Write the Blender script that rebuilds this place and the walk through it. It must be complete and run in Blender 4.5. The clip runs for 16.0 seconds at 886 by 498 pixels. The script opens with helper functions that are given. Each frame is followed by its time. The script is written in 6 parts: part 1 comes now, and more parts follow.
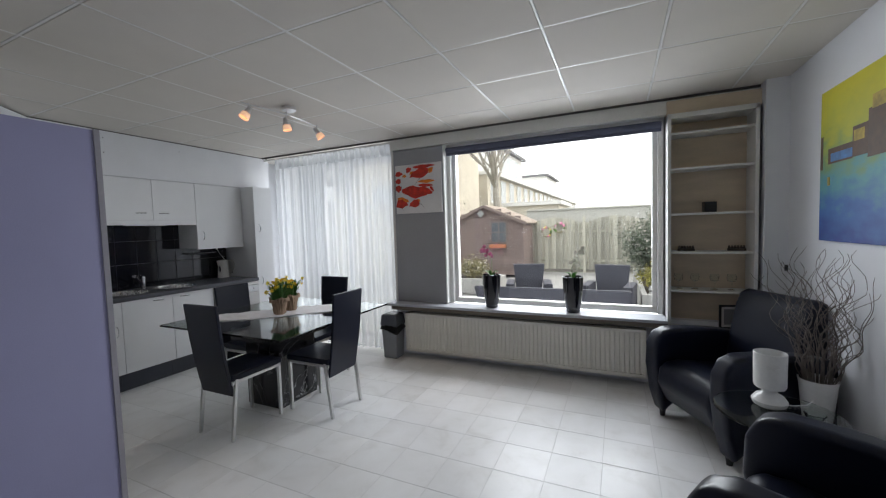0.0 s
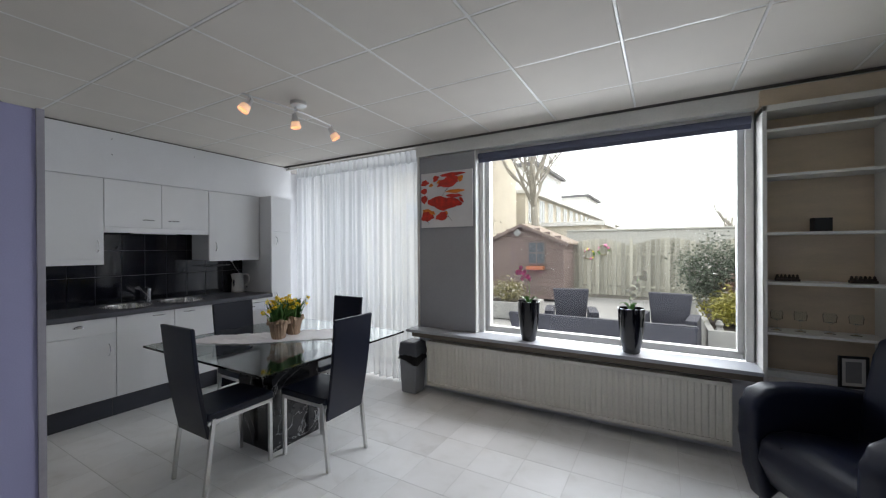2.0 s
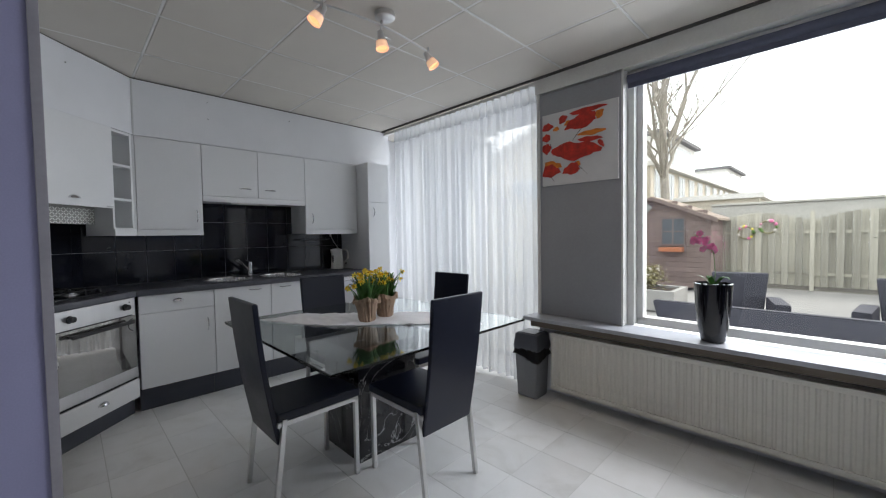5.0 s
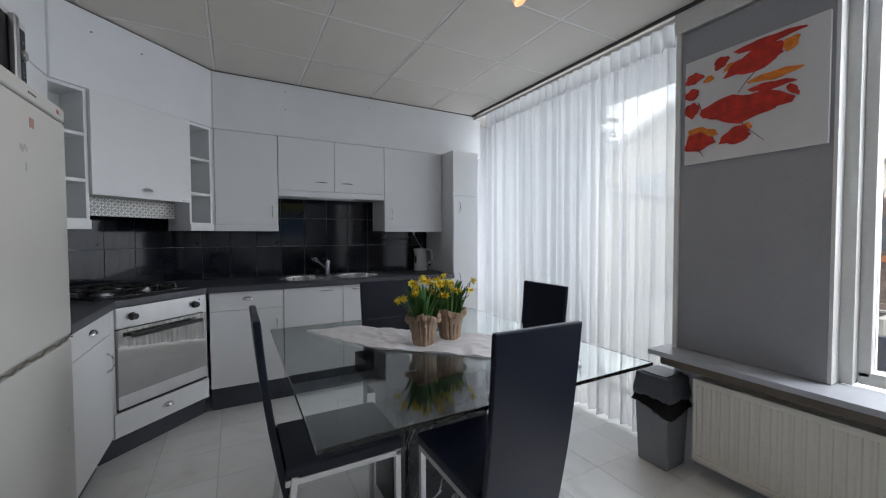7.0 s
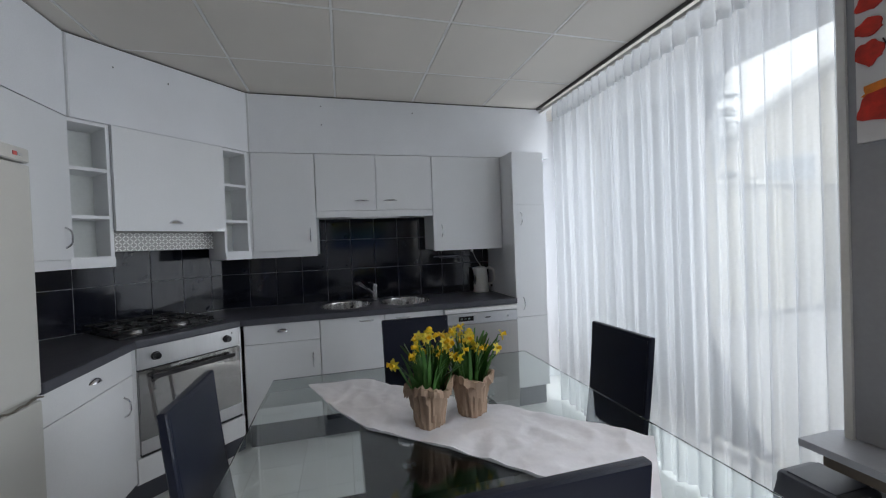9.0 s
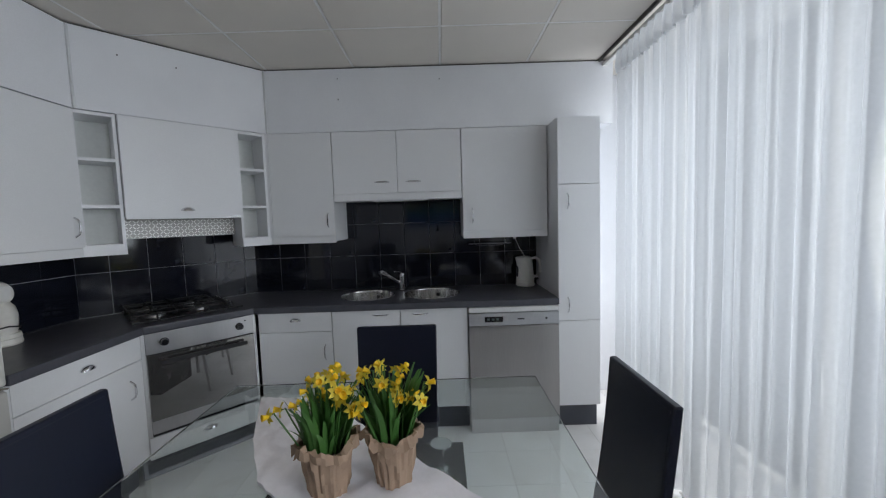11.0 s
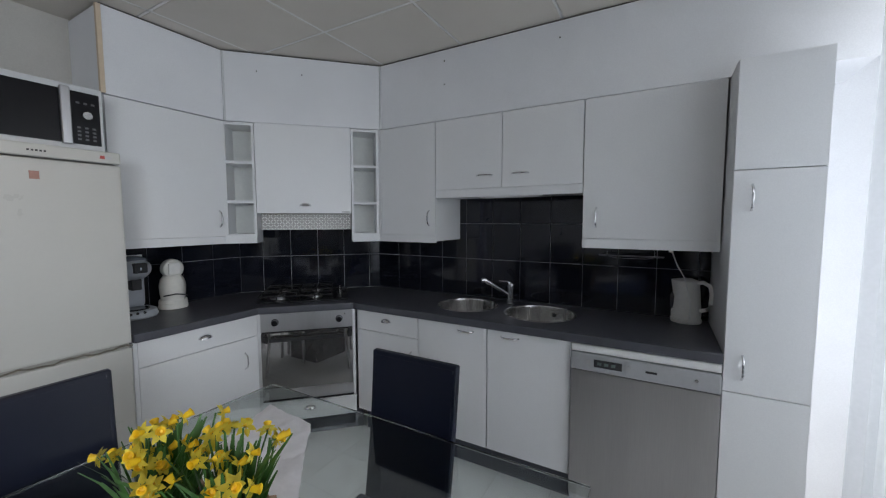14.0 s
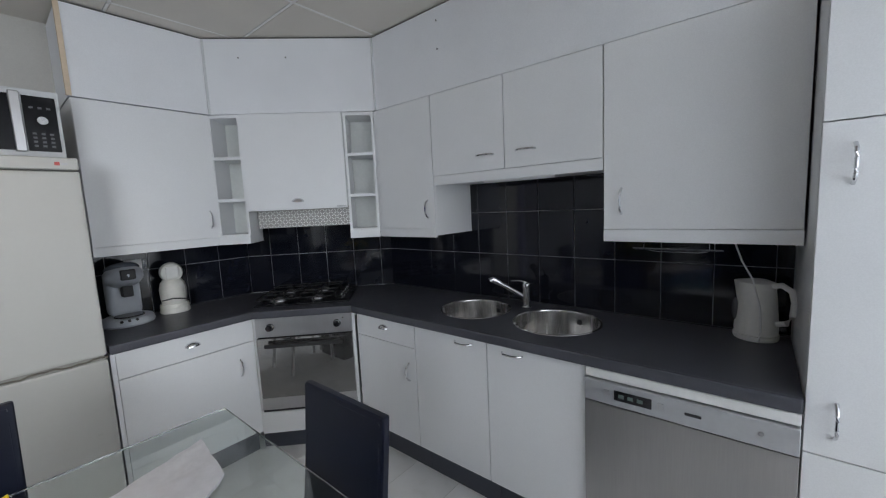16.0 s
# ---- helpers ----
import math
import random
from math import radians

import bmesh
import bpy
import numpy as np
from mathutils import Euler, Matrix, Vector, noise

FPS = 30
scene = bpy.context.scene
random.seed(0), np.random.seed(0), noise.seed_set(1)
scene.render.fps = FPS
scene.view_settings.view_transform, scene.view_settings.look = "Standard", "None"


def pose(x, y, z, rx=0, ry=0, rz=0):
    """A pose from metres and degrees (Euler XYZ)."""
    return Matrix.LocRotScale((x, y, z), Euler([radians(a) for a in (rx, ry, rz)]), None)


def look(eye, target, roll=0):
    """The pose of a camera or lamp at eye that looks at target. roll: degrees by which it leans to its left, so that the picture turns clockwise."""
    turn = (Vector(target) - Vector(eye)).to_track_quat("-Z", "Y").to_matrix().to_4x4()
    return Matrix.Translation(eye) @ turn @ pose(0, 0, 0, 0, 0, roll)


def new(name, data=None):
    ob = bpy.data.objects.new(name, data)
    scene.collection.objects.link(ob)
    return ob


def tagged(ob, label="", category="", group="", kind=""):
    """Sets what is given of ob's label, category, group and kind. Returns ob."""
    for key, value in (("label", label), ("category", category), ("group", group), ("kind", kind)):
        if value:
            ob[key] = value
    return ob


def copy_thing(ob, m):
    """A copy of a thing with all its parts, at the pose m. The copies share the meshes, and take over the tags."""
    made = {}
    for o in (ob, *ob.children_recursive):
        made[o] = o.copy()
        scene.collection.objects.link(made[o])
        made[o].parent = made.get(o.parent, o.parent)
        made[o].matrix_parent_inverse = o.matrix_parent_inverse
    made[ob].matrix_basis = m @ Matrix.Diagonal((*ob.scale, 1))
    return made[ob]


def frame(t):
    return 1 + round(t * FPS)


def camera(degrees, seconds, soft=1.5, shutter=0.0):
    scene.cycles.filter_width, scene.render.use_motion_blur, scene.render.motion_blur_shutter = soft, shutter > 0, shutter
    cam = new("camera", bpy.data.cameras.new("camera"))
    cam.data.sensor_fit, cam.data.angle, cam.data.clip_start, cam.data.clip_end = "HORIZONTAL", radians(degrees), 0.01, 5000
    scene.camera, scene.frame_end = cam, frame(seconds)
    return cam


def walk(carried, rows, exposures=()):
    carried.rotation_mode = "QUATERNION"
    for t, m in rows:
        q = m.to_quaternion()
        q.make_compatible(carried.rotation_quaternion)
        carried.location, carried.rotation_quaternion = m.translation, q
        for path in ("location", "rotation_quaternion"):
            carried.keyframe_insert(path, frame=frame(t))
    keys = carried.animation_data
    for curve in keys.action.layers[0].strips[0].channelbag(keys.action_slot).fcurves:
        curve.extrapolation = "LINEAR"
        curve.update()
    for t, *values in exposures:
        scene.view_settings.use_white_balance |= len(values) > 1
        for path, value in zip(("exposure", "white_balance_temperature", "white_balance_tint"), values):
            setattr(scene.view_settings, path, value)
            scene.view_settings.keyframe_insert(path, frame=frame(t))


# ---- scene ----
cam = camera(98.5, 16.0, soft=1.2)
PATH = [
    (0, (-0.057, -0.002, 1.475), (-0.891, 1.812, 1.365), -1.8),
    (0.5, (-0.09, 0.136, 1.475), (-0.956, 1.937, 1.383), -1.0),
    (1, (-0.14, 0.276, 1.467), (-1.039, 2.061, 1.4), -0.3),
    (1.5, (-0.189, 0.408, 1.45), (-1.13, 2.172, 1.407), -0.1),
    (2, (-0.237, 0.529, 1.444), (-1.236, 2.261, 1.439), -0.3),
    (2.5, (-0.286, 0.625, 1.418), (-1.345, 2.321, 1.443), -0.7),
    (3, (-0.354, 0.736, 1.368), (-1.487, 2.384, 1.4), -0.7),
    (3.5, (-0.439, 0.839, 1.346), (-1.64, 2.439, 1.36), -0.8),
    (4, (-0.533, 0.939, 1.308), (-1.81, 2.478, 1.303), -1.1),
    (4.2, (-0.591, 0.966, 1.3), (-1.891, 2.486, 1.279), -1.0),
    (6.5, (-1.07, 1.512, 1.258), (-2.755, 2.585, 1.176), -0.8),
    (7, (-1.17, 1.641, 1.264), (-2.925, 2.598, 1.2), -0.2),
    (8, (-1.356, 1.868, 1.289), (-3.212, 2.612, 1.244), -1.1),
    (8.5, (-1.425, 1.965, 1.334), (-3.316, 2.616, 1.298), -1.5),
    (9, (-1.503, 2.137, 1.372), (-3.437, 2.645, 1.342), -2.2),
    (9.2, (-1.528, 2.195, 1.377), (-3.475, 2.652, 1.355), -2.2),
    (11.3, (-1.867, 2.766, 1.448), (-3.86, 2.686, 1.299), -2.1),
    (11.5, (-1.899, 2.806, 1.436), (-3.889, 2.664, 1.296), -2.3),
    (12, (-1.995, 2.916, 1.439), (-3.964, 2.597, 1.3), -2.4),
    (12.5, (-2.089, 3.002, 1.437), (-4.018, 2.491, 1.311), -2.0),
    (13, (-2.195, 3.093, 1.447), (-4.06, 2.382, 1.325), -1.0),
    (13.5, (-2.294, 3.155, 1.449), (-4.098, 2.301, 1.312), -0.5),
    (14, (-2.405, 3.221, 1.459), (-4.136, 2.231, 1.309), -0.1),
    (14.5, (-2.508, 3.269, 1.483), (-4.172, 2.174, 1.302), -0.6),
    (15, (-2.616, 3.301, 1.49), (-4.224, 2.13, 1.279), -1.4),
    (15.5, (-2.75, 3.329, 1.489), (-4.31, 2.098, 1.261), -2.1),
    (16, (-2.906, 3.343, 1.488), (-4.434, 2.074, 1.263), -2.7),
]
walk(cam, [(t, look(eye, target, roll)) for t, eye, target, roll in PATH],
     exposures=[(0, 0.04, 6640, 12.5), (4, 0.04, 6600, 12.5), (7, 0.05, 6520, 12.5), (9, 0.03, 6460, 12), (12.5, 0.0, 6460, 12), (14, 0.07, 6460, 12), (16, 0.33, 6480, 12)])

# ---- world, sun, exposure ----
world = bpy.data.worlds.new("overcast_sky")
scene.world = world
world.use_nodes = True
wn, wl = world.node_tree.nodes, world.node_tree.links
wn.clear()
w_out = wn.new("ShaderNodeOutputWorld")
w_bg = wn.new("ShaderNodeBackground")
w_sky = wn.new("ShaderNodeTexSky")
w_sky.sky_type = "NISHITA"
w_sky.sun_disc = False
w_sky.sun_elevation, w_sky.sun_rotation = radians(42), radians(60)
w_sky.dust_density, w_sky.air_density = 4.0, 1.0
w_mix = wn.new("ShaderNodeMixRGB")
w_mix.inputs["Fac"].default_value = 0.72
w_mix.inputs["Color2"].default_value = (11.5, 11.6, 11.3, 1)
wl.new(w_sky.outputs["Color"], w_mix.inputs["Color1"])
wl.new(w_mix.outputs["Color"], w_bg.inputs["Color"])
w_bg.inputs["Strength"].default_value = 0.26
wl.new(w_bg.outputs["Background"], w_out.inputs["Surface"])

sun_data = bpy.data.lights.new("sun", "SUN")
sun_data.energy, sun_data.angle, sun_data.color = 1.5, radians(25), (1.0, 0.97, 0.92)
sun = new("sun", sun_data)
sun.matrix_world = look((6, 10, 12), (0, 4, 0))

# daylight through the two openings of the garden wall
def window_light(name, x0, x1, z0, z1, y, power, fall=0.0):
    data = bpy.data.lights.new(name, "AREA")
    data.shape, data.size, data.size_y = "RECTANGLE", x1 - x0, z1 - z0
    data.energy, data.color = power, (0.875, 0.95, 1.03)
    ob = new(name, data)
    ob.matrix_world = look(((x0 + x1) / 2, y, (z0 + z1) / 2), ((x0 + x1) / 2, y - 1, (z0 + z1) / 2 - fall))
    return ob

window_light("daylight_window", -1.66, 0.20, 1.10, 2.45, 4.62, 61, 0.52)
window_light("daylight_garden_door", -4.55, -2.5, 0.55, 2.35, 4.36, 23, 0.05)

# ---- small building kit ----
def bm_new():
    return bmesh.new()

def add_box(bm, lo, hi, bevel=0.0, seg=2, m=None):
    """A box from corner lo to corner hi, its edges rounded by bevel."""
    c = [(a + b) / 2 for a, b in zip(lo, hi)]
    s = [abs(b - a) for a, b in zip(lo, hi)]
    mm = Matrix.Translation(c) @ Matrix.Diagonal((*s, 1))
    made = bmesh.ops.create_cube(bm, size=1.0, matrix=mm)
    vs = made["verts"]
    if bevel > 0:
        es = list({e for v in vs for e in v.link_edges})
        r = bmesh.ops.bevel(bm, geom=es, offset=min(bevel, min(s) * 0.45), segments=seg, profile=0.7, affect="EDGES")
        vs = list({v for f in r["faces"] for v in f.verts} | {v for v in vs if v.is_valid})
    if m is not None:
        bmesh.ops.transform(bm, matrix=m, verts=vs)
    return vs

def add_cyl(bm, r0, r1, z0, z1, seg=24, m=None, cap=True):
    mm = Matrix.Translation((0, 0, (z0 + z1) / 2))
    made = bmesh.ops.create_cone(bm, cap_ends=cap, segments=seg, radius1=r0, radius2=r1, depth=abs(z1 - z0), matrix=mm if m is None else m @ mm)
    return made["verts"]

def add_lathe(bm, profile, seg=32, m=None, close=False):
    """A turned shape from (radius, height) pairs."""
    rings = []
    for r, z in profile:
        ring = []
        for i in range(seg):
            a = 2 * math.pi * i / seg
            p = Vector((r * math.cos(a), r * math.sin(a), z))
            ring.append(bm.verts.new(m @ p if m is not None else p))
        rings.append(ring)
    for a, b in zip(rings, rings[1:]):
        for i in range(seg):
            j = (i + 1) % seg
            bm.faces.new((a[i], a[j], b[j], b[i]))
    if profile[0][0] > 1e-4 and close:
        bm.faces.new(list(reversed(rings[0])))
        bm.faces.new(rings[-1])
    return bm

def add_tube(bm, pts, radius, seg=8, taper=1.0):
    """A round bar along a line of points."""
    pts = [Vector(p) for p in pts]
    rings, n = [], len(pts)
    up = Vector((0, 0, 1))
    for i, p in enumerate(pts):
        d = (pts[min(i + 1, n - 1)] - pts[max(i - 1, 0)]).normalized()
        ref = up if abs(d.dot(up)) < 0.95 else Vector((1, 0, 0))
        u = d.cross(ref).normalized()
        v = d.cross(u)
        r = radius * (1 + (taper - 1) * i / max(1, n - 1))
        rings.append([bm.verts.new(p + r * (math.cos(2 * math.pi * k / seg) * u + math.sin(2 * math.pi * k / seg) * v)) for k in range(seg)])
    for a, b in zip(rings, rings[1:]):
        for k in range(seg):
            j = (k + 1) % seg
            bm.faces.new((a[k], a[j], b[j], b[k]))
    bm.faces.new(list(reversed(rings[0])))
    bm.faces.new(rings[-1])

def add_prism(bm, outline, z0, z1, m=None):
    """An outline of (x, y) pairs drawn up from z0 to z1."""
    lo = [bm.verts.new((x, y, z0)) for x, y in outline]
    hi = [bm.verts.new((x, y, z1)) for x, y in outline]
    n = len(outline)
    bm.faces.new(list(reversed(lo)))
    bm.faces.new(hi)
    for i in range(n):
        j = (i + 1) % n
        bm.faces.new((lo[i], lo[j], hi[j], hi[i]))
    if m is not None:
        bmesh.ops.transform(bm, matrix=m, verts=lo + hi)
    return lo + hi

def finish(bm, name, material, smooth=35):
    bmesh.ops.recalc_face_normals(bm, faces=bm.faces)
    me = bpy.data.meshes.new(name)
    bm.to_mesh(me)
    bm.free()
    if material is not None:
        me.materials.append(material)
    if smooth:
        me.shade_smooth()
        me.set_sharp_from_angle(angle=radians(smooth))
    return me

def even_normals(ob):
    """Keeps flat faces flat beside their rounded edges."""
    if 6 < len(ob.data.polygons) < 2500:
        ob.modifiers.new("even_normals", "WEIGHTED_NORMAL").keep_sharp = True
    return ob

def part(name, bm, material, parent, label=""):
    """One mesh under a thing or under a part."""
    ob = even_normals(new(name, finish(bm, name, material)))
    ob.parent = parent
    if label:
        ob["label"] = label
    return ob

def thing(name, place, label, category, group="", turn=0.0):
    ob = new(name)
    ob.empty_display_size = 0.1
    ob.matrix_world = pose(place[0], place[1], place[2], 0, 0, turn)
    return tagged(ob, label, category, group)

def single(name, bm, material, label, category, group="", m=None):
    ob = even_normals(new(name, finish(bm, name, material)))
    if m is not None:
        ob.matrix_world = m
    return tagged(ob, label, category, group)

def structure(name, bm, material, label, category="wall"):
    return tagged(even_normals(new(name, finish(bm, name, material))), label, category, kind="structure")

def box_bm(lo, hi, bevel=0.0, seg=2):
    bm = bm_new()
    add_box(bm, lo, hi, bevel, seg)
    return bm

# ---- materials ----
def mat(name, color, rough=0.5, metal=0.0, vary=0.08, scale=6.0, bump=0.0, bump_scale=60.0, rough_vary=0.1, spec=0.5, coat=0.0, fine=0.03, stretch=(1, 1, 1), per_piece=0.0):
    """A surface with variation at two scales, fine relief and uneven gloss."""
    m = bpy.data.materials.new(name)
    m.use_nodes = True
    nt = m.node_tree
    n, l = nt.nodes, nt.links
    b = n["Principled BSDF"]
    tc = n.new("ShaderNodeTexCoord")
    mp = n.new("ShaderNodeMapping")
    mp.inputs["Scale"].default_value = stretch
    l.new(tc.outputs["Object"], mp.inputs["Vector"])
    big = n.new("ShaderNodeTexNoise")
    big.inputs["Scale"].default_value, big.inputs["Detail"].default_value, big.inputs["Roughness"].default_value = scale, 6, 0.6
    small = n.new("ShaderNodeTexNoise")
    small.inputs["Scale"].default_value, small.inputs["Detail"].default_value = bump_scale, 4
    l.new(mp.outputs["Vector"], big.inputs["Vector"])
    l.new(mp.outputs["Vector"], small.inputs["Vector"])
    ramp = n.new("ShaderNodeMapRange")
    ramp.inputs["From Min"].default_value, ramp.inputs["From Max"].default_value = 0.3, 0.7
    ramp.inputs["To Min"].default_value, ramp.inputs["To Max"].default_value = 1 - vary, 1 + vary
    l.new(big.outputs["Fac"], ramp.inputs["Value"])
    r2 = n.new("ShaderNodeMapRange")
    r2.inputs["From Min"].default_value, r2.inputs["From Max"].default_value = 0.3, 0.7
    r2.inputs["To Min"].default_value, r2.inputs["To Max"].default_value = 1 - fine, 1 + fine
    l.new(small.outputs["Fac"], r2.inputs["Value"])
    mul = n.new("ShaderNodeMath")
    mul.operation = "MULTIPLY"
    l.new(ramp.outputs["Result"], mul.inputs[0])
    l.new(r2.outputs["Result"], mul.inputs[1])
    last = mul.outputs["Value"]
    if per_piece:
        info = n.new("ShaderNodeObjectInfo")
        r3 = n.new("ShaderNodeMapRange")
        r3.inputs["To Min"].default_value, r3.inputs["To Max"].default_value = 1 - per_piece, 1 + per_piece
        l.new(info.outputs["Random"], r3.inputs["Value"])
        mul2 = n.new("ShaderNodeMath")
        mul2.operation = "MULTIPLY"
        l.new(last, mul2.inputs[0])
        l.new(r3.outputs["Result"], mul2.inputs[1])
        last = mul2.outputs["Value"]
    sc = n.new("ShaderNodeVectorMath")
    sc.operation = "SCALE"
    sc.inputs[0].default_value = color[:3]
    l.new(last, sc.inputs["Scale"])
    l.new(sc.outputs["Vector"], b.inputs["Base Color"])
    rr = n.new("ShaderNodeMapRange")
    rr.inputs["From Min"].default_value, rr.inputs["From Max"].default_value = 0.3, 0.7
    rr.inputs["To Min"].default_value, rr.inputs["To Max"].default_value = max(0.02, rough * (1 - rough_vary)), min(1, rough * (1 + rough_vary))
    l.new(big.outputs["Fac"], rr.inputs["Value"])
    l.new(rr.outputs["Result"], b.inputs["Roughness"])
    b.inputs["Metallic"].default_value = metal
    b.inputs["Specular IOR Level"].default_value = spec
    b.inputs["Coat Weight"].default_value = coat
    if bump:
        bp = n.new("ShaderNodeBump")
        bp.inputs["Strength"].default_value, bp.inputs["Distance"].default_value = bump, 0.002
        l.new(small.outputs["Fac"], bp.inputs["Height"])
        l.new(bp.outputs["Normal"], b.inputs["Normal"])
    return m

def glass(name, tint=(1, 1, 1), rough=0.0, ior=1.45):
    m = bpy.data.materials.new(name)
    m.use_nodes = True
    n = m.node_tree.nodes
    b = n["Principled BSDF"]
    b.inputs["Base Color"].default_value = (*tint, 1)
    b.inputs["Roughness"].default_value = rough
    b.inputs["Transmission Weight"].default_value = 1.0
    b.inputs["IOR"].default_value = ior
    return m

def glow(name, color, strength):
    m = bpy.data.materials.new(name)
    m.use_nodes = True
    b = m.node_tree.nodes["Principled BSDF"]
    b.inputs["Base Color"].default_value = (*color, 1)
    b.inputs["Emission Color"].default_value = (*color, 1)
    b.inputs["Emission Strength"].default_value = strength
    return m

def pane_glass(name, ior=1.5, tint=(0.97, 0.985, 0.98)):
    """Thin window glass: clear straight through, with a mirror gloss that grows at a slant."""
    m = bpy.data.materials.new(name)
    m.use_nodes = True
    nt = m.node_tree
    n, l = nt.nodes, nt.links
    n.clear()
    out = n.new("ShaderNodeOutputMaterial")
    t = n.new("ShaderNodeBsdfTransparent")
    t.inputs["Color"].default_value = (*tint, 1)
    g = n.new("ShaderNodeBsdfGlossy")
    g.inputs["Roughness"].default_value = 0.01
    f = n.new("ShaderNodeFresnel")
    f.inputs["IOR"].default_value = ior
    mx = n.new("ShaderNodeMixShader")
    l.new(f.outputs["Fac"], mx.inputs["Fac"])
    l.new(t.outputs["BSDF"], mx.inputs[1])
    l.new(g.outputs["BSDF"], mx.inputs[2])
    l.new(mx.outputs["Shader"], out.inputs["Surface"])
    return m

WALL_WHITE = mat("white_wall_paint", (0.80, 0.81, 0.835), 0.7, vary=0.03, scale=2.5, bump=0.15, bump_scale=220)
LILAC = mat("lilac_paint", (0.33, 0.33, 0.52), 0.6, vary=0.03, scale=2, bump=0.12, bump_scale=200)
GREY_PANEL = mat("grey_panel_paint", (0.33, 0.335, 0.355), 0.45, vary=0.05, scale=2, bump=0.05)
CEIL_TILE = mat("ceiling_board", (0.67, 0.63, 0.575), 0.85, vary=0.03, scale=3, bump=0.25, bump_scale=400, fine=0.04)
CEIL_GRID = mat("ceiling_grid_paint", (0.80, 0.79, 0.77), 0.30, vary=0.04)
GAP_SHADE = mat("gap_shade_dark", (0.10, 0.095, 0.09), 0.9)
CABINET = mat("cabinet_white_foil", (0.79, 0.797, 0.81), 0.38, vary=0.02, scale=2, rough_vary=0.2, bump=0.04, bump_scale=300)
CABINET_IN = mat("cabinet_inside_white", (0.70, 0.72, 0.70), 0.5, vary=0.03)
WORKTOP = mat("worktop_dark_laminate", (0.070, 0.072, 0.088), 0.36, vary=0.10, scale=18, bump=0.12, bump_scale=500, fine=0.12)
PLINTH = mat("plinth_dark_blue_grey", (0.055, 0.06, 0.08), 0.4, vary=0.1)
STEEL = mat("brushed_steel", (0.55, 0.55, 0.56), 0.32, metal=1.0, vary=0.05, scale=8, bump=0.06, bump_scale=260, stretch=(1, 1, 0.04))
STEEL_BRIGHT = mat("polished_steel", (0.50, 0.50, 0.51), 0.24, metal=1.0, vary=0.03)
CHROME = mat("chrome", (0.66, 0.66, 0.68), 0.08, metal=1.0, vary=0.02)
SATIN = mat("satin_metal_tube", (0.66, 0.66, 0.66), 0.3, metal=1.0, vary=0.04)
BLACK_GLOSS = mat("black_gloss", (0.012, 0.012, 0.015), 0.12, vary=0.1, coat=0.3)
BLACK_MATT = mat("black_matt_plastic", (0.02, 0.02, 0.022), 0.5, vary=0.1)
LEATHER = mat("black_faux_leather", (0.006, 0.0085, 0.021), 0.33, spec=0.34, vary=0.15, scale=5, bump=0.18, bump_scale=420, rough_vary=0.2)
WHITE_PLASTIC = mat("white_plastic", (0.82, 0.82, 0.81), 0.35, vary=0.03)
CREAM_ENAMEL = mat("fridge_cream_enamel", (0.54, 0.535, 0.505), 0.3, vary=0.02, scale=3, fine=0.008)
RAD_CREAM = mat("radiator_cream_enamel", (0.76, 0.735, 0.665), 0.35, vary=0.03)
SILL_STONE = mat("sill_paint_grey_white", (0.44, 0.46, 0.50), 0.35, vary=0.05)
FRAME_GREY = mat("window_jamb_grey_paint", (0.72, 0.715, 0.69), 0.45, vary=0.06, scale=5)
FRAME_WHITE = mat("window_frame_paint", (0.73, 0.72, 0.69), 0.45, vary=0.04, scale=5)

# ---- structure ----
CEIL, GAP_Z = 2.518, 2.505
WEST, SOUTH_K, EAST, SOUTH = -4.88, 0.46, 1.11, -2.6
WIN_Y = 3.83

structure("wall_west", box_bm((WEST - 0.15, 0.2, 0), (WEST, 4.6, CEIL + 0.1)), WALL_WHITE, "white painted kitchen wall behind the cabinets")
# beige, a darker tone than the white walls
structure("wall_kitchen_south", box_bm((WEST - 0.15, SOUTH_K - 0.15, 0), (-2.62, SOUTH_K, CEIL + 0.1)), mat("beige_wall", (0.56, 0.545, 0.51), 0.8, vary=0.05, scale=3, bump=0.2, bump_scale=160), "plain beige wall behind the fridge")
structure("wall_east", box_bm((EAST, SOUTH, 0), (EAST + 0.2, 4.3, CEIL + 0.1)), WALL_WHITE, "white painted side wall with a bright painting")
structure("wall_south", box_bm((-2.7, SOUTH - 0.15, 0), (EAST + 0.2, SOUTH, CEIL + 0.1)), WALL_WHITE, "plain white wall that closes the room")
structure("wall_inner", box_bm((-2.7, SOUTH, 0), (-2.62, SOUTH_K, CEIL + 0.1)), WALL_WHITE, "plain white inner wall of the living room")
structure("wall_diagonal", (lambda bm: (add_prism(bm, [(-4.14, SOUTH_K + 0.002), (WEST + 0.002, 1.20), (WEST + 0.002, SOUTH_K + 0.002)], 0, CEIL), bm)[1])(bm_new()), WALL_WHITE, "white wall across the kitchen corner")
structure("trim_partition", box_bm((-2.492, 1.058, 0.0), (-2.482, 1.084, 2.034), 0.003), mat("partition_edge_grey", (0.31, 0.30, 0.34), 0.5), "pale grey edge strip of the lilac partition", "trim")
structure("partition_lilac", box_bm((-2.575, -0.6, 0.0), (-2.49, 1.08, 2.03), 0.004), LILAC, "lilac painted free-standing partition beside the fridge")

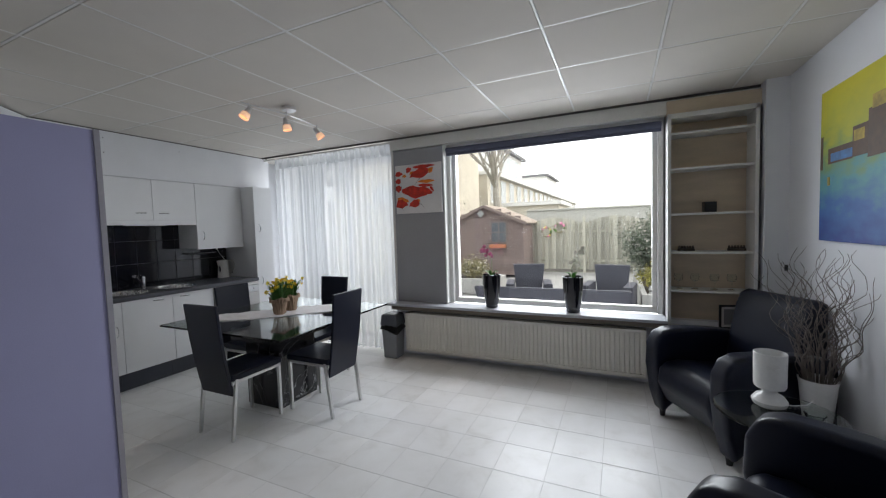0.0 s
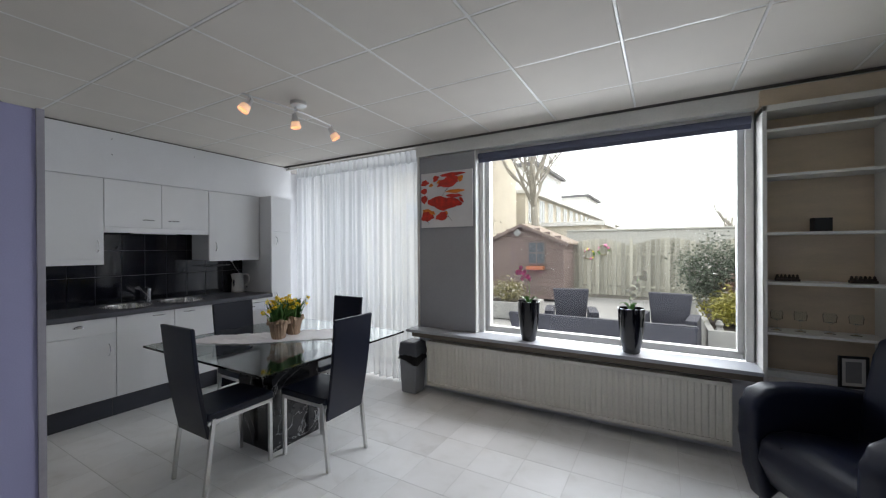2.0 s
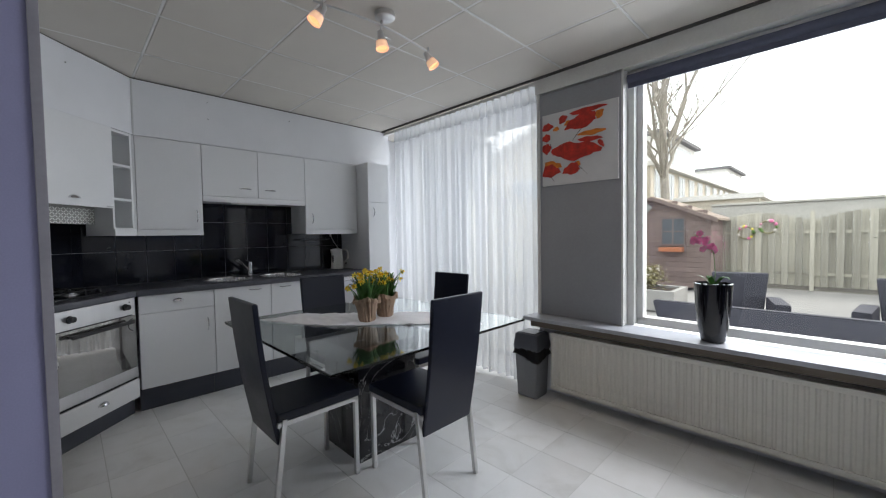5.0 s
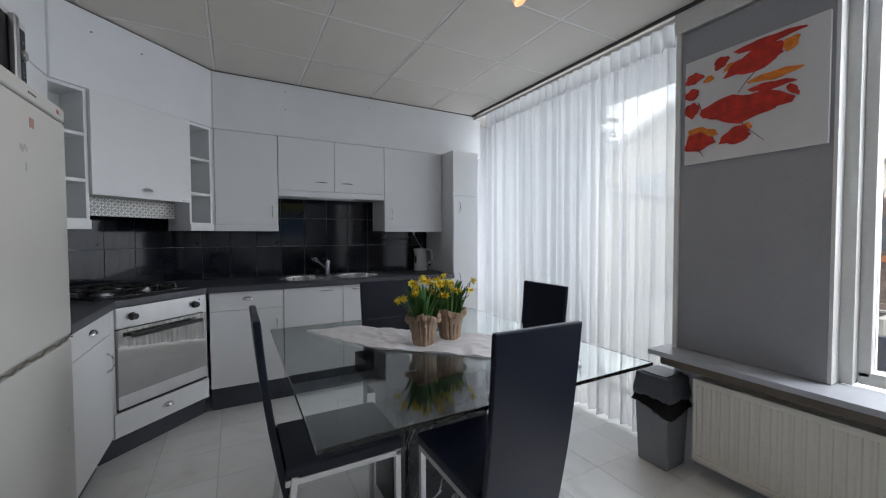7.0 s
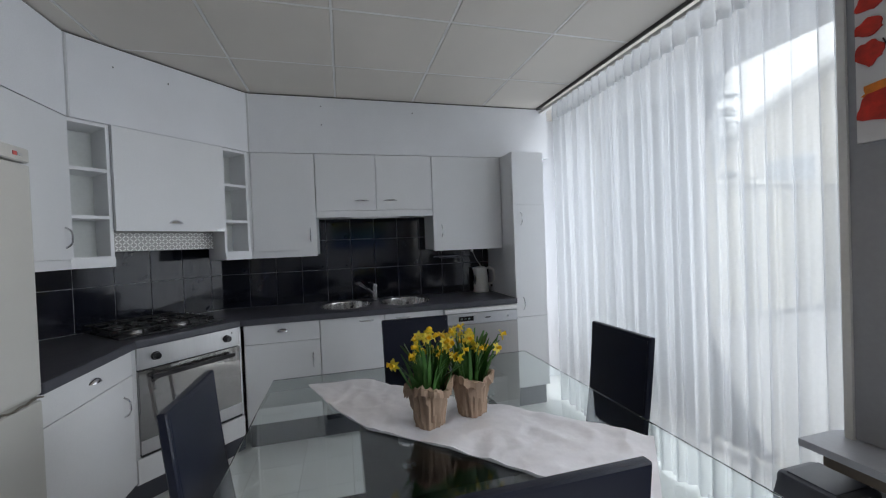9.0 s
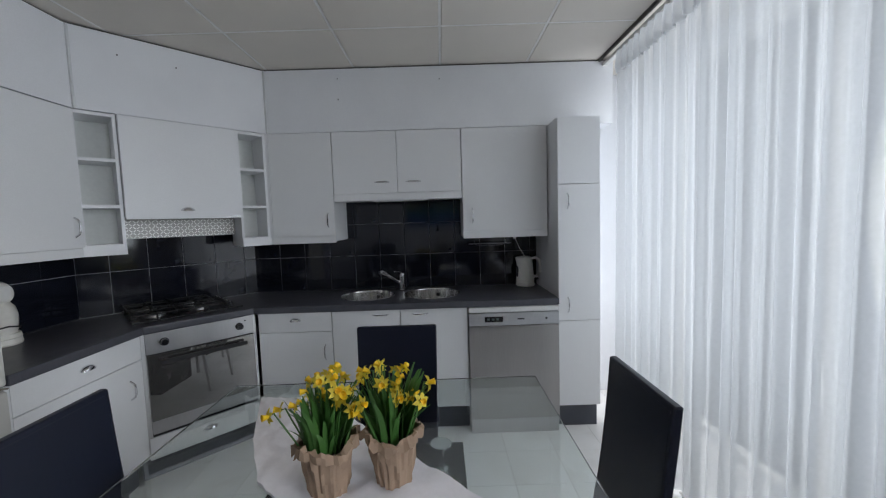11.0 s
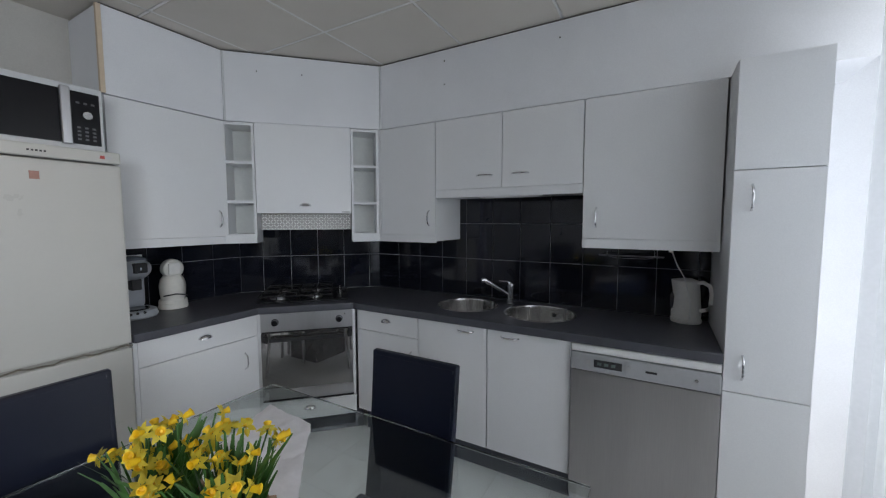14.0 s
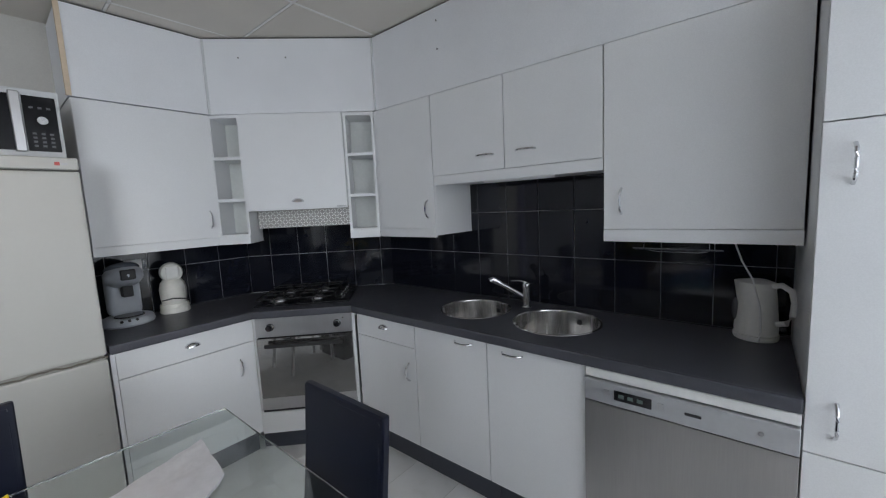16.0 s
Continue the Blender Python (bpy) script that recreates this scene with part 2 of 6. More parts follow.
# floor of square marble-look tiles: bed here, tiles at the end of the file
FLOOR_BED = mat("floor_joint_grey", (0.62, 0.615, 0.60), 0.8)
floor = structure("floor", box_bm((WEST - 0.15, SOUTH - 0.15, -0.14), (EAST + 0.2, 4.56, -0.0012)), FLOOR_BED, "floor of square pale grey marble-look tiles", "floor")

# suspended ceiling: boards with a fine chamfer between slim painted bars
bm = bm_new()
add_box(bm, (WEST - 0.15, SOUTH - 0.15, CEIL + 0.014), (EAST + 0.2, 4.56, CEIL + 0.1))
XS = [-0.420 + 0.6 * k for k in range(-8, 4)]
YS = [1.528 + 0.6 * k for k in range(-7, 5)]
for x0 in XS:
    for y0 in YS:
        if x0 + 0.6 < WEST or y0 > 3.84:
            continue
        y1 = min(y0 + 0.592, 3.822)
        add_box(bm, (max(x0 + 0.008, WEST), y0 + 0.008, CEIL), (min(x0 + 0.592, EAST), y1, CEIL + 0.016), 0.003, 1)
ceiling = structure("ceiling", bm, CEIL_TILE, "suspended ceiling of off-white square boards", "ceiling")
bm = bm_new()
for x in XS:
    add_box(bm, (x - 0.006, SOUTH, CEIL + 0.001), (x + 0.006, 3.825, CEIL + 0.014))
for y in YS:
    add_box(bm, (WEST, y - 0.006, CEIL + 0.0015), (EAST, y + 0.006, CEIL + 0.0135))
structure("ceiling_grid", bm, CEIL_GRID, "slim white bars of the suspended ceiling", "ceiling grid")
# solid dark strip: the shade between ceiling and garden wall, put into colour
bm = bm_new()
add_box(bm, (WEST, 3.822, GAP_Z - 0.005), (0.97, 3.834, CEIL + 0.012))
structure("trim_shadow_gap", bm, GAP_SHADE, "dark strip standing for the shade in the gap between ceiling and garden wall", "trim")

# ---- garden wall: window, garden door behind the curtain, shelf niche ----
# low wall, piers and lintel round the two openings
bm = bm_new()
add_box(bm, (-2.46, 3.88, 0), (EAST + 0.2, 4.16, 0.60))
add_box(bm, (-2.46, 3.90, 0.60), (-1.79, 4.16, 2.40))
add_box(bm, (0.315, 3.98, 0.60), (EAST + 0.2, 4.16, 2.40))
add_box(bm, (WEST - 0.15, 4.36, 2.44), (-2.46, 4.56, CEIL + 0.1))
add_box(bm, (-2.46, 3.90, 2.40), (EAST + 0.2, 4.16, CEIL + 0.1))
add_box(bm, (-2.46, 4.16, 0), (-2.36, 4.56, CEIL + 0.1))
add_box(bm, (WEST - 0.15, 4.36, 0), (-4.62, 4.56, 2.44))
structure("wall_north", bm, WALL_WHITE, "white painted garden wall with a wide window and a glazed door")

# grey painted panel beside the window
structure("wall_panel", box_bm((-2.425, 3.845, 0.632), (-1.80, 3.90, 2.375), 0.003), GREY_PANEL, "mid grey painted wall panel beside the window")
structure("wall_reveal", box_bm((-1.80, 3.846, 0.63), (-1.786, 4.0, 2.385), 0.002), FRAME_GREY, "white painted window reveal")
structure("trim_panel", box_bm((-2.45, 3.835, 0.60), (-2.425, 3.90, 2.39), 0.004), FRAME_WHITE, "thin white strip at the edge of the grey panel", "trim")

# white pelmet beam along the ceiling over window and curtain
bm = bm_new()
add_box(bm, (-2.46, 3.832, 2.385), (0.98, 3.90, GAP_Z - 0.003), 0.004)
structure("trim_pelmet", bm, FRAME_WHITE, "cream painted beam above the window", "trim")

win = tagged(thing("window_1", (-0.738, 4.01, 0.628), "wide fixed window with a cream painted frame", "window"), kind="structure")
def frame_bar(x0, x1, z0, z1, y0=-0.085, y1=0.06, name="window_frame"):
    part(name, box_bm((x0, y0, z0), (x1, y1, z1), 0.006), FRAME_GREY, win)
frame_bar(-1.05, -1.005, 0.0, 1.76)
frame_bar(-1.005, -0.965, 0.03, 1.70, -0.03, 0.05)
frame_bar(0.965, 1.005, 0.03, 1.70, -0.03, 0.05)
frame_bar(1.005, 1.05, 0.0, 1.76)
frame_bar(-1.005, 1.005, 1.70, 1.76)
frame_bar(-1.005, 1.005, 0.0, 0.055, -0.03, 0.05)
PANE = pane_glass("window_glass")
pane = part("pane", box_bm((-0.965, 0.012, 0.055), (0.965, 0.018, 1.70)), PANE, win)
pane.visible_shadow = False

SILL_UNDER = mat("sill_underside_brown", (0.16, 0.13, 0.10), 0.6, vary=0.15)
bm = bm_new()
add_box(bm, (-2.50, 3.685, 0.600), (0.325, 3.925, 0.628), 0.006)
sill = structure("windowsill", bm, SILL_STONE, "pale grey painted windowsill above the radiator", "windowsill")
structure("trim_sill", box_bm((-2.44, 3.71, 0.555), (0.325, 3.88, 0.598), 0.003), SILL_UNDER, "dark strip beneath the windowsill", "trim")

BLIND = mat("blind_blue_grey", (0.10, 0.11, 0.17), 0.55, vary=0.1)
blind = thing("roller_blind", (-0.738, 3.885, 2.285), "rolled-up dark blue-grey blind at the window head", "blind")
bm = bm_new()
add_cyl(bm, 0.030, 0.030, -1.03, 1.03, 20, pose(0, 0, 0.035, 0, 90, 0))
part("roll", bm, BLIND, blind)
part("bottom_bar", box_bm((-1.03, -0.006, -0.025), (1.03, 0.006, 0.012), 0.003), BLIND, blind)

# ---- shelf niche ----
BIRCH = mat("shelf_pale_wood", (0.64, 0.52, 0.385), 0.55, vary=0.10, scale=3, stretch=(1, 1, 4), bump=0.08)
unit = thing("bookcase", (0.64, 3.73, 0.0), "pale wood niche bookcase with white edged shelves, mostly empty", "bookcase")
part("back", box_bm((-0.30, 0.235, 0.42), (0.30, 0.248, 2.32)), BIRCH, unit, "pale birch back board")
part("side", box_bm((-0.315, 0, 0.0), (-0.29, 0.248, 2.36), 0.003), FRAME_WHITE, unit)
part("side", box_bm((0.275, 0, 0.0), (0.30, 0.248, 2.36), 0.003), FRAME_WHITE, unit)
part("top", box_bm((-0.315, 0.0, 2.32), (0.30, 0.248, 2.36), 0.003), FRAME_WHITE, unit)
part("cornice", box_bm((-0.315, 0.06, 2.36), (0.36, 0.248, 2.48), 0.003), BIRCH, unit, "unpainted pale board above the shelves")
for z in (0.56, 0.885, 1.212, 1.536, 1.912, 2.205):
    part("shelf", box_bm((-0.288, 0.012, z - 0.018), (0.273, 0.233, z), 0.003), FRAME_WHITE, unit)
part("plinth_panel", box_bm((-0.288, 0.02, 0.0), (0.273, 0.04, 0.45)), FRAME_WHITE, unit)
# pier in the corner
structure("wall_pier", box_bm((0.965, 3.70, 0), (EAST + 0.01, 4.0, CEIL), 0.004), WALL_WHITE, "white painted pier in the corner")

# ---- radiator ----
rad = thing("radiator", (-1.057, 3.745, 0.070), "long cream ribbed panel radiator beneath the windowsill", "radiator")
W, n = 1.222, 60
d = 2 * W / n
bm = bm_new()
add_prism(bm, [(0, 0.0), (d * 0.18, -0.006), (d * 0.62, -0.006), (d * 0.8, 0.0), (d, 0.0), (d, 0.01), (0, 0.01)], 0.045, 0.425)
rib_mesh = finish(bm, "rib", RAD_CREAM)
for i in range(n):
    rib = new("rib", rib_mesh)
    rib.parent = rad
    rib.location = (-W + d * i, 0, 0)
part("top_rail", box_bm((-W, -0.014, 0.42), (W, 0.012, 0.452), 0.008), RAD_CREAM, rad)
part("bottom_rail", box_bm((-W, -0.014, 0.015), (W, 0.012, 0.05), 0.008), RAD_CREAM, rad)
part("back_panel", box_bm((-W, 0.06, 0.015), (W, 0.075, 0.452), 0.006), RAD_CREAM, rad)
for x in (-W, W - 0.02):
    part("end_cap", box_bm((x, -0.012, 0.02), (x + 0.02, 0.075, 0.447), 0.006), RAD_CREAM, rad)
for x in (-0.9, 0.0, 0.9):
    part("wall_bracket", box_bm((x - 0.015, 0.07, 0.15), (x + 0.015, 0.136, 0.18)), RAD_CREAM, rad)

# ---- sheer curtain and the glazed garden door behind it ----
def sheer(name, lo, hi):
    m = bpy.data.materials.new(name)
    m.use_nodes = True
    nt = m.node_tree
    n, l = nt.nodes, nt.links
    n.clear()
    out = n.new("ShaderNodeOutputMaterial")
    t = n.new("ShaderNodeBsdfTransparent")
    d = n.new("ShaderNodeBsdfDiffuse")
    d.inputs["Color"].default_value = (0.68, 0.70, 0.72, 1)
    tl = n.new("ShaderNodeBsdfTranslucent")
    tl.inputs["Color"].default_value = (0.68, 0.70, 0.72, 1)
    cloth = n.new("ShaderNodeMixShader")
    cloth.inputs["Fac"].default_value = 0.62
    l.new(d.outputs["BSDF"], cloth.inputs[1])
    l.new(tl.outputs["BSDF"], cloth.inputs[2])
    tc = n.new("ShaderNodeTexCoord")
    weave = n.new("ShaderNodeTexNoise")
    weave.inputs["Scale"].default_value = 70
    mr = n.new("ShaderNodeMapRange")
    mr.inputs["To Min"].default_value, mr.inputs["To Max"].default_value = lo, hi
    l.new(tc.outputs["Object"], weave.inputs["Vector"])
    l.new(weave.outputs["Fac"], mr.inputs["Value"])
    mx = n.new("ShaderNodeMixShader")
    l.new(mr.outputs["Result"], mx.inputs["Fac"])
    l.new(t.outputs["BSDF"], mx.inputs[1])
    l.new(cloth.outputs["Shader"], mx.inputs[2])
    l.new(mx.outputs["Shader"], out.inputs["Surface"])
    return m

SHEER = sheer("sheer_white_voile", 0.65, 0.72)
SHEER_TAPE = sheer("gathered_voile_tape", 0.80, 0.90)
curtain = thing("sheer_curtain", (-3.39, 3.875, 0.0), "long sheer white curtain hanging in soft folds", "curtain")
bm = bm_new()
NX, NZ, CW = 620, 16, 0.93
rng = random.Random(4)
ph = [rng.uniform(0, 6.28) for _ in range(6)]
grid = []
for j in range(NZ + 1):
    s = j / NZ
    z = 0.025 + s * 2.345
    row = []
    for i in range(NX + 1):
        u = -CW + 2 * CW * i / NX
        a = 0.022 * math.sin(u * 71 + 2.2 * math.sin(u * 5 + ph[0]) + 1.1 * math.sin(u * 13 + ph[4]) + ph[1]) + 0.013 * math.sin(u * 137 + ph[2] + 0.9 * s + 1.5 * math.sin(u * 8 + ph[5])) + 0.012 * math.sin(u * 23 + ph[3] + 1.2 * s)
        a *= 1.05 - 0.35 * s
        row.append(bm.verts.new((u + 0.004 * math.sin(u * 37 + s * 2), a, z)))
    grid.append(row)
for j in range(NZ):
    for i in range(NX):
        bm.faces.new((grid[j][i], grid[j][i + 1], grid[j + 1][i + 1], grid[j + 1][i]))
part("drape", bm, SHEER, curtain)
bm = bm_new()
head = []
for j in range(4):
    row = []
    for i in range(NX + 1):
        u = -CW + 2 * CW * i / NX
        row.append(bm.verts.new((u, -0.022 + 0.024 * math.sin(u * 84 + 0.8 * math.sin(u * 9)) * (1 - 0.25 * abs(j - 1)), 2.34 + 0.045 * j)))
    head.append(row)
for j in range(3):
    for i in range(NX):
        bm.faces.new((head[j][i], head[j][i + 1], head[j + 1][i + 1], head[j + 1][i]))
part("pleated_heading", bm, SHEER_TAPE, curtain, "gathered pleat tape at the top")
for x in (-0.62, -0.20, 0.42, 0.80):
    part("hem_weight", box_bm((x - 0.03, -0.031, 0.055), (x + 0.03, -0.028, 0.062)), WHITE_PLASTIC, curtain)
rail = single("curtain_rail", box_bm((-4.53, 3.848, 2.470), (-2.465, 3.885, 2.492), 0.003), FRAME_WHITE, "white curtain rail fixed below the ceiling", "curtain rail")

door = tagged(thing("door_1", (-3.50, 4.44, 0.0), "glazed garden door and side light with a pale frame", "door"), kind="structure")
for x0, x1 in ((-1.12, -1.04), (-0.06, 0.02), (0.98, 1.04)):
    part("door_frame", box_bm((x0, -0.05, 0.05), (x1, 0.05, 2.38), 0.004), FRAME_WHITE, door)
for z0, z1 in ((0.0, 0.05), (2.38, 2.44)):
    part("door_frame", box_bm((-1.12, -0.05, z0), (1.04, 0.05, z1), 0.004), FRAME_WHITE, door)
for x0, x1 in ((-1.04, -0.06), (0.02, 0.98)):
    g = part("pane", box_bm((x0, -0.004, 0.05), (x1, 0.004, 2.38)), PANE, door)
    g.visible_shadow = False

# ---- kitchen ----
def bow_handle(parent, x, z, length=0.10, upright=True, y=0.0, name="handle"):
    bm = bm_new()
    pts = []
    for i in range(9):
        s = i / 8 - 0.5
        out = -0.028 * (1 - (2 * s) ** 4)
        pts.append((x, y + out, z + s * length) if upright else (x + s * length, y + out, z))
    add_tube(bm, pts, 0.0048, 8)
    part(name, bm, CHROME, parent, "bowed chrome handle")

def cup_handle(parent, x, z, y=0.0):
    bm = bm_new()
    bmesh.ops.create_uvsphere(bm, u_segments=20, v_segments=10, radius=1.0, matrix=Matrix.Translation((x, y, z)) @ Matrix.Diagonal((0.038, 0.026, 0.023, 1)))
    bmesh.ops.delete(bm, geom=[v for v in bm.verts if v.co.z < z - 0.006 or v.co.y > y + 0.001], context="VERTS")
    bmesh.ops.solidify(bm, geom=bm.faces[:], thickness=0.002)
    part("cup_handle", bm, CHROME, parent, "chrome cup-shaped pull")

def door_leaf(parent, x0, x1, z0, z1, name="door", g=0.0018):
    return part(name, box_bm((x0 + g, -0.018, z0 + g), (x1 - g, 0.0, z1 - g), 0.0025), CABINET, parent)

def carcass(parent, w, d, z0, z1, name="body"):
    part(name, box_bm((0.001, 0.001, z0), (w - 0.001, d, z1), 0.001), CABINET, parent)

def west_at(y, z=0.0, x=-4.537):
    return (x, y, z)

LBL_WALL = "white wall cabinet with a plain door"
# wall cabinets, west run
def wall_cab(y0, y1, z0, z1, handle, label=LBL_WALL, rail=0.048, doors=1):
    w = y1 - y0
    c = thing("wall_cabinet", west_at(y0), label, "cabinet", "white wall cabinets", 90)
    carcass(c, w, 0.335, z0 + 0.01, z1)
    part("light_rail", box_bm((0.0, -0.016, z0), (w, 0.0, z0 + rail), 0.002), CABINET, c)
    for k in range(doors):
        d = door_leaf(c, w * k / doors, w * (k + 1) / doors, z0 + rail, z1)
        if handle == "r":
            bow_handle(d, w - 0.045, z0 + 0.16, y=-0.018)
        elif handle == "l":
            bow_handle(d, 0.068, z0 + 0.16, y=-0.018)
        else:
            bow_handle(d, (w / 2 - 0.11) if k == 0 else (w / 2 + 0.11), z0 + 0.125, upright=False, y=-0.018)
    return c
wall_cab(1.515, 1.955, 1.313, 2.080, "r")
wall_cab(1.957, 2.855, 1.600, 2.080, "h", "white double wall cabinet above the sink", doors=2)
wall_cab(2.857, 3.455, 1.313, 2.080, "l")
strip = thing("strip_light", (-4.66, 2.406, 1.609), "slim white strip light under the sink cabinet, switched off", "strip light")
part("housing", box_bm((-0.022, -0.20, -0.010), (0.022, 0.20, 0.0), 0.003), WHITE_PLASTIC, strip)
part("diffuser", box_bm((-0.015, -0.185, -0.013), (0.015, 0.185, -0.0095), 0.001), CABINET_IN, strip)
# tall cupboard
tall = thing("tall_cupboard", (-4.318, 3.460, 0.0), "tall narrow white cupboard with three doors", "cupboard", "", 90)
TW = 0.277
carcass(tall, TW, 0.555, 0.17, 2.080)
part("plinth", box_bm((0, 0.05, 0.0), (TW, 0.50, 0.17)), PLINTH, tall)
door_leaf(tall, 0, TW, 1.653, 2.080)
d = door_leaf(tall, 0, TW, 0.757, 1.653)
bow_handle(d, 0.062, 1.545, y=-0.018)
bow_handle(d, 0.062, 0.865, y=-0.018)
door_leaf(tall, 0, TW, 0.175, 0.757)
# boxed-in soffit flush with the cabinet fronts
bm = bm_new()
SOF = [(-4.53, 3.92), (-4.53, 1.512), (-3.842, 0.824), (-3.245, 0.824), (-3.245, SOUTH_K + 0.003), (-4.13, SOUTH_K + 0.003), (WEST + 0.003, 1.21), (WEST + 0.003, 3.92)]
add_prism(bm, SOF, 2.084, CEIL - 0.012)
structure("soffit", bm, WALL_WHITE, "white boxed-in soffit above the kitchen cabinets", "soffit")
# near-black layer above the soffit draws the shadow line under the ceiling
bm = bm_new()
add_prism(bm, [(-4.54, 3.92), (-4.54, 1.508), (-3.846, 0.814), (-3.255, 0.814), (-3.255, SOUTH_K + 0.003), (-4.13, SOUTH_K + 0.003), (WEST + 0.003, 1.21), (WEST + 0.003, 3.92)], CEIL - 0.0125, CEIL - 0.001)
structure("trim_soffit_gap_shade", bm, GAP_SHADE, "dark strip standing for the shade in the gap between soffit and ceiling", "trim")
structure("trim_soffit_edge", box_bm((-3.256, 0.812, 2.085), (-3.236, 0.832, CEIL - 0.013), 0.003), BIRCH, "unpainted pale wooden edge of the soffit", "trim")
SCREW = mat("screw_hole_dark", (0.08, 0.08, 0.085), 0.7)
for x, y, z in ((-4.5285, 2.02, 2.30), (-4.5285, 2.02, 2.44), (-4.5285, 2.72, 2.42), (-3.98, 0.966, 2.40), (-4.17, 1.156, 2.40)):
    bm = bm_new()
    add_cyl(bm, 0.004, 0.004, 0, 0.003, 10, Matrix.Translation((x, y, z)) @ (Matrix.Rotation(radians(90), 4, "Y") if x < -4.5 else Matrix.Rotation(radians(45), 4, "Z") @ Matrix.Rotation(radians(90), 4, "Y")))
    structure("trim_screw", bm, SCREW, "small dark screw hole in the soffit board", "trim")
TRIM_EDGE = mat("soffit_edge_beading", (0.66, 0.67, 0.68), 0.5)
for x, y in ((-4.527, 1.513), (-3.845, 0.828)):
    structure("trim_bead", box_bm((x - 0.006, y - 0.006, 2.085), (x + 0.006, y + 0.006, CEIL - 0.013), 0.002), TRIM_EDGE, "thin white corner bead on the soffit", "trim")

structure("trim_filler", box_bm((-4.56, 1.495, 1.315), (-4.521, 1.5135, 2.078), 0.001), CABINET, "narrow white filler strip between corner shelf and cabinet", "trim")
# wall cabinets across the corner
DIAG = (-3.832, 0.812, 0.0)
def open_shelf(along, w):
    c = thing("open_shelf_unit", (DIAG[0] - 0.7071 * along, DIAG[1] + 0.7071 * along, 0), "narrow white open shelf unit with three compartments", "shelf unit", "open corner shelves", 135)
    for x in (0.0, w - 0.016):
        part("side", box_bm((x, 0.0, 1.345), (x + 0.016, 0.20, 2.080), 0.001), CABINET, c)
    part("back", box_bm((0.016, 0.19, 1.345), (w - 0.016, 0.20, 2.080)), CABINET_IN, c)
    for z in (1.372, 1.588, 1.838, 2.080):
        part("shelf", box_bm((0.016, 0.002, z - 0.018), (w - 0.016, 0.19, z), 0.001), CABINET, c)
    part("light_rail", box_bm((0.0, -0.012, 1.313), (w, 0.006, 1.365), 0.002), CABINET, c)
    part("side_skirt", box_bm((0.0 if along > 0.5 else w - 0.016, 0.006, 1.313), (0.016 if along > 0.5 else w, 0.20, 1.345)), CABINET, c)
open_shelf(0.0, 0.182)
open_shelf(0.784, 0.185)
hood = thing("hood_cabinet", (DIAG[0] - 0.7071 * 0.186, DIAG[1] + 0.7071 * 0.186, 0), "white cabinet over the hob with a built-in extractor", "cabinet", "", 135)
HW = 0.595
part("body", box_bm((0.0, 0.001, 1.52), (HW, 0.25, 2.080)), CABINET, hood)
d = door_leaf(hood, 0, HW, 1.505, 2.080)
cup_handle(d, HW / 2, 1.553, -0.018)
part("maker_plate", box_bm((HW - 0.065, -0.020, 1.512), (HW - 0.01, -0.0175, 1.522)), STEEL, d)
CHECKER = mat("checker_plate_aluminium", (0.36, 0.355, 0.34), 0.5, metal=0.35, vary=0.06)
TREAD = mat("tread_bar_aluminium", (0.85, 0.84, 0.82), 0.32, metal=0.35, vary=0.06)
skirt = part("extractor_skirt", box_bm((0.0, 0.13, 1.395), (HW, 0.145, 1.52)), CHECKER, hood, "aluminium checker plate strip")
bm = bm_new()
for i in range(32):
    for j in range(6):
        x, z = 0.013 + i * 0.0183, 1.404 + j * 0.0183
        a = 45 if (i + j) % 2 else -45
        add_box(bm, (-0.0085, -0.0035, -0.0021), (0.0085, 0.0, 0.0021), 0.0, 1, pose(x, 0.1295, z, 0, a, 0))
part("tread_pattern", bm, TREAD, skirt)

# wall cabinet, south run
c = thing("wall_cabinet", (-3.247, 0.806, 0), LBL_WALL, "cabinet", "white wall cabinets", 180)
SW = 0.592
carcass(c, SW, 0.33, 1.325, 2.080)
part("light_rail", box_bm((0, -0.016, 1.313), (SW, 0.0, 1.36), 0.002), CABINET, c)
d = door_leaf(c, 0, SW, 1.36, 2.080)
bow_handle(d, SW - 0.05, 1.47, y=-0.018)

# base cabinets
BASE_X = -4.318
def base_cab(y0, y1, label, drawer=False, handle="top_r"):
    w = y1 - y0
    c = thing("base_cabinet", (BASE_X, y0, 0), label, "cabinet", "white base cabinets", 90)
    carcass(c, w, 0.54, 0.18, 0.872 if drawer else 0.715)
    if not drawer:
        part("front_rail", box_bm((0.002, 0.001, 0.716), (w - 0.002, 0.02, 0.872)), CABINET, c)
    part("plinth", box_bm((0, 0.07, 0.0), (w, 0.085, 0.18)), PLINTH, c)
    if drawer:
        dr = door_leaf(c, 0, w, 0.738, 0.872, "drawer_front")
        cup_handle(dr, w / 2, 0.812, -0.018)
        d = door_leaf(c, 0, w, 0.185, 0.738)
        bow_handle(d, w - 0.05, 0.60, y=-0.018)
    else:
        d = door_leaf(c, 0, w, 0.185, 0.872)
        bow_handle(d, w - 0.13 if handle == "top_r" else 0.13, 0.838, upright=False, y=-0.018)
base_cab(1.475, 1.960, "white base cabinet with a drawer and a door", True)
base_cab(1.962, 2.412, "white sink base cabinet with one door", False, "top_r")
base_cab(2.414, 2.858, "white sink base cabinet with one door", False, "top_l")
c = thing("base_cabinet", (-3.240, 1.015, 0), "white base cabinet with a wide drawer and a door", "cabinet", "white base cabinets", 180)
BW = 0.635
carcass(c, BW, 0.52, 0.15, 0.872)
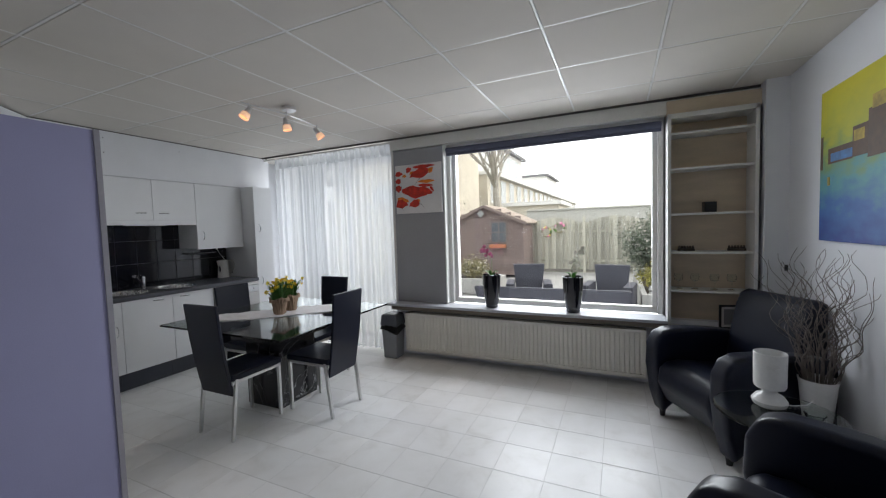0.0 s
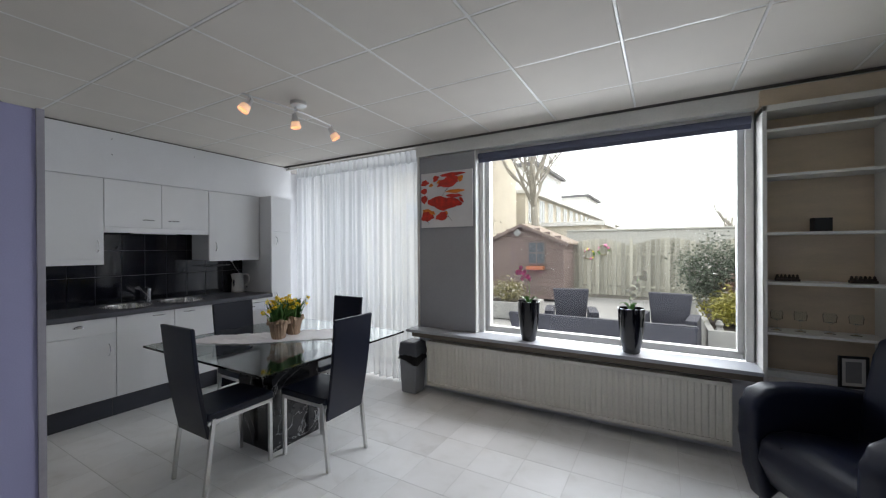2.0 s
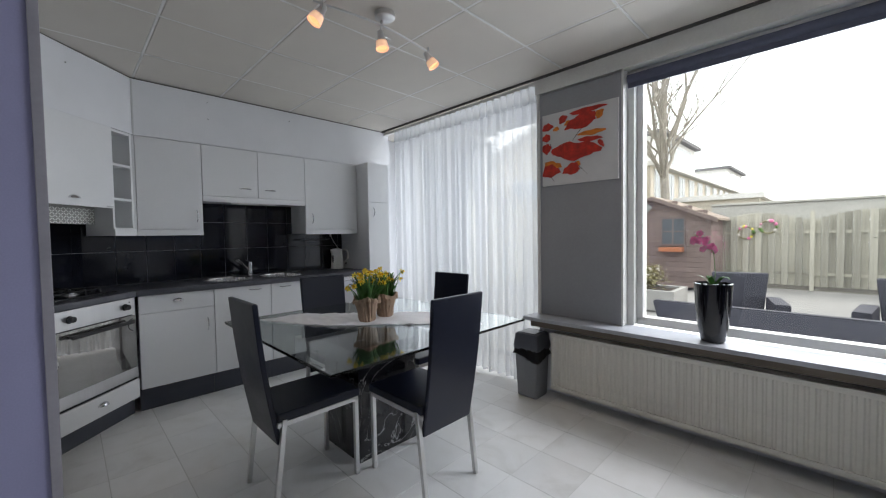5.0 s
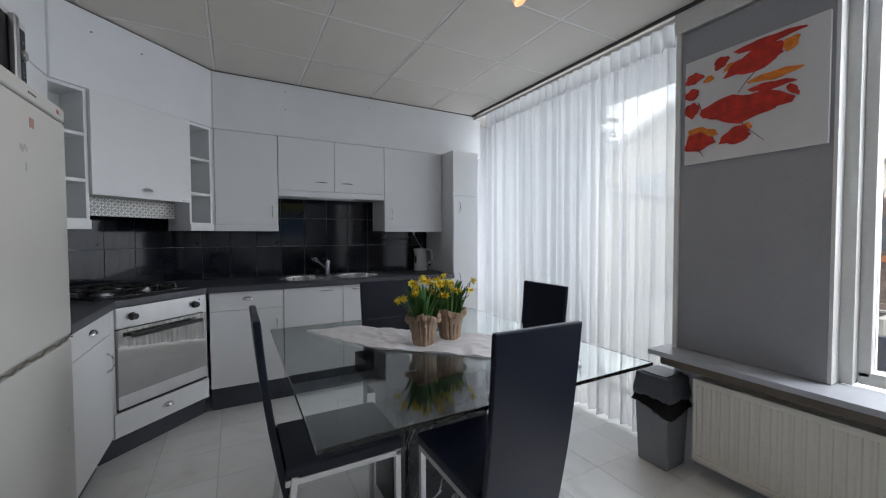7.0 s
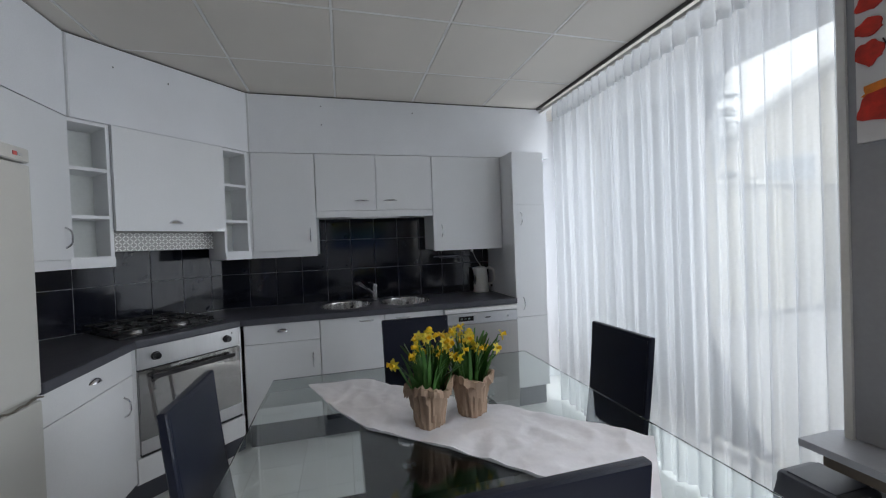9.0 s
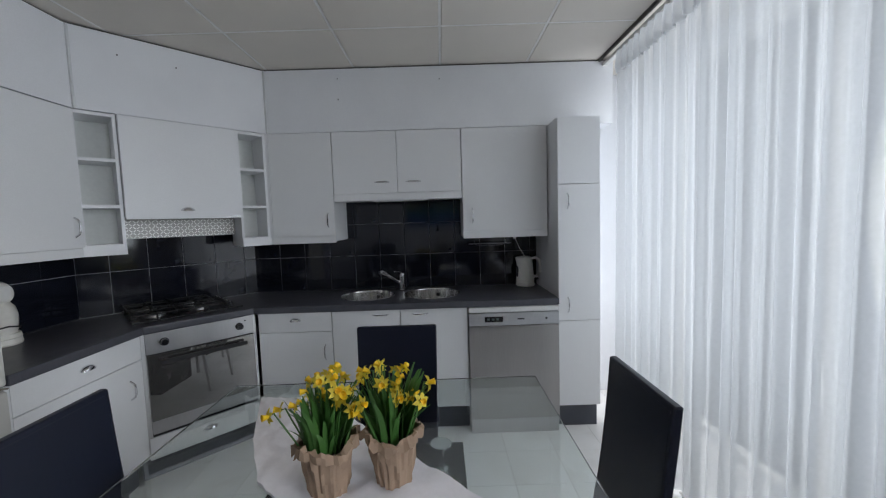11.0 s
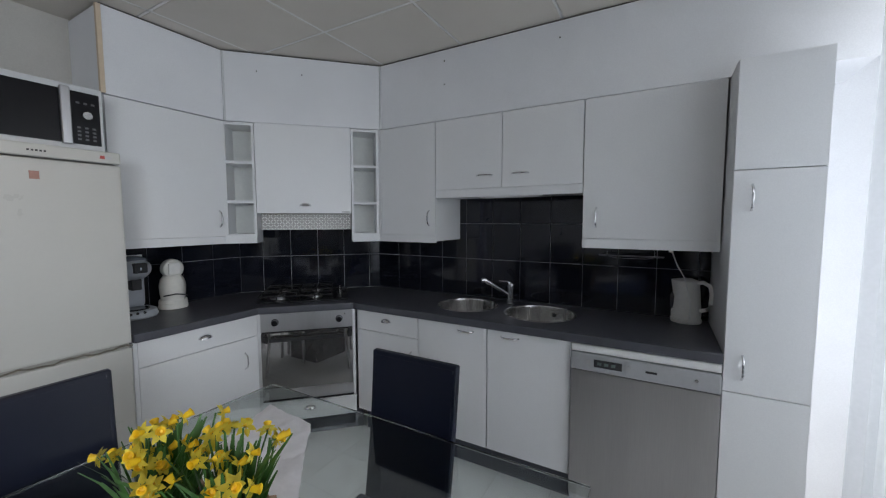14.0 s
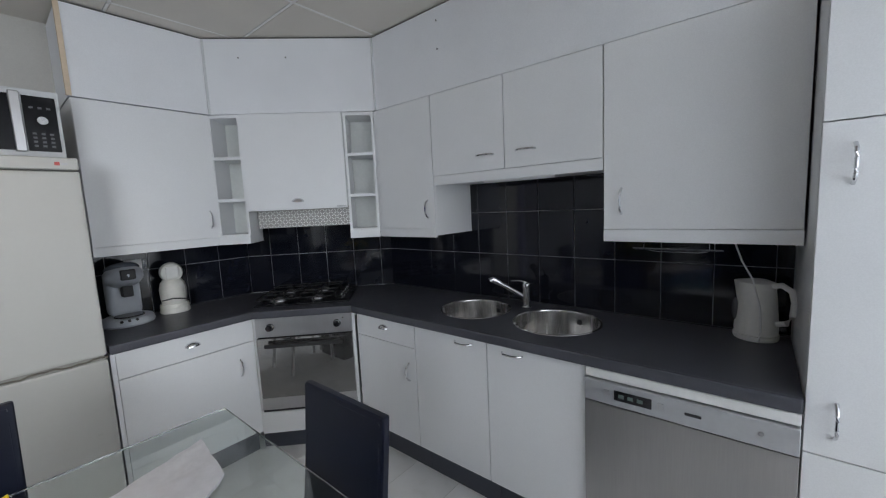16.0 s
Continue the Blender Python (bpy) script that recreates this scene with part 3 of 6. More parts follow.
part("plinth", box_bm((0, 0.06, 0.0), (BW, 0.075, 0.16)), PLINTH, c)
part("end_panel", box_bm((-0.018, -0.018, 0.0), (0.0, 0.52, 0.872)), CABINET, c)
dr = door_leaf(c, 0, BW, 0.738, 0.872, "drawer_front")
cup_handle(dr, BW / 2, 0.805, -0.018)
d = door_leaf(c, 0, BW, 0.155, 0.738)
bow_handle(d, BW - 0.09, 0.60, y=-0.018)

# oven unit across the corner
OV = (-3.880, 1.028, 0.0)
oc = thing("oven_cabinet", (OV[0], OV[1], 0), "white corner base unit that holds the oven, with a low drawer", "cabinet", "", 135)
OW = 0.60
part("body", box_bm((0.002, 0.03, 0.14), (OW - 0.002, 0.42, 0.29)), CABINET, oc)
part("plinth", box_bm((-0.03, 0.07, 0.0), (OW + 0.05, 0.085, 0.15)), PLINTH, oc)
for x in (0.0, OW - 0.018):
    part("side", box_bm((x, -0.006, 0.14), (x + 0.018, 0.06, 0.872), 0.001), CABINET, oc)
dr = door_leaf(oc, 0.0, OW, 0.145, 0.283, "drawer_front")
cup_handle(dr, OW / 2, 0.215, -0.018)
oven = thing("oven", (OV[0] - 0.7071 * 0.019, OV[1] + 0.7071 * 0.019, 0.29), "stainless steel built-in oven with a dark mirror-glass door", "oven", "", 135)
VW = OW - 0.038
part("body", box_bm((0.0, 0.0, 0.0), (VW, 0.40, 0.575)), BLACK_MATT, oven)
cp = part("control_panel", box_bm((0, -0.022, 0.465), (VW, 0.0, 0.580), 0.003), STEEL, oven, "brushed steel control panel")
for x in (0.085, VW - 0.085):
    bm = bm_new()
    add_lathe(bm, [(0.0, 0.030), (0.017, 0.030), (0.0185, 0.027), (0.0195, 0.006), (0.023, 0.004), (0.023, 0.0), (0.0, 0.0)], 24, pose(x, -0.022, 0.525, 90, 0, 0))
    part("knob", bm, BLACK_GLOSS, cp)
bm = bm_new()
add_cyl(bm, 0.004, 0.004, 0, 0.004, 12, pose(VW - 0.05, -0.022, 0.555, 90, 0, 0))
part("indicator_lamp", bm, BLACK_GLOSS, cp)
OVEN_GLASS = mat("oven_mirror_glass", (0.30, 0.295, 0.29), 0.02, metal=0.85, vary=0.05)
od = part("oven_door", box_bm((0, -0.024, 0.012), (VW, 0.0, 0.458), 0.003), OVEN_GLASS, oven, "dark mirror-glass oven door")
part("door_frame", box_bm((0.0, -0.026, 0.012), (VW, -0.0235, 0.085)), STEEL, od)
part("bottom_seal", box_bm((0.0, -0.020, -0.004), (VW, -0.002, 0.010)), BLACK_MATT, oven)
bm = bm_new()
add_box(bm, (0.055, -0.066, 0.408), (VW - 0.055, -0.050, 0.432), 0.008, 3)
for x in (0.075, VW - 0.095):
    add_box(bm, (x, -0.052, 0.41), (x + 0.02, -0.023, 0.428), 0.003)
part("handle", bm, BLACK_MATT, od, "black bar handle")

# dishwasher
dw = thing("dishwasher", (-4.300, 2.862, 0.0), "stainless steel dishwasher with a white top beneath the worktop", "dishwasher", "", 90)
DW = 0.594
part("body", box_bm((0.002, 0.02, 0.02), (DW - 0.002, 0.52, 0.83)), WHITE_PLASTIC, dw)
part("lid", box_bm((0.0, -0.014, 0.832), (DW, 0.52, 0.868), 0.007, 3), WHITE_PLASTIC, dw, "white lid")
pn = part("control_panel", box_bm((0.0, -0.024, 0.745), (DW, 0.02, 0.828), 0.008, 3), mat("dishwasher_silver", (0.52, 0.53, 0.55), 0.35, metal=0.6, vary=0.03), dw, "silver control panel")
part("display", box_bm((0.105, -0.026, 0.770), (0.225, -0.022, 0.806), 0.002), BLACK_GLOSS, pn, "black display window")
for i in range(3):
    part("display_mark", box_bm((0.12 + i * 0.03, -0.0275, 0.782), (0.138 + i * 0.03, -0.0258, 0.795)), mat("display_grey", (0.10, 0.14, 0.13), 0.4), pn)
for x in (0.07, 0.24):
    part("button", box_bm((x, -0.0265, 0.778), (x + 0.02, -0.0235, 0.800), 0.002), STEEL, pn)
part("maker_mark", box_bm((0.32, -0.0262, 0.783), (0.365, -0.0238, 0.792)), BLACK_MATT, pn)
bm = bm_new()
add_cyl(bm, 0.007, 0.007, 0, 0.003, 16, pose(DW - 0.085, -0.0235, 0.787, 90, 0, 0))
part("power_button", bm, STEEL_BRIGHT, pn)
part("door_front", box_bm((0.0, -0.020, 0.10), (DW, 0.02, 0.742), 0.005), mat("dishwasher_door_steel", (0.40, 0.39, 0.385), 0.34, metal=1.0, vary=0.10, scale=2.5, bump=0.05, bump_scale=240, stretch=(1, 1, 0.04), rough_vary=0.25), dw, "brushed steel door")
part("kick_plate", box_bm((0.004, -0.012, 0.0), (DW - 0.004, 0.02, 0.096), 0.003), STEEL, dw)

# worktop with two round bowls let in
SINKS = [(-4.60, 2.150, 0.190), (-4.60, 2.617, 0.200)]
bm = bm_new()
def loop(pts):
    vs = [bm.verts.new((x, y, 0.915)) for x, y in pts]
    return [bm.edges.new((vs[i], vs[(i + 1) % len(vs)])) for i in range(len(vs))]
edges = loop([(-3.222, SOUTH_K + 0.012), (-3.222, 1.055), (-3.868, 1.055), (-4.276, 1.463), (-4.276, 3.457), (WEST + 0.010, 3.457), (WEST + 0.010, 1.215), (-4.127, SOUTH_K + 0.012)])
for sx, sy, sr in SINKS:
    edges += loop([(sx + sr * math.cos(2 * math.pi * i / 40), sy + sr * math.sin(2 * math.pi * i / 40)) for i in range(40)])
bmesh.ops.triangle_fill(bm, use_beauty=True, use_dissolve=False, edges=edges)
ext = bmesh.ops.extrude_face_region(bm, geom=bm.faces[:])
bmesh.ops.translate(bm, vec=(0, 0, -0.040), verts=[v for v in ext["geom"] if isinstance(v, bmesh.types.BMVert)])
worktop = thing("worktop", (0, 0, 0), "dark anthracite laminate worktop round the kitchen corner", "worktop")
part("slab", bm, WORKTOP, worktop)
for m, w in ((pose(-4.276, 1.463, 0, 0, 0, 90), 1.994), (pose(-3.868, 1.055, 0, 0, 0, 135), 0.577), (pose(-3.222, 1.055, 0, 0, 0, 180), 0.646)):
    bm = bm_new()
    add_box(bm, (0.0, -0.004, 0.8725), (w, 0.020, 0.9165), 0.011, 4, m)
    part("rolled_edge", bm, WORKTOP, worktop, "rounded front edge of the worktop")
SEAL = mat("worktop_sealant_dark", (0.03, 0.03, 0.035), 0.35, vary=0.1)
part("wall_seal", box_bm((WEST + 0.010, 1.22, 0.9152), (WEST + 0.018, 3.457, 0.921), 0.002), SEAL, worktop, "dark sealant line along the tiles")
part("wall_seal", box_bm((-4.12, SOUTH_K + 0.010, 0.9152), (-3.225, SOUTH_K + 0.018, 0.921), 0.002), SEAL, worktop, "dark sealant line along the tiles")
# upright streaks in the steel's colour imitate reflections on the bowl walls
SINK_STEEL = mat("sink_steel_reflection_streaks", (0.85, 0.84, 0.83), 0.24, metal=1.0, vary=0.35, scale=16, stretch=(1, 1, 0.03), rough_vary=0.3)
for sx, sy, sr in SINKS:
    s = thing("sink_bowl", (sx, sy, 0.915), "round stainless steel sink bowl let into the worktop", "sink", "round sink bowls")
    bm = bm_new()
    add_lathe(bm, [(sr + 0.007, 0.0005), (sr + 0.006, 0.002), (sr, 0.003), (sr - 0.005, 0.001), (sr - 0.007, -0.006), (sr - 0.009, -0.15), (sr - 0.03, -0.178), (0.04, -0.186), (0.001, -0.186)], 48)
    part("bowl", bm, SINK_STEEL, s)
    bm = bm_new()
    add_lathe(bm, [(0.038, -0.1855), (0.036, -0.181), (0.02, -0.183), (0.0005, -0.183)], 24)
    part("drain", bm, CHROME, s)
    part("overflow", box_bm((-sr + 0.008, 0.03, -0.060), (-sr + 0.016, 0.075, -0.038), 0.002), BLACK_MATT, s)

tap = thing("kitchen_tap", (-4.752, 2.385, 0.9155), "chrome single-lever kitchen tap between the bowls", "tap")
bm = bm_new()
add_lathe(bm, [(0.026, 0.0), (0.027, 0.006), (0.022, 0.012), (0.021, 0.10), (0.024, 0.115), (0.022, 0.135), (0.001, 0.142)], 24, close=True)
part("body", bm, CHROME, tap)
bm = bm_new()
add_tube(bm, [(0.0, -0.010, 0.055), (0.05, -0.065, 0.105), (0.10, -0.115, 0.150)], 0.013, 12)
part("spout", bm, CHROME, tap)
bm = bm_new()
add_tube(bm, [(0.095, -0.110, 0.146), (0.122, -0.136, 0.166), (0.134, -0.148, 0.158)], 0.0185, 12)
part("spray_head", bm, CHROME, tap, "round chrome spray head")
bm = bm_new()
add_tube(bm, [(0.0, 0.0, 0.138), (0.03, -0.02, 0.152), (0.075, -0.055, 0.158)], 0.007, 10, 0.7)
part("lever", bm, CHROME, tap)

# gas hob across the corner
hob = thing("gas_hob", (-4.305, 0.985, 0.9155), "black four-burner gas hob with cast-iron pan supports", "hob", "", 135)
part("plate", box_bm((-0.29, -0.25, 0.0), (0.29, 0.24, 0.010), 0.006, 2), mat("hob_black_enamel", (0.008, 0.008, 0.010), 0.28, vary=0.2, scale=9, spec=0.3), hob)
BURN = mat("burner_cap_dark", (0.05, 0.05, 0.05), 0.45, metal=0.4)
IRON = mat("cast_iron", (0.015, 0.015, 0.016), 0.55, bump=0.2, bump_scale=300)
for bx, by, r in ((-0.17, -0.12, 0.048), (-0.17, 0.12, 0.038), (0.07, -0.12, 0.038), (0.07, 0.12, 0.03)):
    bm = bm_new()
    add_lathe(bm, [(r + 0.012, 0.010), (r + 0.010, 0.016), (r * 0.9, 0.018), (r * 0.9, 0.026), (r * 0.75, 0.029), (0.001, 0.029)], 28)
    bmesh.ops.translate(bm, vec=(bx, by, 0), verts=bm.verts)
    b = part("burner", bm, STEEL, hob)
    bm = bm_new()
    add_cyl(bm, r * 0.72, r * 0.68, 0.029, 0.036, 24, pose(bx, by, 0))
    part("burner_cap", bm, BURN, b)
    bm = bm_new()
    for a in (0, 90, 180, 270):
        add_tube(bm, [Vector((bx, by, 0)) + Matrix.Rotation(radians(a), 3, "Z") @ Vector(p) for p in ((0.022, 0, 0.047), (0.10, 0, 0.047), (0.112, 0, 0.040), (0.112, 0, 0.010))], 0.005, 6)
    o = 0.112
    add_tube(bm, [(bx - o, by - o, 0.042), (bx + o, by - o, 0.042), (bx + o, by + o, 0.042), (bx - o, by + o, 0.042), (bx - o, by - o, 0.042)], 0.0045, 6)
    part("pan_support", bm, IRON, hob)
for i in range(5):
    bm = bm_new()
    add_lathe(bm, [(0.019, 0.010), (0.018, 0.015), (0.014, 0.017), (0.013, 0.034), (0.001, 0.036)], 18)
    bmesh.ops.translate(bm, vec=(0.235, -0.17 + i * 0.075, 0), verts=bm.verts)
    k = part("knob", bm, BLACK_GLOSS, hob)
    part("pointer", box_bm((0.233, -0.183 + i * 0.075, 0.034), (0.237, -0.157 + i * 0.075, 0.0375)), WHITE_PLASTIC, k)

# ---- fridge, microwave ----
fr = thing("fridge_freezer", (-2.617, 1.062, 0.0), "tall cream fridge-freezer with two doors", "fridge", "", 180)
FW = 0.595
part("body", box_bm((0.005, 0.055, 0.03), (FW - 0.005, 0.58, 1.712), 0.008), CREAM_ENAMEL, fr)
part("top_trim", box_bm((0.0, 0.0, 1.714), (FW, 0.58, 1.766), 0.012, 3), CREAM_ENAMEL, fr)
part("upper_door", box_bm((0.0, 0.0, 0.882), (FW, 0.052, 1.708), 0.014, 4), CREAM_ENAMEL, fr)
part("lower_door", box_bm((0.0, 0.0, 0.06), (FW, 0.052, 0.862), 0.014, 4), CREAM_ENAMEL, fr)
part("door_seal", box_bm((0.01, 0.012, 0.861), (FW - 0.01, 0.05, 0.884)), mat("seal_grey", (0.35, 0.34, 0.31), 0.6), fr)
part("base_grille", box_bm((0.02, 0.03, 0.0), (FW - 0.02, 0.08, 0.06)), BLACK_MATT, fr)
# brown tube over the door joint, coloured as the shadow in the crease
bm = bm_new()
add_tube(bm, [(FW * k / 24, -0.0005, 0.872 + 0.004 * math.sin(k * 0.9) + 0.003 * math.sin(k * 2.3)) for k in range(25)], 0.0035, 6)
part("joint_crease", bm, mat("joint_shadow_brown", (0.16, 0.14, 0.11), 0.7), fr, "worn wavy joint between the doors, its shadow drawn as a brown line")
part("badge", box_bm((FW - 0.075, -0.002, 1.732), (FW - 0.059, 0.001, 1.746)), mat("badge_red", (0.5, 0.08, 0.07), 0.4), fr, "small red badge")
part("badge_mark", box_bm((FW - 0.055, -0.0015, 1.734), (FW - 0.035, 0.001, 1.743)), STEEL, fr)
part("sticker", box_bm((0.296, -0.0015, 1.625), (0.325, 0.001, 1.657)), mat("sticker_red_grey", (0.40, 0.22, 0.18), 0.5), fr, "small rectangular energy sticker")
for i in range(5):
    part("vent_slot", box_bm((0.295 + i * 0.012, -0.001, 1.735), (0.302 + i * 0.012, 0.001, 1.742)), BLACK_MATT, fr)

mw = thing("microwave_oven", (-2.700, 0.968, 1.7665), "white microwave oven with a black front on top of the fridge", "microwave", "", 180)
MW, MH = 0.49, 0.286
MW_WHITE = mat("microwave_silver_white", (0.60, 0.61, 0.62), 0.35, vary=0.03)
part("body", box_bm((0.0, 0.015, 0.012), (MW, 0.36, MH), 0.008), MW_WHITE, mw)
part("front_frame", box_bm((0.0, 0.0, 0.010), (MW, 0.018, MH), 0.004), MW_WHITE, mw)
MW_BLACK = mat("microwave_black_glass", (0.010, 0.010, 0.012), 0.22, spec=0.22, vary=0.1)
KEY_GREY = mat("key_dark_grey", (0.13, 0.13, 0.14), 0.5)
cpn = part("control_panel", box_bm((MW - 0.112, -0.004, 0.032), (MW - 0.012, 0.004, MH - 0.026), 0.003), MW_BLACK, mw, "black control panel with a dial")
bm = bm_new()
add_lathe(bm, [(0.020, 0.0), (0.019, 0.014), (0.016, 0.018), (0.001, 0.018)], 28, pose(MW - 0.060, -0.004, 0.158, 90, 0, 0))
part("dial", bm, STEEL_BRIGHT, cpn, "silver dial")
for i in range(3):
    for j in range(5):
        part("key", box_bm((MW - 0.094 + i * 0.026, -0.0055, 0.050 + j * 0.017 + (0.09 if j > 3 else 0)), (MW - 0.082 + i * 0.026, -0.0035, 0.058 + j * 0.017 + (0.09 if j > 3 else 0))), KEY_GREY, cpn)
dr = part("door", box_bm((0.006, -0.006, 0.032), (MW - 0.118, 0.003, MH - 0.026), 0.004), MW_BLACK, mw, "black glass door")
bm = bm_new()
add_box(bm, (MW - 0.150, -0.026, 0.026), (MW - 0.116, -0.006, MH - 0.016), 0.010, 3)
part("handle", bm, STEEL, dr, "pale curved handle")
for x in (0.05, MW - 0.05):
    for y in (0.05, 0.31):
        bm = bm_new()
        add_cyl(bm, 0.012, 0.012, 0.0, 0.014, 12, pose(x, y, 0))
        part("foot", bm, BLACK_MATT, mw)

# ---- dining corner ----
TABLE_GLASS = glass("table_glass", (0.90, 0.965, 0.945), 0.0, 1.5)
MARBLE = mat("black_marble", (0.015, 0.015, 0.018), 0.12, vary=0.2, scale=4)
MARBLE_CAP = mat("black_marble_cap", (0.015, 0.015, 0.018), 0.12, vary=0.3, scale=4)
def white_veins(m):
    """Thin broken white veins through the stone."""
    n, l = m.node_tree.nodes, m.node_tree.links
    b = n["Principled BSDF"]
    tc = n.new("ShaderNodeTexCoord")
    v = n.new("ShaderNodeTexNoise")
    v.inputs["Scale"].default_value, v.inputs["Detail"].default_value, v.inputs["Distortion"].default_value = 2.6, 5, 1.6
    l.new(tc.outputs["Object"], v.inputs["Vector"])
    r = n.new("ShaderNodeValToRGB")
    e = r.color_ramp.elements
    e[0].position, e[0].color = 0.492, (0, 0, 0, 1)
    e[1].position, e[1].color = 0.508, (0, 0, 0, 1)
    e.new(0.5).color = (0.34, 0.34, 0.34, 1)
    l.new(v.outputs["Fac"], r.inputs["Fac"])
    add = n.new("ShaderNodeVectorMath")
    base = b.inputs["Base Color"].links[0].from_socket
    l.new(base, add.inputs[0])
    l.new(r.outputs["Color"], add.inputs[1])
    l.new(add.outputs["Vector"], b.inputs["Base Color"])
white_veins(MARBLE)
TX0, TX1, TY0, TY1, TZ = -3.42, -2.085, 1.80, 3.085, 0.765
table = thing("dining_table", ((TX0 + TX1) / 2, (TY0 + TY1) / 2, 0), "square glass-topped dining table on a black marble pedestal", "table")
hw, hd = (TX1 - TX0) / 2, (TY1 - TY0) / 2
part("glass_top", box_bm((-hw, -hd, TZ - 0.014), (hw, hd, TZ), 0.003), TABLE_GLASS, table, "clear green-edged glass top")
part("pedestal", box_bm((-0.265, -0.19, 0.0), (0.123, 0.23, 0.57), 0.004), MARBLE, table, "black veined marble block")
part("pedestal_cap", box_bm((-0.345, -0.27, 0.57), (0.205, 0.31, 0.665), 0.006), MARBLE_CAP, table, "flared black marble cap")
for x, y in ((-0.20, -0.13), (0.06, -0.13), (-0.20, 0.235), (0.06, 0.235)):
    bm = bm_new()
    add_lathe(bm, [(0.001, 0.665), (0.022, 0.665), (0.022, 0.669), (0.009, 0.672), (0.009, 0.738), (0.014, 0.742), (0.033, 0.745), (0.033, 0.7505), (0.001, 0.7505)], 28, pose(x, y, 0))
    part("support_post", bm, CHROME, table, "chrome post with a round plate under the glass")

def build_chair():
    c = thing("dining_chair", (0, 0, 0), "dining chair with high black faux-leather back and steel legs", "chair", "chairs round the table")
    # faces +y, origin on the floor between the legs
    bm = bm_new()
    add_box(bm, (-0.185, -0.20, 0.425), (0.185, 0.235, 0.470), 0.016, 3)
    part("seat", bm, LEATHER, c)
    bm = bm_new()
    add_box(bm, (-0.183, -0.012, 0.0), (0.183, 0.013, 0.672), 0.011, 3)
    bmesh.ops.subdivide_edges(bm, edges=[e for e in bm.edges if abs(e.verts[0].co.z - e.verts[1].co.z) > 0.3], cuts=6)
    for v in bm.verts:
        t = v.co.z / 0.672
        v.co.y += -0.185 - 0.095 * t - 0.012 * math.sin(t * math.pi)
        v.co.x *= 0.90 + 0.06 * t
        v.co.z += 0.315
    part("backrest", bm, LEATHER, c, "high padded back that reaches below the seat")
    for side in (1,):
        bm = bm_new()
        rim = [(-1, 0.016), (-1, 0.35), (-1, 0.657), (1, 0.657), (1, 0.35), (1, 0.016), (-1, 0.016)]
        pts = []
        for (xa, za), (xb, zb) in zip(rim, rim[1:]):
            pts += [(xa + (xb - xa) * q / 6, za + (zb - za) * q / 6) for q in range(6)]
        line = []
        for xs, z in pts + pts[:1]:
            t = z / 0.672
            line.append((xs * 0.168 * (0.90 + 0.06 * t), side * 0.0125 - 0.185 - 0.095 * t - 0.012 * math.sin(t * math.pi), z + 0.315))
        add_tube(bm, line, 0.0011, 6)
        part("seam", bm, LEATHER, c, "raised seam along the edge of the back")
    for sx in (-1, 1):
        bm = bm_new()
        add_box(bm, (-0.011, -0.011, 0), (0.011, 0.011, 0.43), 0.003, 2, pose(sx * 0.168, 0.215, 0, 0, 0, 0))
        part("front_leg", bm, SATIN, c)
        bm = bm_new()
        add_box(bm, (-0.011, -0.011, 0), (0.011, 0.011, 0.44), 0.003, 2, pose(sx * 0.178, -0.222, 0, -7, 0, 0))
        part("back_leg", bm, SATIN, c)
        part("side_rail", box_bm((sx * 0.168 - 0.011, -0.20, 0.402), (sx * 0.168 + 0.011, 0.226, 0.424), 0.003), SATIN, c)
    part("front_rail", box_bm((-0.158, 0.204, 0.402), (0.158, 0.226, 0.424), 0.003), SATIN, c)
    return c

chair = build_chair()
chair.matrix_world = pose(-2.735, 1.978, 0, 0, 0, 0)
copy_thing(chair, pose(-2.330, 2.460, 0, 0, 0, 90))
copy_thing(chair, pose(-3.20, 2.49, 0, 0, 0, -90))
copy_thing(chair, pose(-2.86, 2.97, 0, 0, 0, 180))

# ---- things on and round the dining table ----
LINEN = mat("runner_pale_linen", (0.86, 0.855, 0.895), 0.42, vary=0.04, scale=8, bump=0.6, bump_scale=55, fine=0.03)
bm = bm_new()
RUN_S = [(-3.285, 1.965), (-2.98, 2.085), (-2.78, 2.195), (-2.58, 2.42), (-2.42, 2.56), (-2.17, 2.78)]
RUN_N = [(-3.262, 2.215), (-3.12, 2.345), (-2.92, 2.55), (-2.67, 2.805), (-2.55, 2.925), (-2.44, 3.01)]
RC = Vector((-2.75, 2.48))
def along(line, s):
    q = min(s * (len(line) - 1), len(line) - 1.0001)
    return Vector(line[int(q)]).lerp(Vector(line[int(q) + 1]), q - int(q))
rows_ = []
NU, NV = 130, 40
for i in range(NU + 1):
    a, b = along(RUN_S, i / NU) - RC, along(RUN_N, i / NU) - RC
    row = []
    for j in range(NV + 1):
        u, v = a.lerp(b, j / NV)
        crease = abs(noise.noise((u * 7, v * 9, 3.1))) + 0.5 * abs(noise.noise((u * 17, v * 19, 8.4)))
        h = 0.003 + 0.014 * (0.6 - min(0.6, crease)) + 0.001 * math.sin(u * 21 + v * 33)
        rim_edge = i in (0, NU) or j in (0, NV)
        wob = 0.003 * noise.noise((u * 26, v * 26, 2.2)) if rim_edge else 0
        row.append(bm.verts.new((u + wob, v - wob, h)))
    rows_.append(row)
for i in range(NU):
    for j in range(NV):
        bm.faces.new((rows_[i][j], rows_[i + 1][j], rows_[i + 1][j + 1], rows_[i][j + 1]))
rim = [r[0] for r in rows_] + rows_[-1][1:] + [r[-1] for r in reversed(rows_[:-1])] + list(reversed(rows_[0][1:-1]))
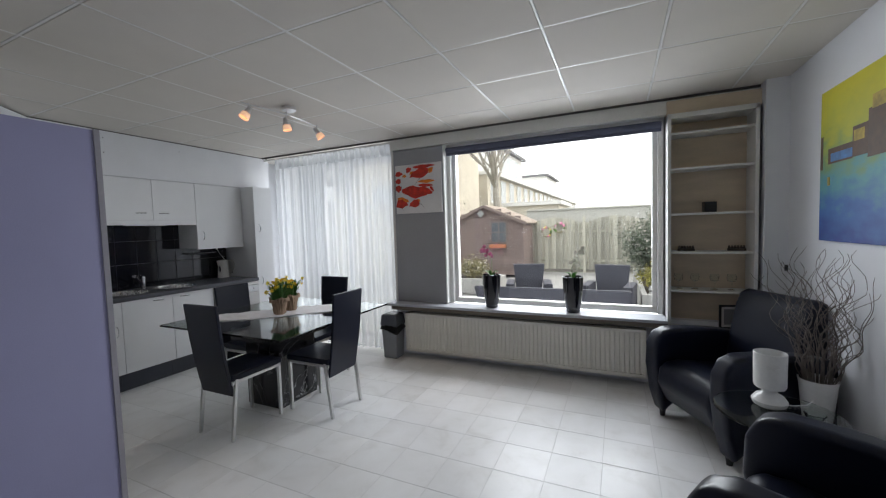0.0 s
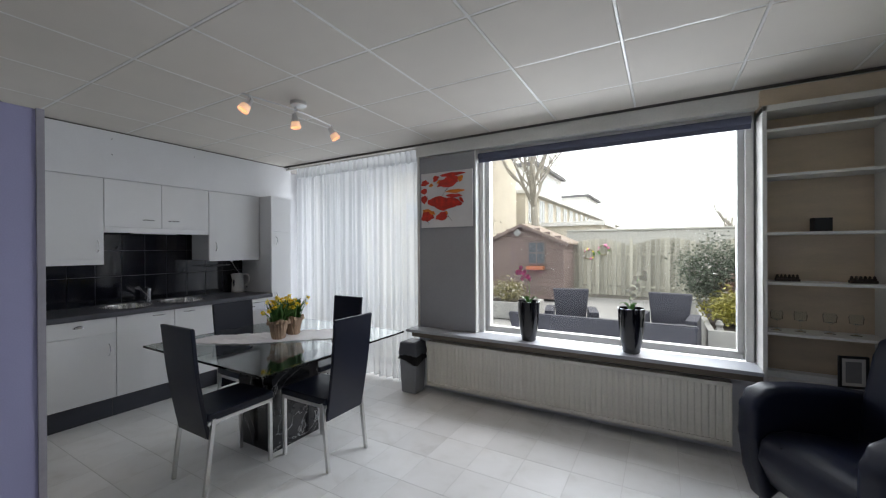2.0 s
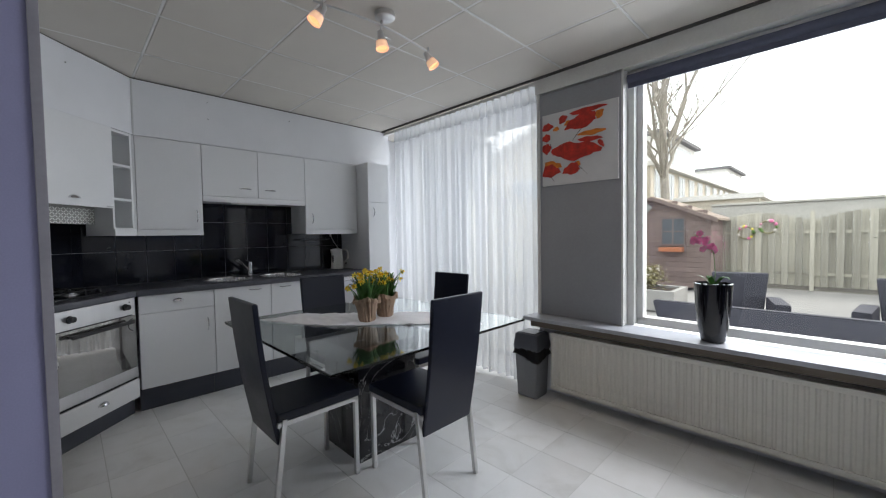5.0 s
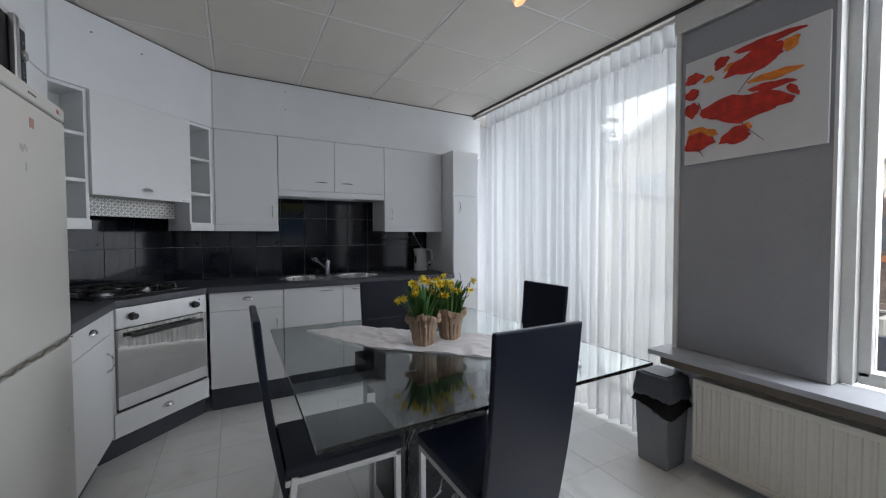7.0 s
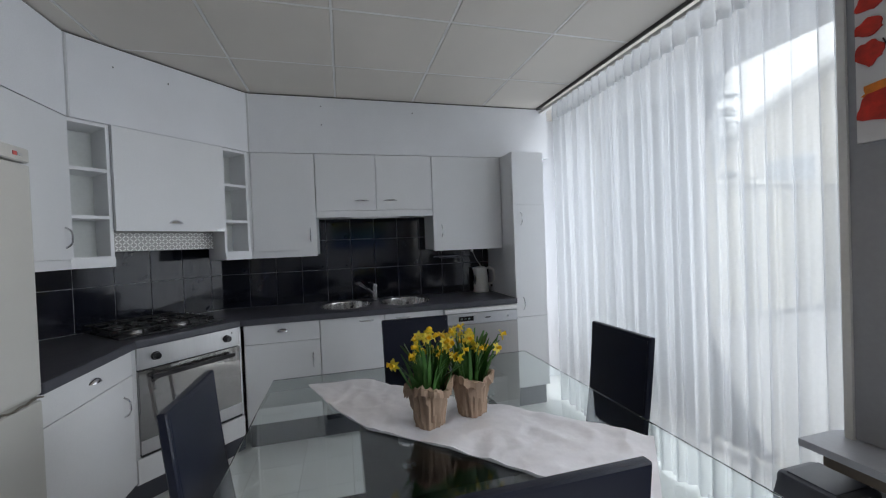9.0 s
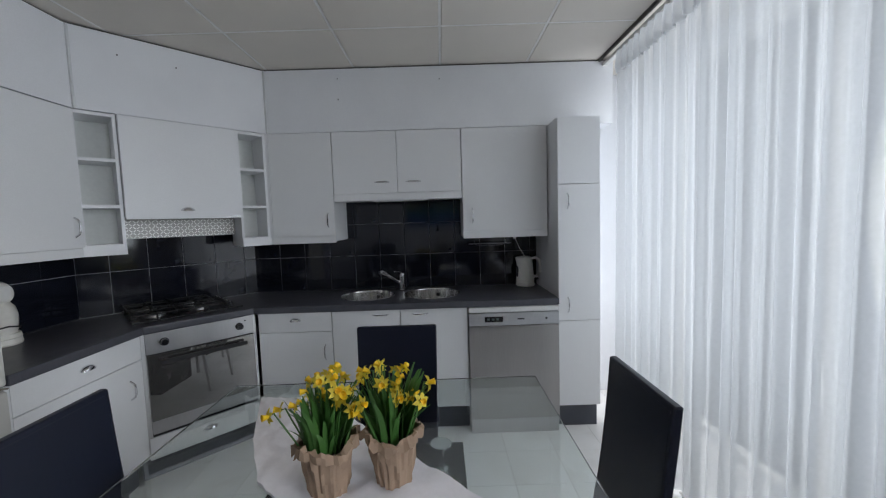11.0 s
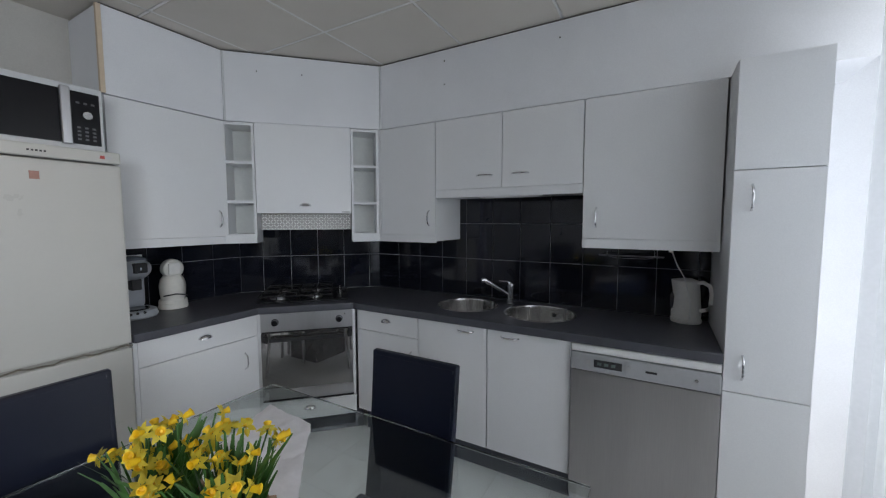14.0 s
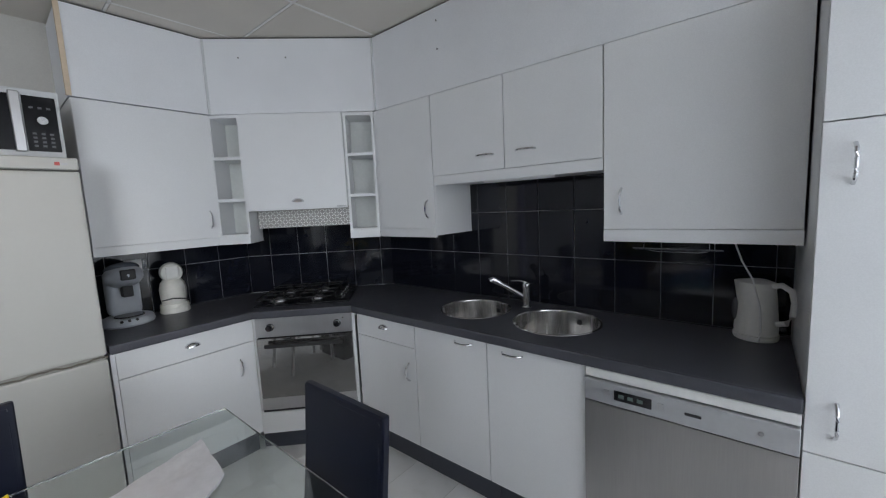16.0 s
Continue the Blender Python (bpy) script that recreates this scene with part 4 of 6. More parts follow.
low = [bm.verts.new((q.co.x, q.co.y, 0.0006)) for q in rim]
for i in range(len(rim)):
    j = (i + 1) % len(rim)
    bm.faces.new((rim[i], rim[j], low[j], low[i]))
single("table_runner", bm, LINEN, "pale creased table runner laid slantwise on the glass", "table runner", m=pose(RC.x, RC.y, TZ + 0.0005))

KRAFT = mat("brown_kraft_paper", (0.36, 0.25, 0.175), 0.8, vary=0.16, scale=14, bump=0.9, bump_scale=38)
LEAF = mat("daffodil_leaf", (0.06, 0.165, 0.035), 0.45, vary=0.3, scale=12)
PETAL = mat("daffodil_petal_yellow", (0.93, 0.78, 0.10), 0.55, vary=0.1, scale=30)
CUP = mat("daffodil_cup_orange", (0.92, 0.60, 0.015), 0.5, vary=0.1, scale=30)
SOIL = mat("potting_soil", (0.03, 0.022, 0.016), 0.95, vary=0.3, scale=60, bump=0.8, bump_scale=120)

def flower_mesh():
    bm = bm_new()
    for k in range(6):
        a = radians(60 * k)
        m = Matrix.Rotation(a, 4, "Z")
        pts = [(0.003, 0, 0.0), (0.010, -0.0066, 0.001), (0.016, -0.0052, 0.0005), (0.024, 0, -0.004), (0.016, 0.0052, 0.0005), (0.010, 0.0066, 0.001)]
        vs = [bm.verts.new(m @ Vector(p)) for p in pts]
        bm.faces.new(vs)
    bmesh.ops.solidify(bm, geom=bm.faces[:], thickness=0.0008)
    return bm

def daffodils(x, y, seed, turn):
    rng = random.Random(seed)
    pot = thing("daffodil_pot", (x, y, TZ + 0.006), "pot of yellow daffodils wrapped in crumpled brown paper", "flower pot", "daffodil pots", turn)
    bm = bm_new()
    seg, prof = 52, [(0.046, 0.0), (0.051, 0.025), (0.054, 0.05), (0.058, 0.08), (0.062, 0.112), (0.070, 0.140), (0.079, 0.138), (0.081, 0.118)]
    rings = []
    for q, (r, z) in enumerate(prof):
        ring = []
        for i in range(seg):
            a = 2 * math.pi * i / seg
            f = 1 + (0.03 + 0.02 * q / 7) * math.sin(9 * a + seed + q * 0.6) + 0.04 * math.sin(5 * a + 2 * q + seed) + 0.05 * rng.uniform(-1, 1) + 0.035 * math.sin(17 * a + seed * 2 + 0.4 * q)
            ring.append(bm.verts.new((r * f * math.cos(a), r * f * math.sin(a), max(0.0, z + (0.007 * rng.uniform(-1, 1) + 0.01 * math.sin(3 * a + seed) if q > 2 else 0)))))
        rings.append(ring)
    for a, b in zip(rings, rings[1:]):
        for i in range(seg):
            bm.faces.new((a[i], a[(i + 1) % seg], b[(i + 1) % seg], b[i]))
    bm.faces.new(list(reversed(rings[0])))
    part("paper_wrap", bm, KRAFT, pot).data.set_sharp_from_angle(angle=radians(15))
    bm = bm_new()
    add_lathe(bm, [(0.056, 0.105), (0.03, 0.110), (0.001, 0.112)], 20)
    part("soil", bm, SOIL, pot)
    bm = bm_new()
    for i in range(115):
        a, r0 = rng.uniform(0, 6.28), rng.uniform(0.0, 0.052)
        h, lean = rng.uniform(0.10, 0.185), rng.uniform(0.005, 0.055)
        base = Vector((r0 * math.cos(a), r0 * math.sin(a), 0.105))
        side = Vector((-math.sin(a + 0.6), math.cos(a + 0.6), 0)) * 0.0078
        prev = None
        for k in range(5):
            s = k / 4
            p = base + Vector((math.cos(a) * lean * s * s * 1.4, math.sin(a) * lean * s * s * 1.4, h * s * (1 - 0.08 * s)))
            w = side * (1 - 0.75 * s ** 3)
            cur = (bm.verts.new(p - w), bm.verts.new(p + w))
            if prev:
                bm.faces.new((prev[0], prev[1], cur[1], cur[0]))
            prev = cur
    tagged(part("leaves", bm, LEAF, pot), kind="stuff")
    fm = finish(flower_mesh(), "petals", PETAL)
    bm = bm_new()
    add_lathe(bm, [(0.0042, 0.0), (0.0064, 0.006), (0.0070, 0.012), (0.0092, 0.0175), (0.0076, 0.0165), (0.0056, 0.006), (0.0005, 0.004)], 12)
    cm = finish(bm, "cup", CUP)
    for i in range(24):
        a, r0 = rng.uniform(0, 6.28), rng.uniform(0.01, 0.130)
        top = Vector((r0 * math.cos(a), r0 * math.sin(a), rng.uniform(0.235, 0.315) - r0 * 0.30))
        bm = bm_new()
        foot = Vector((r0 * 0.4 * math.cos(a), r0 * 0.4 * math.sin(a), 0.105))
        out = Vector((math.cos(a + rng.uniform(-0.8, 0.8)), math.sin(a + rng.uniform(-0.8, 0.8)), rng.uniform(0.0, 0.7))).normalized()
        add_tube(bm, [foot, foot.lerp(top, 0.6) + Vector((0, 0, 0.015)), top - out * 0.012 + Vector((0, 0, 0.004)), top - out * 0.002], 0.0022, 6, 0.8)
        st = part("flower_stem", bm, LEAF, pot)
        rot = out.to_track_quat("Z", "Y").to_matrix().to_4x4()
        for nm, me in (("petals", fm), ("cup", cm)):
            o = new(nm, me)
            o.parent = st
            o.matrix_local = Matrix.Translation(top) @ rot @ Matrix.Rotation(rng.uniform(0, 1), 4, "Z") @ Matrix.Scale(rng.uniform(0.80, 1.0), 4)
daffodils(-2.745, 2.395, 3, 0)
daffodils(-2.782, 2.556, 8, 70)

# waste bin
BIN_GREY = mat("bin_grey_plastic", (0.24, 0.25, 0.27), 0.45, vary=0.05)
BIN_DARK = mat("bin_lid_dark_grey", (0.085, 0.092, 0.11), 0.35, vary=0.08)
BAG = mat("bin_bag_black", (0.015, 0.015, 0.016), 0.3, bump=0.6, bump_scale=90)
wb = thing("waste_bin", (-2.44, 3.725, 0.0), "grey plastic swing-lid bin with a black bag over its rim", "bin")
bm = bm_new()
vs = add_box(bm, (-0.10, -0.095, 0.0), (0.10, 0.095, 0.37), 0.022, 3)
for v in vs:
    f = 0.86 + 0.14 * v.co.z / 0.37
    v.co.x *= f
    v.co.y *= f
part("body", bm, BIN_GREY, wb)
bm = bm_new()
rng = random.Random(2)
prof = [(0.108, 0.31), (0.122, 0.325), (0.118, 0.345), (0.113, 0.372), (0.108, 0.39)]
rings = []
for q, (r, z) in enumerate(prof):
    ring = []
    for i in range(36):
        a = 2 * math.pi * i / 36
        c, s_ = math.cos(a), math.sin(a)
        k = 1 / max(abs(c), abs(s_)) ** 0.75
        j = 1 + 0.05 * rng.uniform(-1, 1)
        ring.append(bm.verts.new((r * c * k * j, r * 0.95 * s_ * k * j, z + (0.022 * math.sin(2 * a) * (1 - q / 4) + 0.01 * rng.uniform(-1, 1)))))
    rings.append(ring)
for a, b in zip(rings, rings[1:]):
    for i in range(36):
        bm.faces.new((a[i], a[(i + 1) % 36], b[(i + 1) % 36], b[i]))
bmesh.ops.solidify(bm, geom=bm.faces[:], thickness=0.003)
part("bag_rim", bm, BAG, wb, "crumpled black bag folded over the rim")
bm = bm_new()
vs = add_box(bm, (-0.112, -0.105, 0.37), (0.112, 0.105, 0.505), 0.035, 4)
for v in vs:
    if v.co.z > 0.44:
        v.co.x *= 0.9
        v.co.y *= 0.92
lid = part("lid", bm, BIN_DARK, wb, "dark grey lid")
part("swing_flap", box_bm((-0.072, -0.08, 0.5045), (0.072, 0.08, 0.510), 0.004), BIN_DARK, lid)

# spotlight bar
spot = thing("ceiling_spotlight", (-2.575, 2.425, CEIL), "three-lamp satin steel spotlight bar under the ceiling, switched on", "spotlight")
bm = bm_new()
add_lathe(bm, [(0.0005, -0.030), (0.05, -0.030), (0.056, -0.026), (0.057, -0.002), (0.0005, 0.0)], 32)
bmesh.ops.translate(bm, vec=(0.03, 0, 0), verts=bm.verts)
part("ceiling_rose", bm, SATIN, spot)
bm = bm_new()
add_tube(bm, [(-0.03 + 0.03 * math.cos(s * 2.2), s * 0.385, -0.055) for s in [i / 8 - 1 for i in range(17)]], 0.006, 10)
part("bar", bm, SATIN, spot)
bm = bm_new()
add_tube(bm, [(0.0, 0.0, -0.02), (0.0, 0.0, -0.058)], 0.008, 10)
part("bar_stem", bm, SATIN, spot)
BULB = glow("halogen_bulb_lit", (1.0, 0.50, 0.22), 1.1)
FROST = glow("frosted_lamp_glass_lit", (1.0, 0.60, 0.38), 0.55)
for y, aim in ((-0.36, (-0.15, -0.50, -0.85)), (0.0, (0.12, 0.05, -1.0)), (0.36, (0.40, 0.35, -0.85))):
    hp = Vector((-0.012, y, -0.112))
    rot = Vector(aim).normalized().to_track_quat("Z", "Y").to_matrix().to_4x4()
    mm = Matrix.Translation(hp) @ rot
    bm = bm_new()
    add_lathe(bm, [(0.001, -0.032), (0.014, -0.032), (0.018, -0.022), (0.019, 0.0), (0.024, 0.012), (0.030, 0.040)], 24, mm)
    h = part("lamp_head", bm, SATIN, spot, "satin steel lamp head")
    bm = bm_new()
    add_lathe(bm, [(0.0302, 0.030), (0.037, 0.072), (0.035, 0.072), (0.029, 0.032)], 24, mm)
    part("glass_rim", bm, FROST, h, "frosted glass rim")
    bm = bm_new()
    add_lathe(bm, [(0.0005, 0.046), (0.028, 0.048), (0.030, 0.058), (0.0005, 0.060)], 24, mm)
    part("bulb", bm, BULB, h, "warm glowing bulb")
    bm = bm_new()
    add_tube(bm, [(-0.005, y, -0.056), (-0.012, y, -0.10)], 0.005, 8)
    part("swivel", bm, SATIN, h)
    bm = bm_new()
    add_tube(bm, [hp + rot.to_3x3() @ Vector((0.019, 0, 0)), hp + rot.to_3x3() @ Vector((0.05, 0.01, -0.015)), hp + rot.to_3x3() @ Vector((0.075, 0.02, -0.01))], 0.003, 6)
    part("aiming_handle", bm, SATIN, h)
for y, aim in ((-0.36, (-0.15, -0.50, -0.85)), (0.0, (0.12, 0.05, -1.0)), (0.36, (0.40, 0.35, -0.85))):
    ld = bpy.data.lights.new("spot_lamp", "SPOT")
    ld.energy, ld.color, ld.spot_size, ld.spot_blend, ld.shadow_soft_size = 4.0, (1.0, 0.75, 0.5), radians(80), 0.6, 0.02
    lo = new("spot_lamp", ld)
    v = Vector(aim).normalized()
    p = Vector((-2.587, 2.425 + y, CEIL - 0.112)) + v * 0.066
    lo.matrix_world = look(p, p + v)

# poppy canvas on the grey panel
CANVAS = mat("canvas_white", (0.72, 0.71, 0.71), 0.8, vary=0.04, scale=7, bump=0.3, bump_scale=500)
RED = mat("poppy_red", (0.55, 0.03, 0.015), 0.6, vary=0.35, scale=22)
ORANGE = mat("poppy_orange", (0.75, 0.22, 0.02), 0.6, vary=0.3, scale=22)
STEMINK = mat("poppy_stem_dark", (0.05, 0.02, 0.02), 0.7)
pw, ph_ = 0.583, 0.552
pic = thing("poppy_canvas", (-2.395, 3.829, 1.652), "white canvas with red and orange poppies", "painting")
part("canvas", box_bm((0, 0.0, 0.0), (pw, 0.016, ph_), 0.003), CANVAS, pic)
def petal_patch(u, v, ru, rv, tilt, m, k, name="poppy_petal"):
    rng = random.Random(k)
    bm = bm_new()
    ring = []
    for i in range(28):
        a = 2 * math.pi * i / 28
        f = 1 + 0.10 * math.sin(3 * a + k) + 0.07 * math.sin(7 * a + 2 * k) + 0.05 * rng.uniform(-1, 1)
        lower = 0.55 * (1 - 0.75 * abs(math.cos(a)))
        yy = math.sin(a) * (1.0 if math.sin(a) > 0 else lower)
        x, z = ru * f * math.cos(a), rv * f * yy
        ct, st = math.cos(radians(tilt)), math.sin(radians(tilt))
        px, pz = u * pw + (x * ct - z * st) * pw, (1 - v) * ph_ + (x * st + z * ct) * pw
        ring.append((min(max(px, 0.002), pw - 0.002), min(max(pz, 0.002), ph_ - 0.002)))
    add_prism(bm, ring, 0.0, 0.0035 + 0.0003 * (k % 7), Matrix(((1, 0, 0, 0), (0, 0, -1, 0), (0, 1, 0, 0), (0, 0, 0, 1))))
    part(name, bm, m, pic)
for k, (u, v, ru, rv, tilt, m) in enumerate([
        (0.62, 0.075, 0.23, 0.040, 2, RED), (0.79, 0.16, 0.06, 0.055, 50, ORANGE), (0.31, 0.125, 0.065, 0.055, 35, RED), (0.37, 0.185, 0.05, 0.03, 20, ORANGE),
        (0.55, 0.225, 0.205, 0.105, 9, RED), (0.68, 0.375, 0.165, 0.038, 0, ORANGE), (0.655, 0.455, 0.15, 0.038, -3, RED), (0.79, 0.53, 0.06, 0.03, -50, RED),
        (0.08, 0.195, 0.085, 0.055, 8, RED), (0.205, 0.235, 0.045, 0.032, 10, ORANGE), (0.06, 0.345, 0.065, 0.06, 0, RED), (0.06, 0.50, 0.065, 0.08, 0, RED),
        (0.455, 0.60, 0.315, 0.135, -4, RED), (0.145, 0.74, 0.13, 0.065, -8, ORANGE), (0.125, 0.83, 0.135, 0.095, 4, RED), (0.50, 0.755, 0.04, 0.035, 0, ORANGE), (0.42, 0.83, 0.115, 0.085, 8, RED)]):
    petal_patch(u, v, ru, rv * 1.15, tilt, m, k + 1)
for k, pts in enumerate([((0.555, 0.28), (0.49, 0.35), (0.43, 0.43)), ((0.43, 0.65), (0.48, 0.73), (0.53, 0.79), (0.62, 0.89)), ((0.12, 0.42), (0.16, 0.54)), ((0.13, 0.88), (0.17, 0.94))]):
    bm = bm_new()
    add_tube(bm, [(u * pw, -0.002, (1 - v) * ph_) for u, v in pts], 0.0022, 5, 0.5)
    part("poppy_stem", bm, STEMINK, pic)

# ---- things on the worktop ----
KET = mat("kettle_white_plastic", (0.82, 0.81, 0.78), 0.32, vary=0.03)
ket = thing("electric_kettle", (-4.797, 3.350, 0.9155), "white plastic electric kettle on the worktop", "kettle", "", 60)
bm = bm_new()
add_lathe(bm, [(0.068, 0.0), (0.072, 0.006), (0.072, 0.02), (0.001, 0.022)], 32, close=True)
part("base", bm, KET, ket)
bm = bm_new()
add_lathe(bm, [(0.001, 0.022), (0.068, 0.022), (0.070, 0.04), (0.062, 0.15), (0.057, 0.205), (0.054, 0.222), (0.030, 0.232), (0.001, 0.234)], 36)
for v in bm.verts:
    if v.co.x < -0.03 and v.co.z > 0.17:
        v.co.x -= 0.022 * (v.co.z - 0.17) / 0.05 * (1 if abs(v.co.y) < 0.03 else 0.3)
part("jug", bm, KET, ket)
bm = bm_new()
add_tube(bm, [(0.045, 0, 0.212), (0.080, 0, 0.222), (0.112, 0, 0.205), (0.122, 0, 0.165), (0.118, 0, 0.115), (0.100, 0, 0.082), (0.070, 0, 0.072)], 0.0105, 12)
part("handle", bm, KET, ket)
part("water_gauge", (lambda b: (bmesh.ops.create_uvsphere(b, u_segments=12, v_segments=8, radius=1, matrix=Matrix.Translation((-0.045, -0.055, 0.115)) @ Matrix.Rotation(radians(38), 4, "Z") @ Matrix.Diagonal((0.011, 0.008, 0.045, 1))), b)[1])(bm_new()), mat("gauge_smoked", (0.06, 0.06, 0.07), 0.15), ket, "dark oval water gauge")
bm = bm_new()
add_tube(bm, [(0.09, -0.01, 0.058), (0.105, -0.01, 0.062)], 0.008, 8)
part("switch", bm, BLACK_MATT, ket)
bm = bm_new()
add_tube(bm, [(-4.79, 3.27, 1.313), (-4.79, 3.275, 1.29), (-4.77, 3.30, 1.22), (-4.745, 3.335, 1.155), (-4.725, 3.36, 1.05), (-4.715, 3.365, 0.96), (-4.725, 3.36, 0.925), (-4.74, 3.345, 0.9195)], 0.0032, 8)
cable = single("kettle_cable", bm, WHITE_PLASTIC, "white cable hanging from the cabinet to the kettle", "cable")
bm = bm_new()
add_cyl(bm, 0.011, 0.009, 1.285, 1.3245, 12, pose(-4.79, 3.27, 0))
part("plug", bm, WHITE_PLASTIC, cable)

rack = thing("utensil_rack", (-4.80, 3.075, 1.313), "slim chrome rail rack under the wall cabinet", "rack")
for y, z, hl in ((0.03, -0.055, 0.165), (0.0, -0.062, 0.165), (-0.03, -0.075, 0.085)):
    bm = bm_new()
    add_tube(bm, [(y, -hl, z), (y, hl, z)], 0.0028, 8)
    part("rail", bm, CHROME, rack)
for yy in (-0.12, 0.12):
    bm = bm_new()
    add_tube(bm, [(0.03, yy, 0.012), (0.03, yy, -0.055), (0.0, yy, -0.064), (-0.03, yy * 0.6, -0.076)], 0.0025, 8)
    part("hanger", bm, CHROME, rack)

# coffee machine with a round head, pale body
cm1 = thing("capsule_coffee_machine", (-3.622, 0.568, 0.9155), "ivory capsule coffee machine with a round head", "coffee machine", "", 172)
cm1.matrix_world = cm1.matrix_world @ Matrix.Scale(1.08, 4)
IVORY = mat("machine_ivory", (0.76, 0.75, 0.70), 0.35, vary=0.03)
bm = bm_new()
add_lathe(bm, [(0.001, 0.0), (0.070, 0.0), (0.074, 0.008), (0.070, 0.028), (0.072, 0.032), (0.068, 0.05), (0.001, 0.052)], 36)
part("drip_base", bm, IVORY, cm1)
bm = bm_new()
add_lathe(bm, [(0.058, 0.05), (0.064, 0.09), (0.066, 0.13), (0.058, 0.168), (0.042, 0.19), (0.001, 0.195)], 36)
part("body", bm, IVORY, cm1)
bm = bm_new()
add_lathe(bm, [(0.001, 0.033), (0.035, 0.033), (0.050, 0.026), (0.056, 0.012), (0.056, -0.012), (0.050, -0.026), (0.035, -0.033), (0.001, -0.033)], 32, pose(0, -0.005, 0.228, 90, 0, 0))
hd_ = part("head", bm, IVORY, cm1)
part("lever_plate", box_bm((-0.028, -0.050, 0.20), (0.028, -0.030, 0.262), 0.004), KET, hd_)
bm = bm_new()
add_tube(bm, [(0.068, -0.01, 0.062), (0.045, -0.055, 0.075), (-0.01, -0.072, 0.088), (-0.06, -0.045, 0.078)], 0.0035, 8)
part("cup_rail", bm, BLACK_MATT, cm1)
# pad coffee machine, grey
cm2 = thing("pad_coffee_machine", (-3.380, 0.630, 0.9155), "pale grey pad coffee machine beside the fridge", "coffee machine", "", 180)
cm2.matrix_world = cm2.matrix_world @ Matrix.Scale(1.10, 4)
PADG = mat("machine_pale_blue_grey", (0.50, 0.53, 0.58), 0.3, vary=0.04)
PADD = mat("machine_dark_blue_grey", (0.13, 0.145, 0.175), 0.2, vary=0.05)
bm = bm_new()
add_lathe(bm, [(0.001, 0.0), (0.105, 0.0), (0.112, 0.01), (0.104, 0.035), (0.09, 0.042), (0.001, 0.044)], 40)
part("base", bm, PADG, cm2)
bm = bm_new()
add_lathe(bm, [(0.001, 0.0445), (0.062, 0.0445), (0.06, 0.050), (0.001, 0.051)], 28, pose(0, -0.035, 0))
part("drip_tray", bm, BLACK_GLOSS, cm2)
bm = bm_new()
add_box(bm, (-0.068, -0.005, 0.04), (0.068, 0.11, 0.255), 0.045, 5)
part("column", bm, PADG, cm2)
bm = bm_new()
bmesh.ops.create_uvsphere(bm, u_segments=28, v_segments=16, radius=1, matrix=Matrix.Translation((0, -0.015, 0.245)) @ Matrix.Rotation(radians(-8), 4, "X") @ Matrix.Diagonal((0.080, 0.115, 0.060, 1)))
part("head", bm, PADG, cm2)
bm = bm_new()
bmesh.ops.create_uvsphere(bm, u_segments=28, v_segments=16, radius=1, matrix=Matrix.Translation((0, 0.0, 0.282)) @ Matrix.Rotation(radians(-12), 4, "X") @ Matrix.Diagonal((0.070, 0.095, 0.030, 1)))
part("lid", bm, PADD, cm2, "dark glossy lid")
bm = bm_new()
add_box(bm, (-0.030, -0.128, 0.235), (0.030, -0.085, 0.285), 0.010, 3)
part("lid_lever", bm, BLACK_MATT, cm2)
bm = bm_new()
add_box(bm, (-0.022, -0.075, 0.145), (0.022, -0.03, 0.200), 0.008, 3)
part("spout", bm, BLACK_MATT, cm2)
for x in (-0.045, -0.015, 0.015):
    bm = bm_new()
    add_cyl(bm, 0.007, 0.007, 0, 0.005, 12, pose(x, -0.100, 0.030, 60, 0, 0))
    part("button", bm, BLACK_MATT, cm2)
sock = thing("wall_socket", (-3.462, SOUTH_K + 0.012, 1.215), "white wall socket on the black tiles", "socket", "", 180)
part("plate", box_bm((-0.042, -0.012, -0.04), (0.042, 0.0, 0.04), 0.004), WHITE_PLASTIC, sock)
for x in (0.0,):
    bm = bm_new()
    add_lathe(bm, [(0.021, 0.0125), (0.020, 0.010), (0.019, 0.0022), (0.001, 0.002)], 20, pose(x, 0, 0, 90, 0, 0))
    part("socket_well", bm, WHITE_PLASTIC, sock)

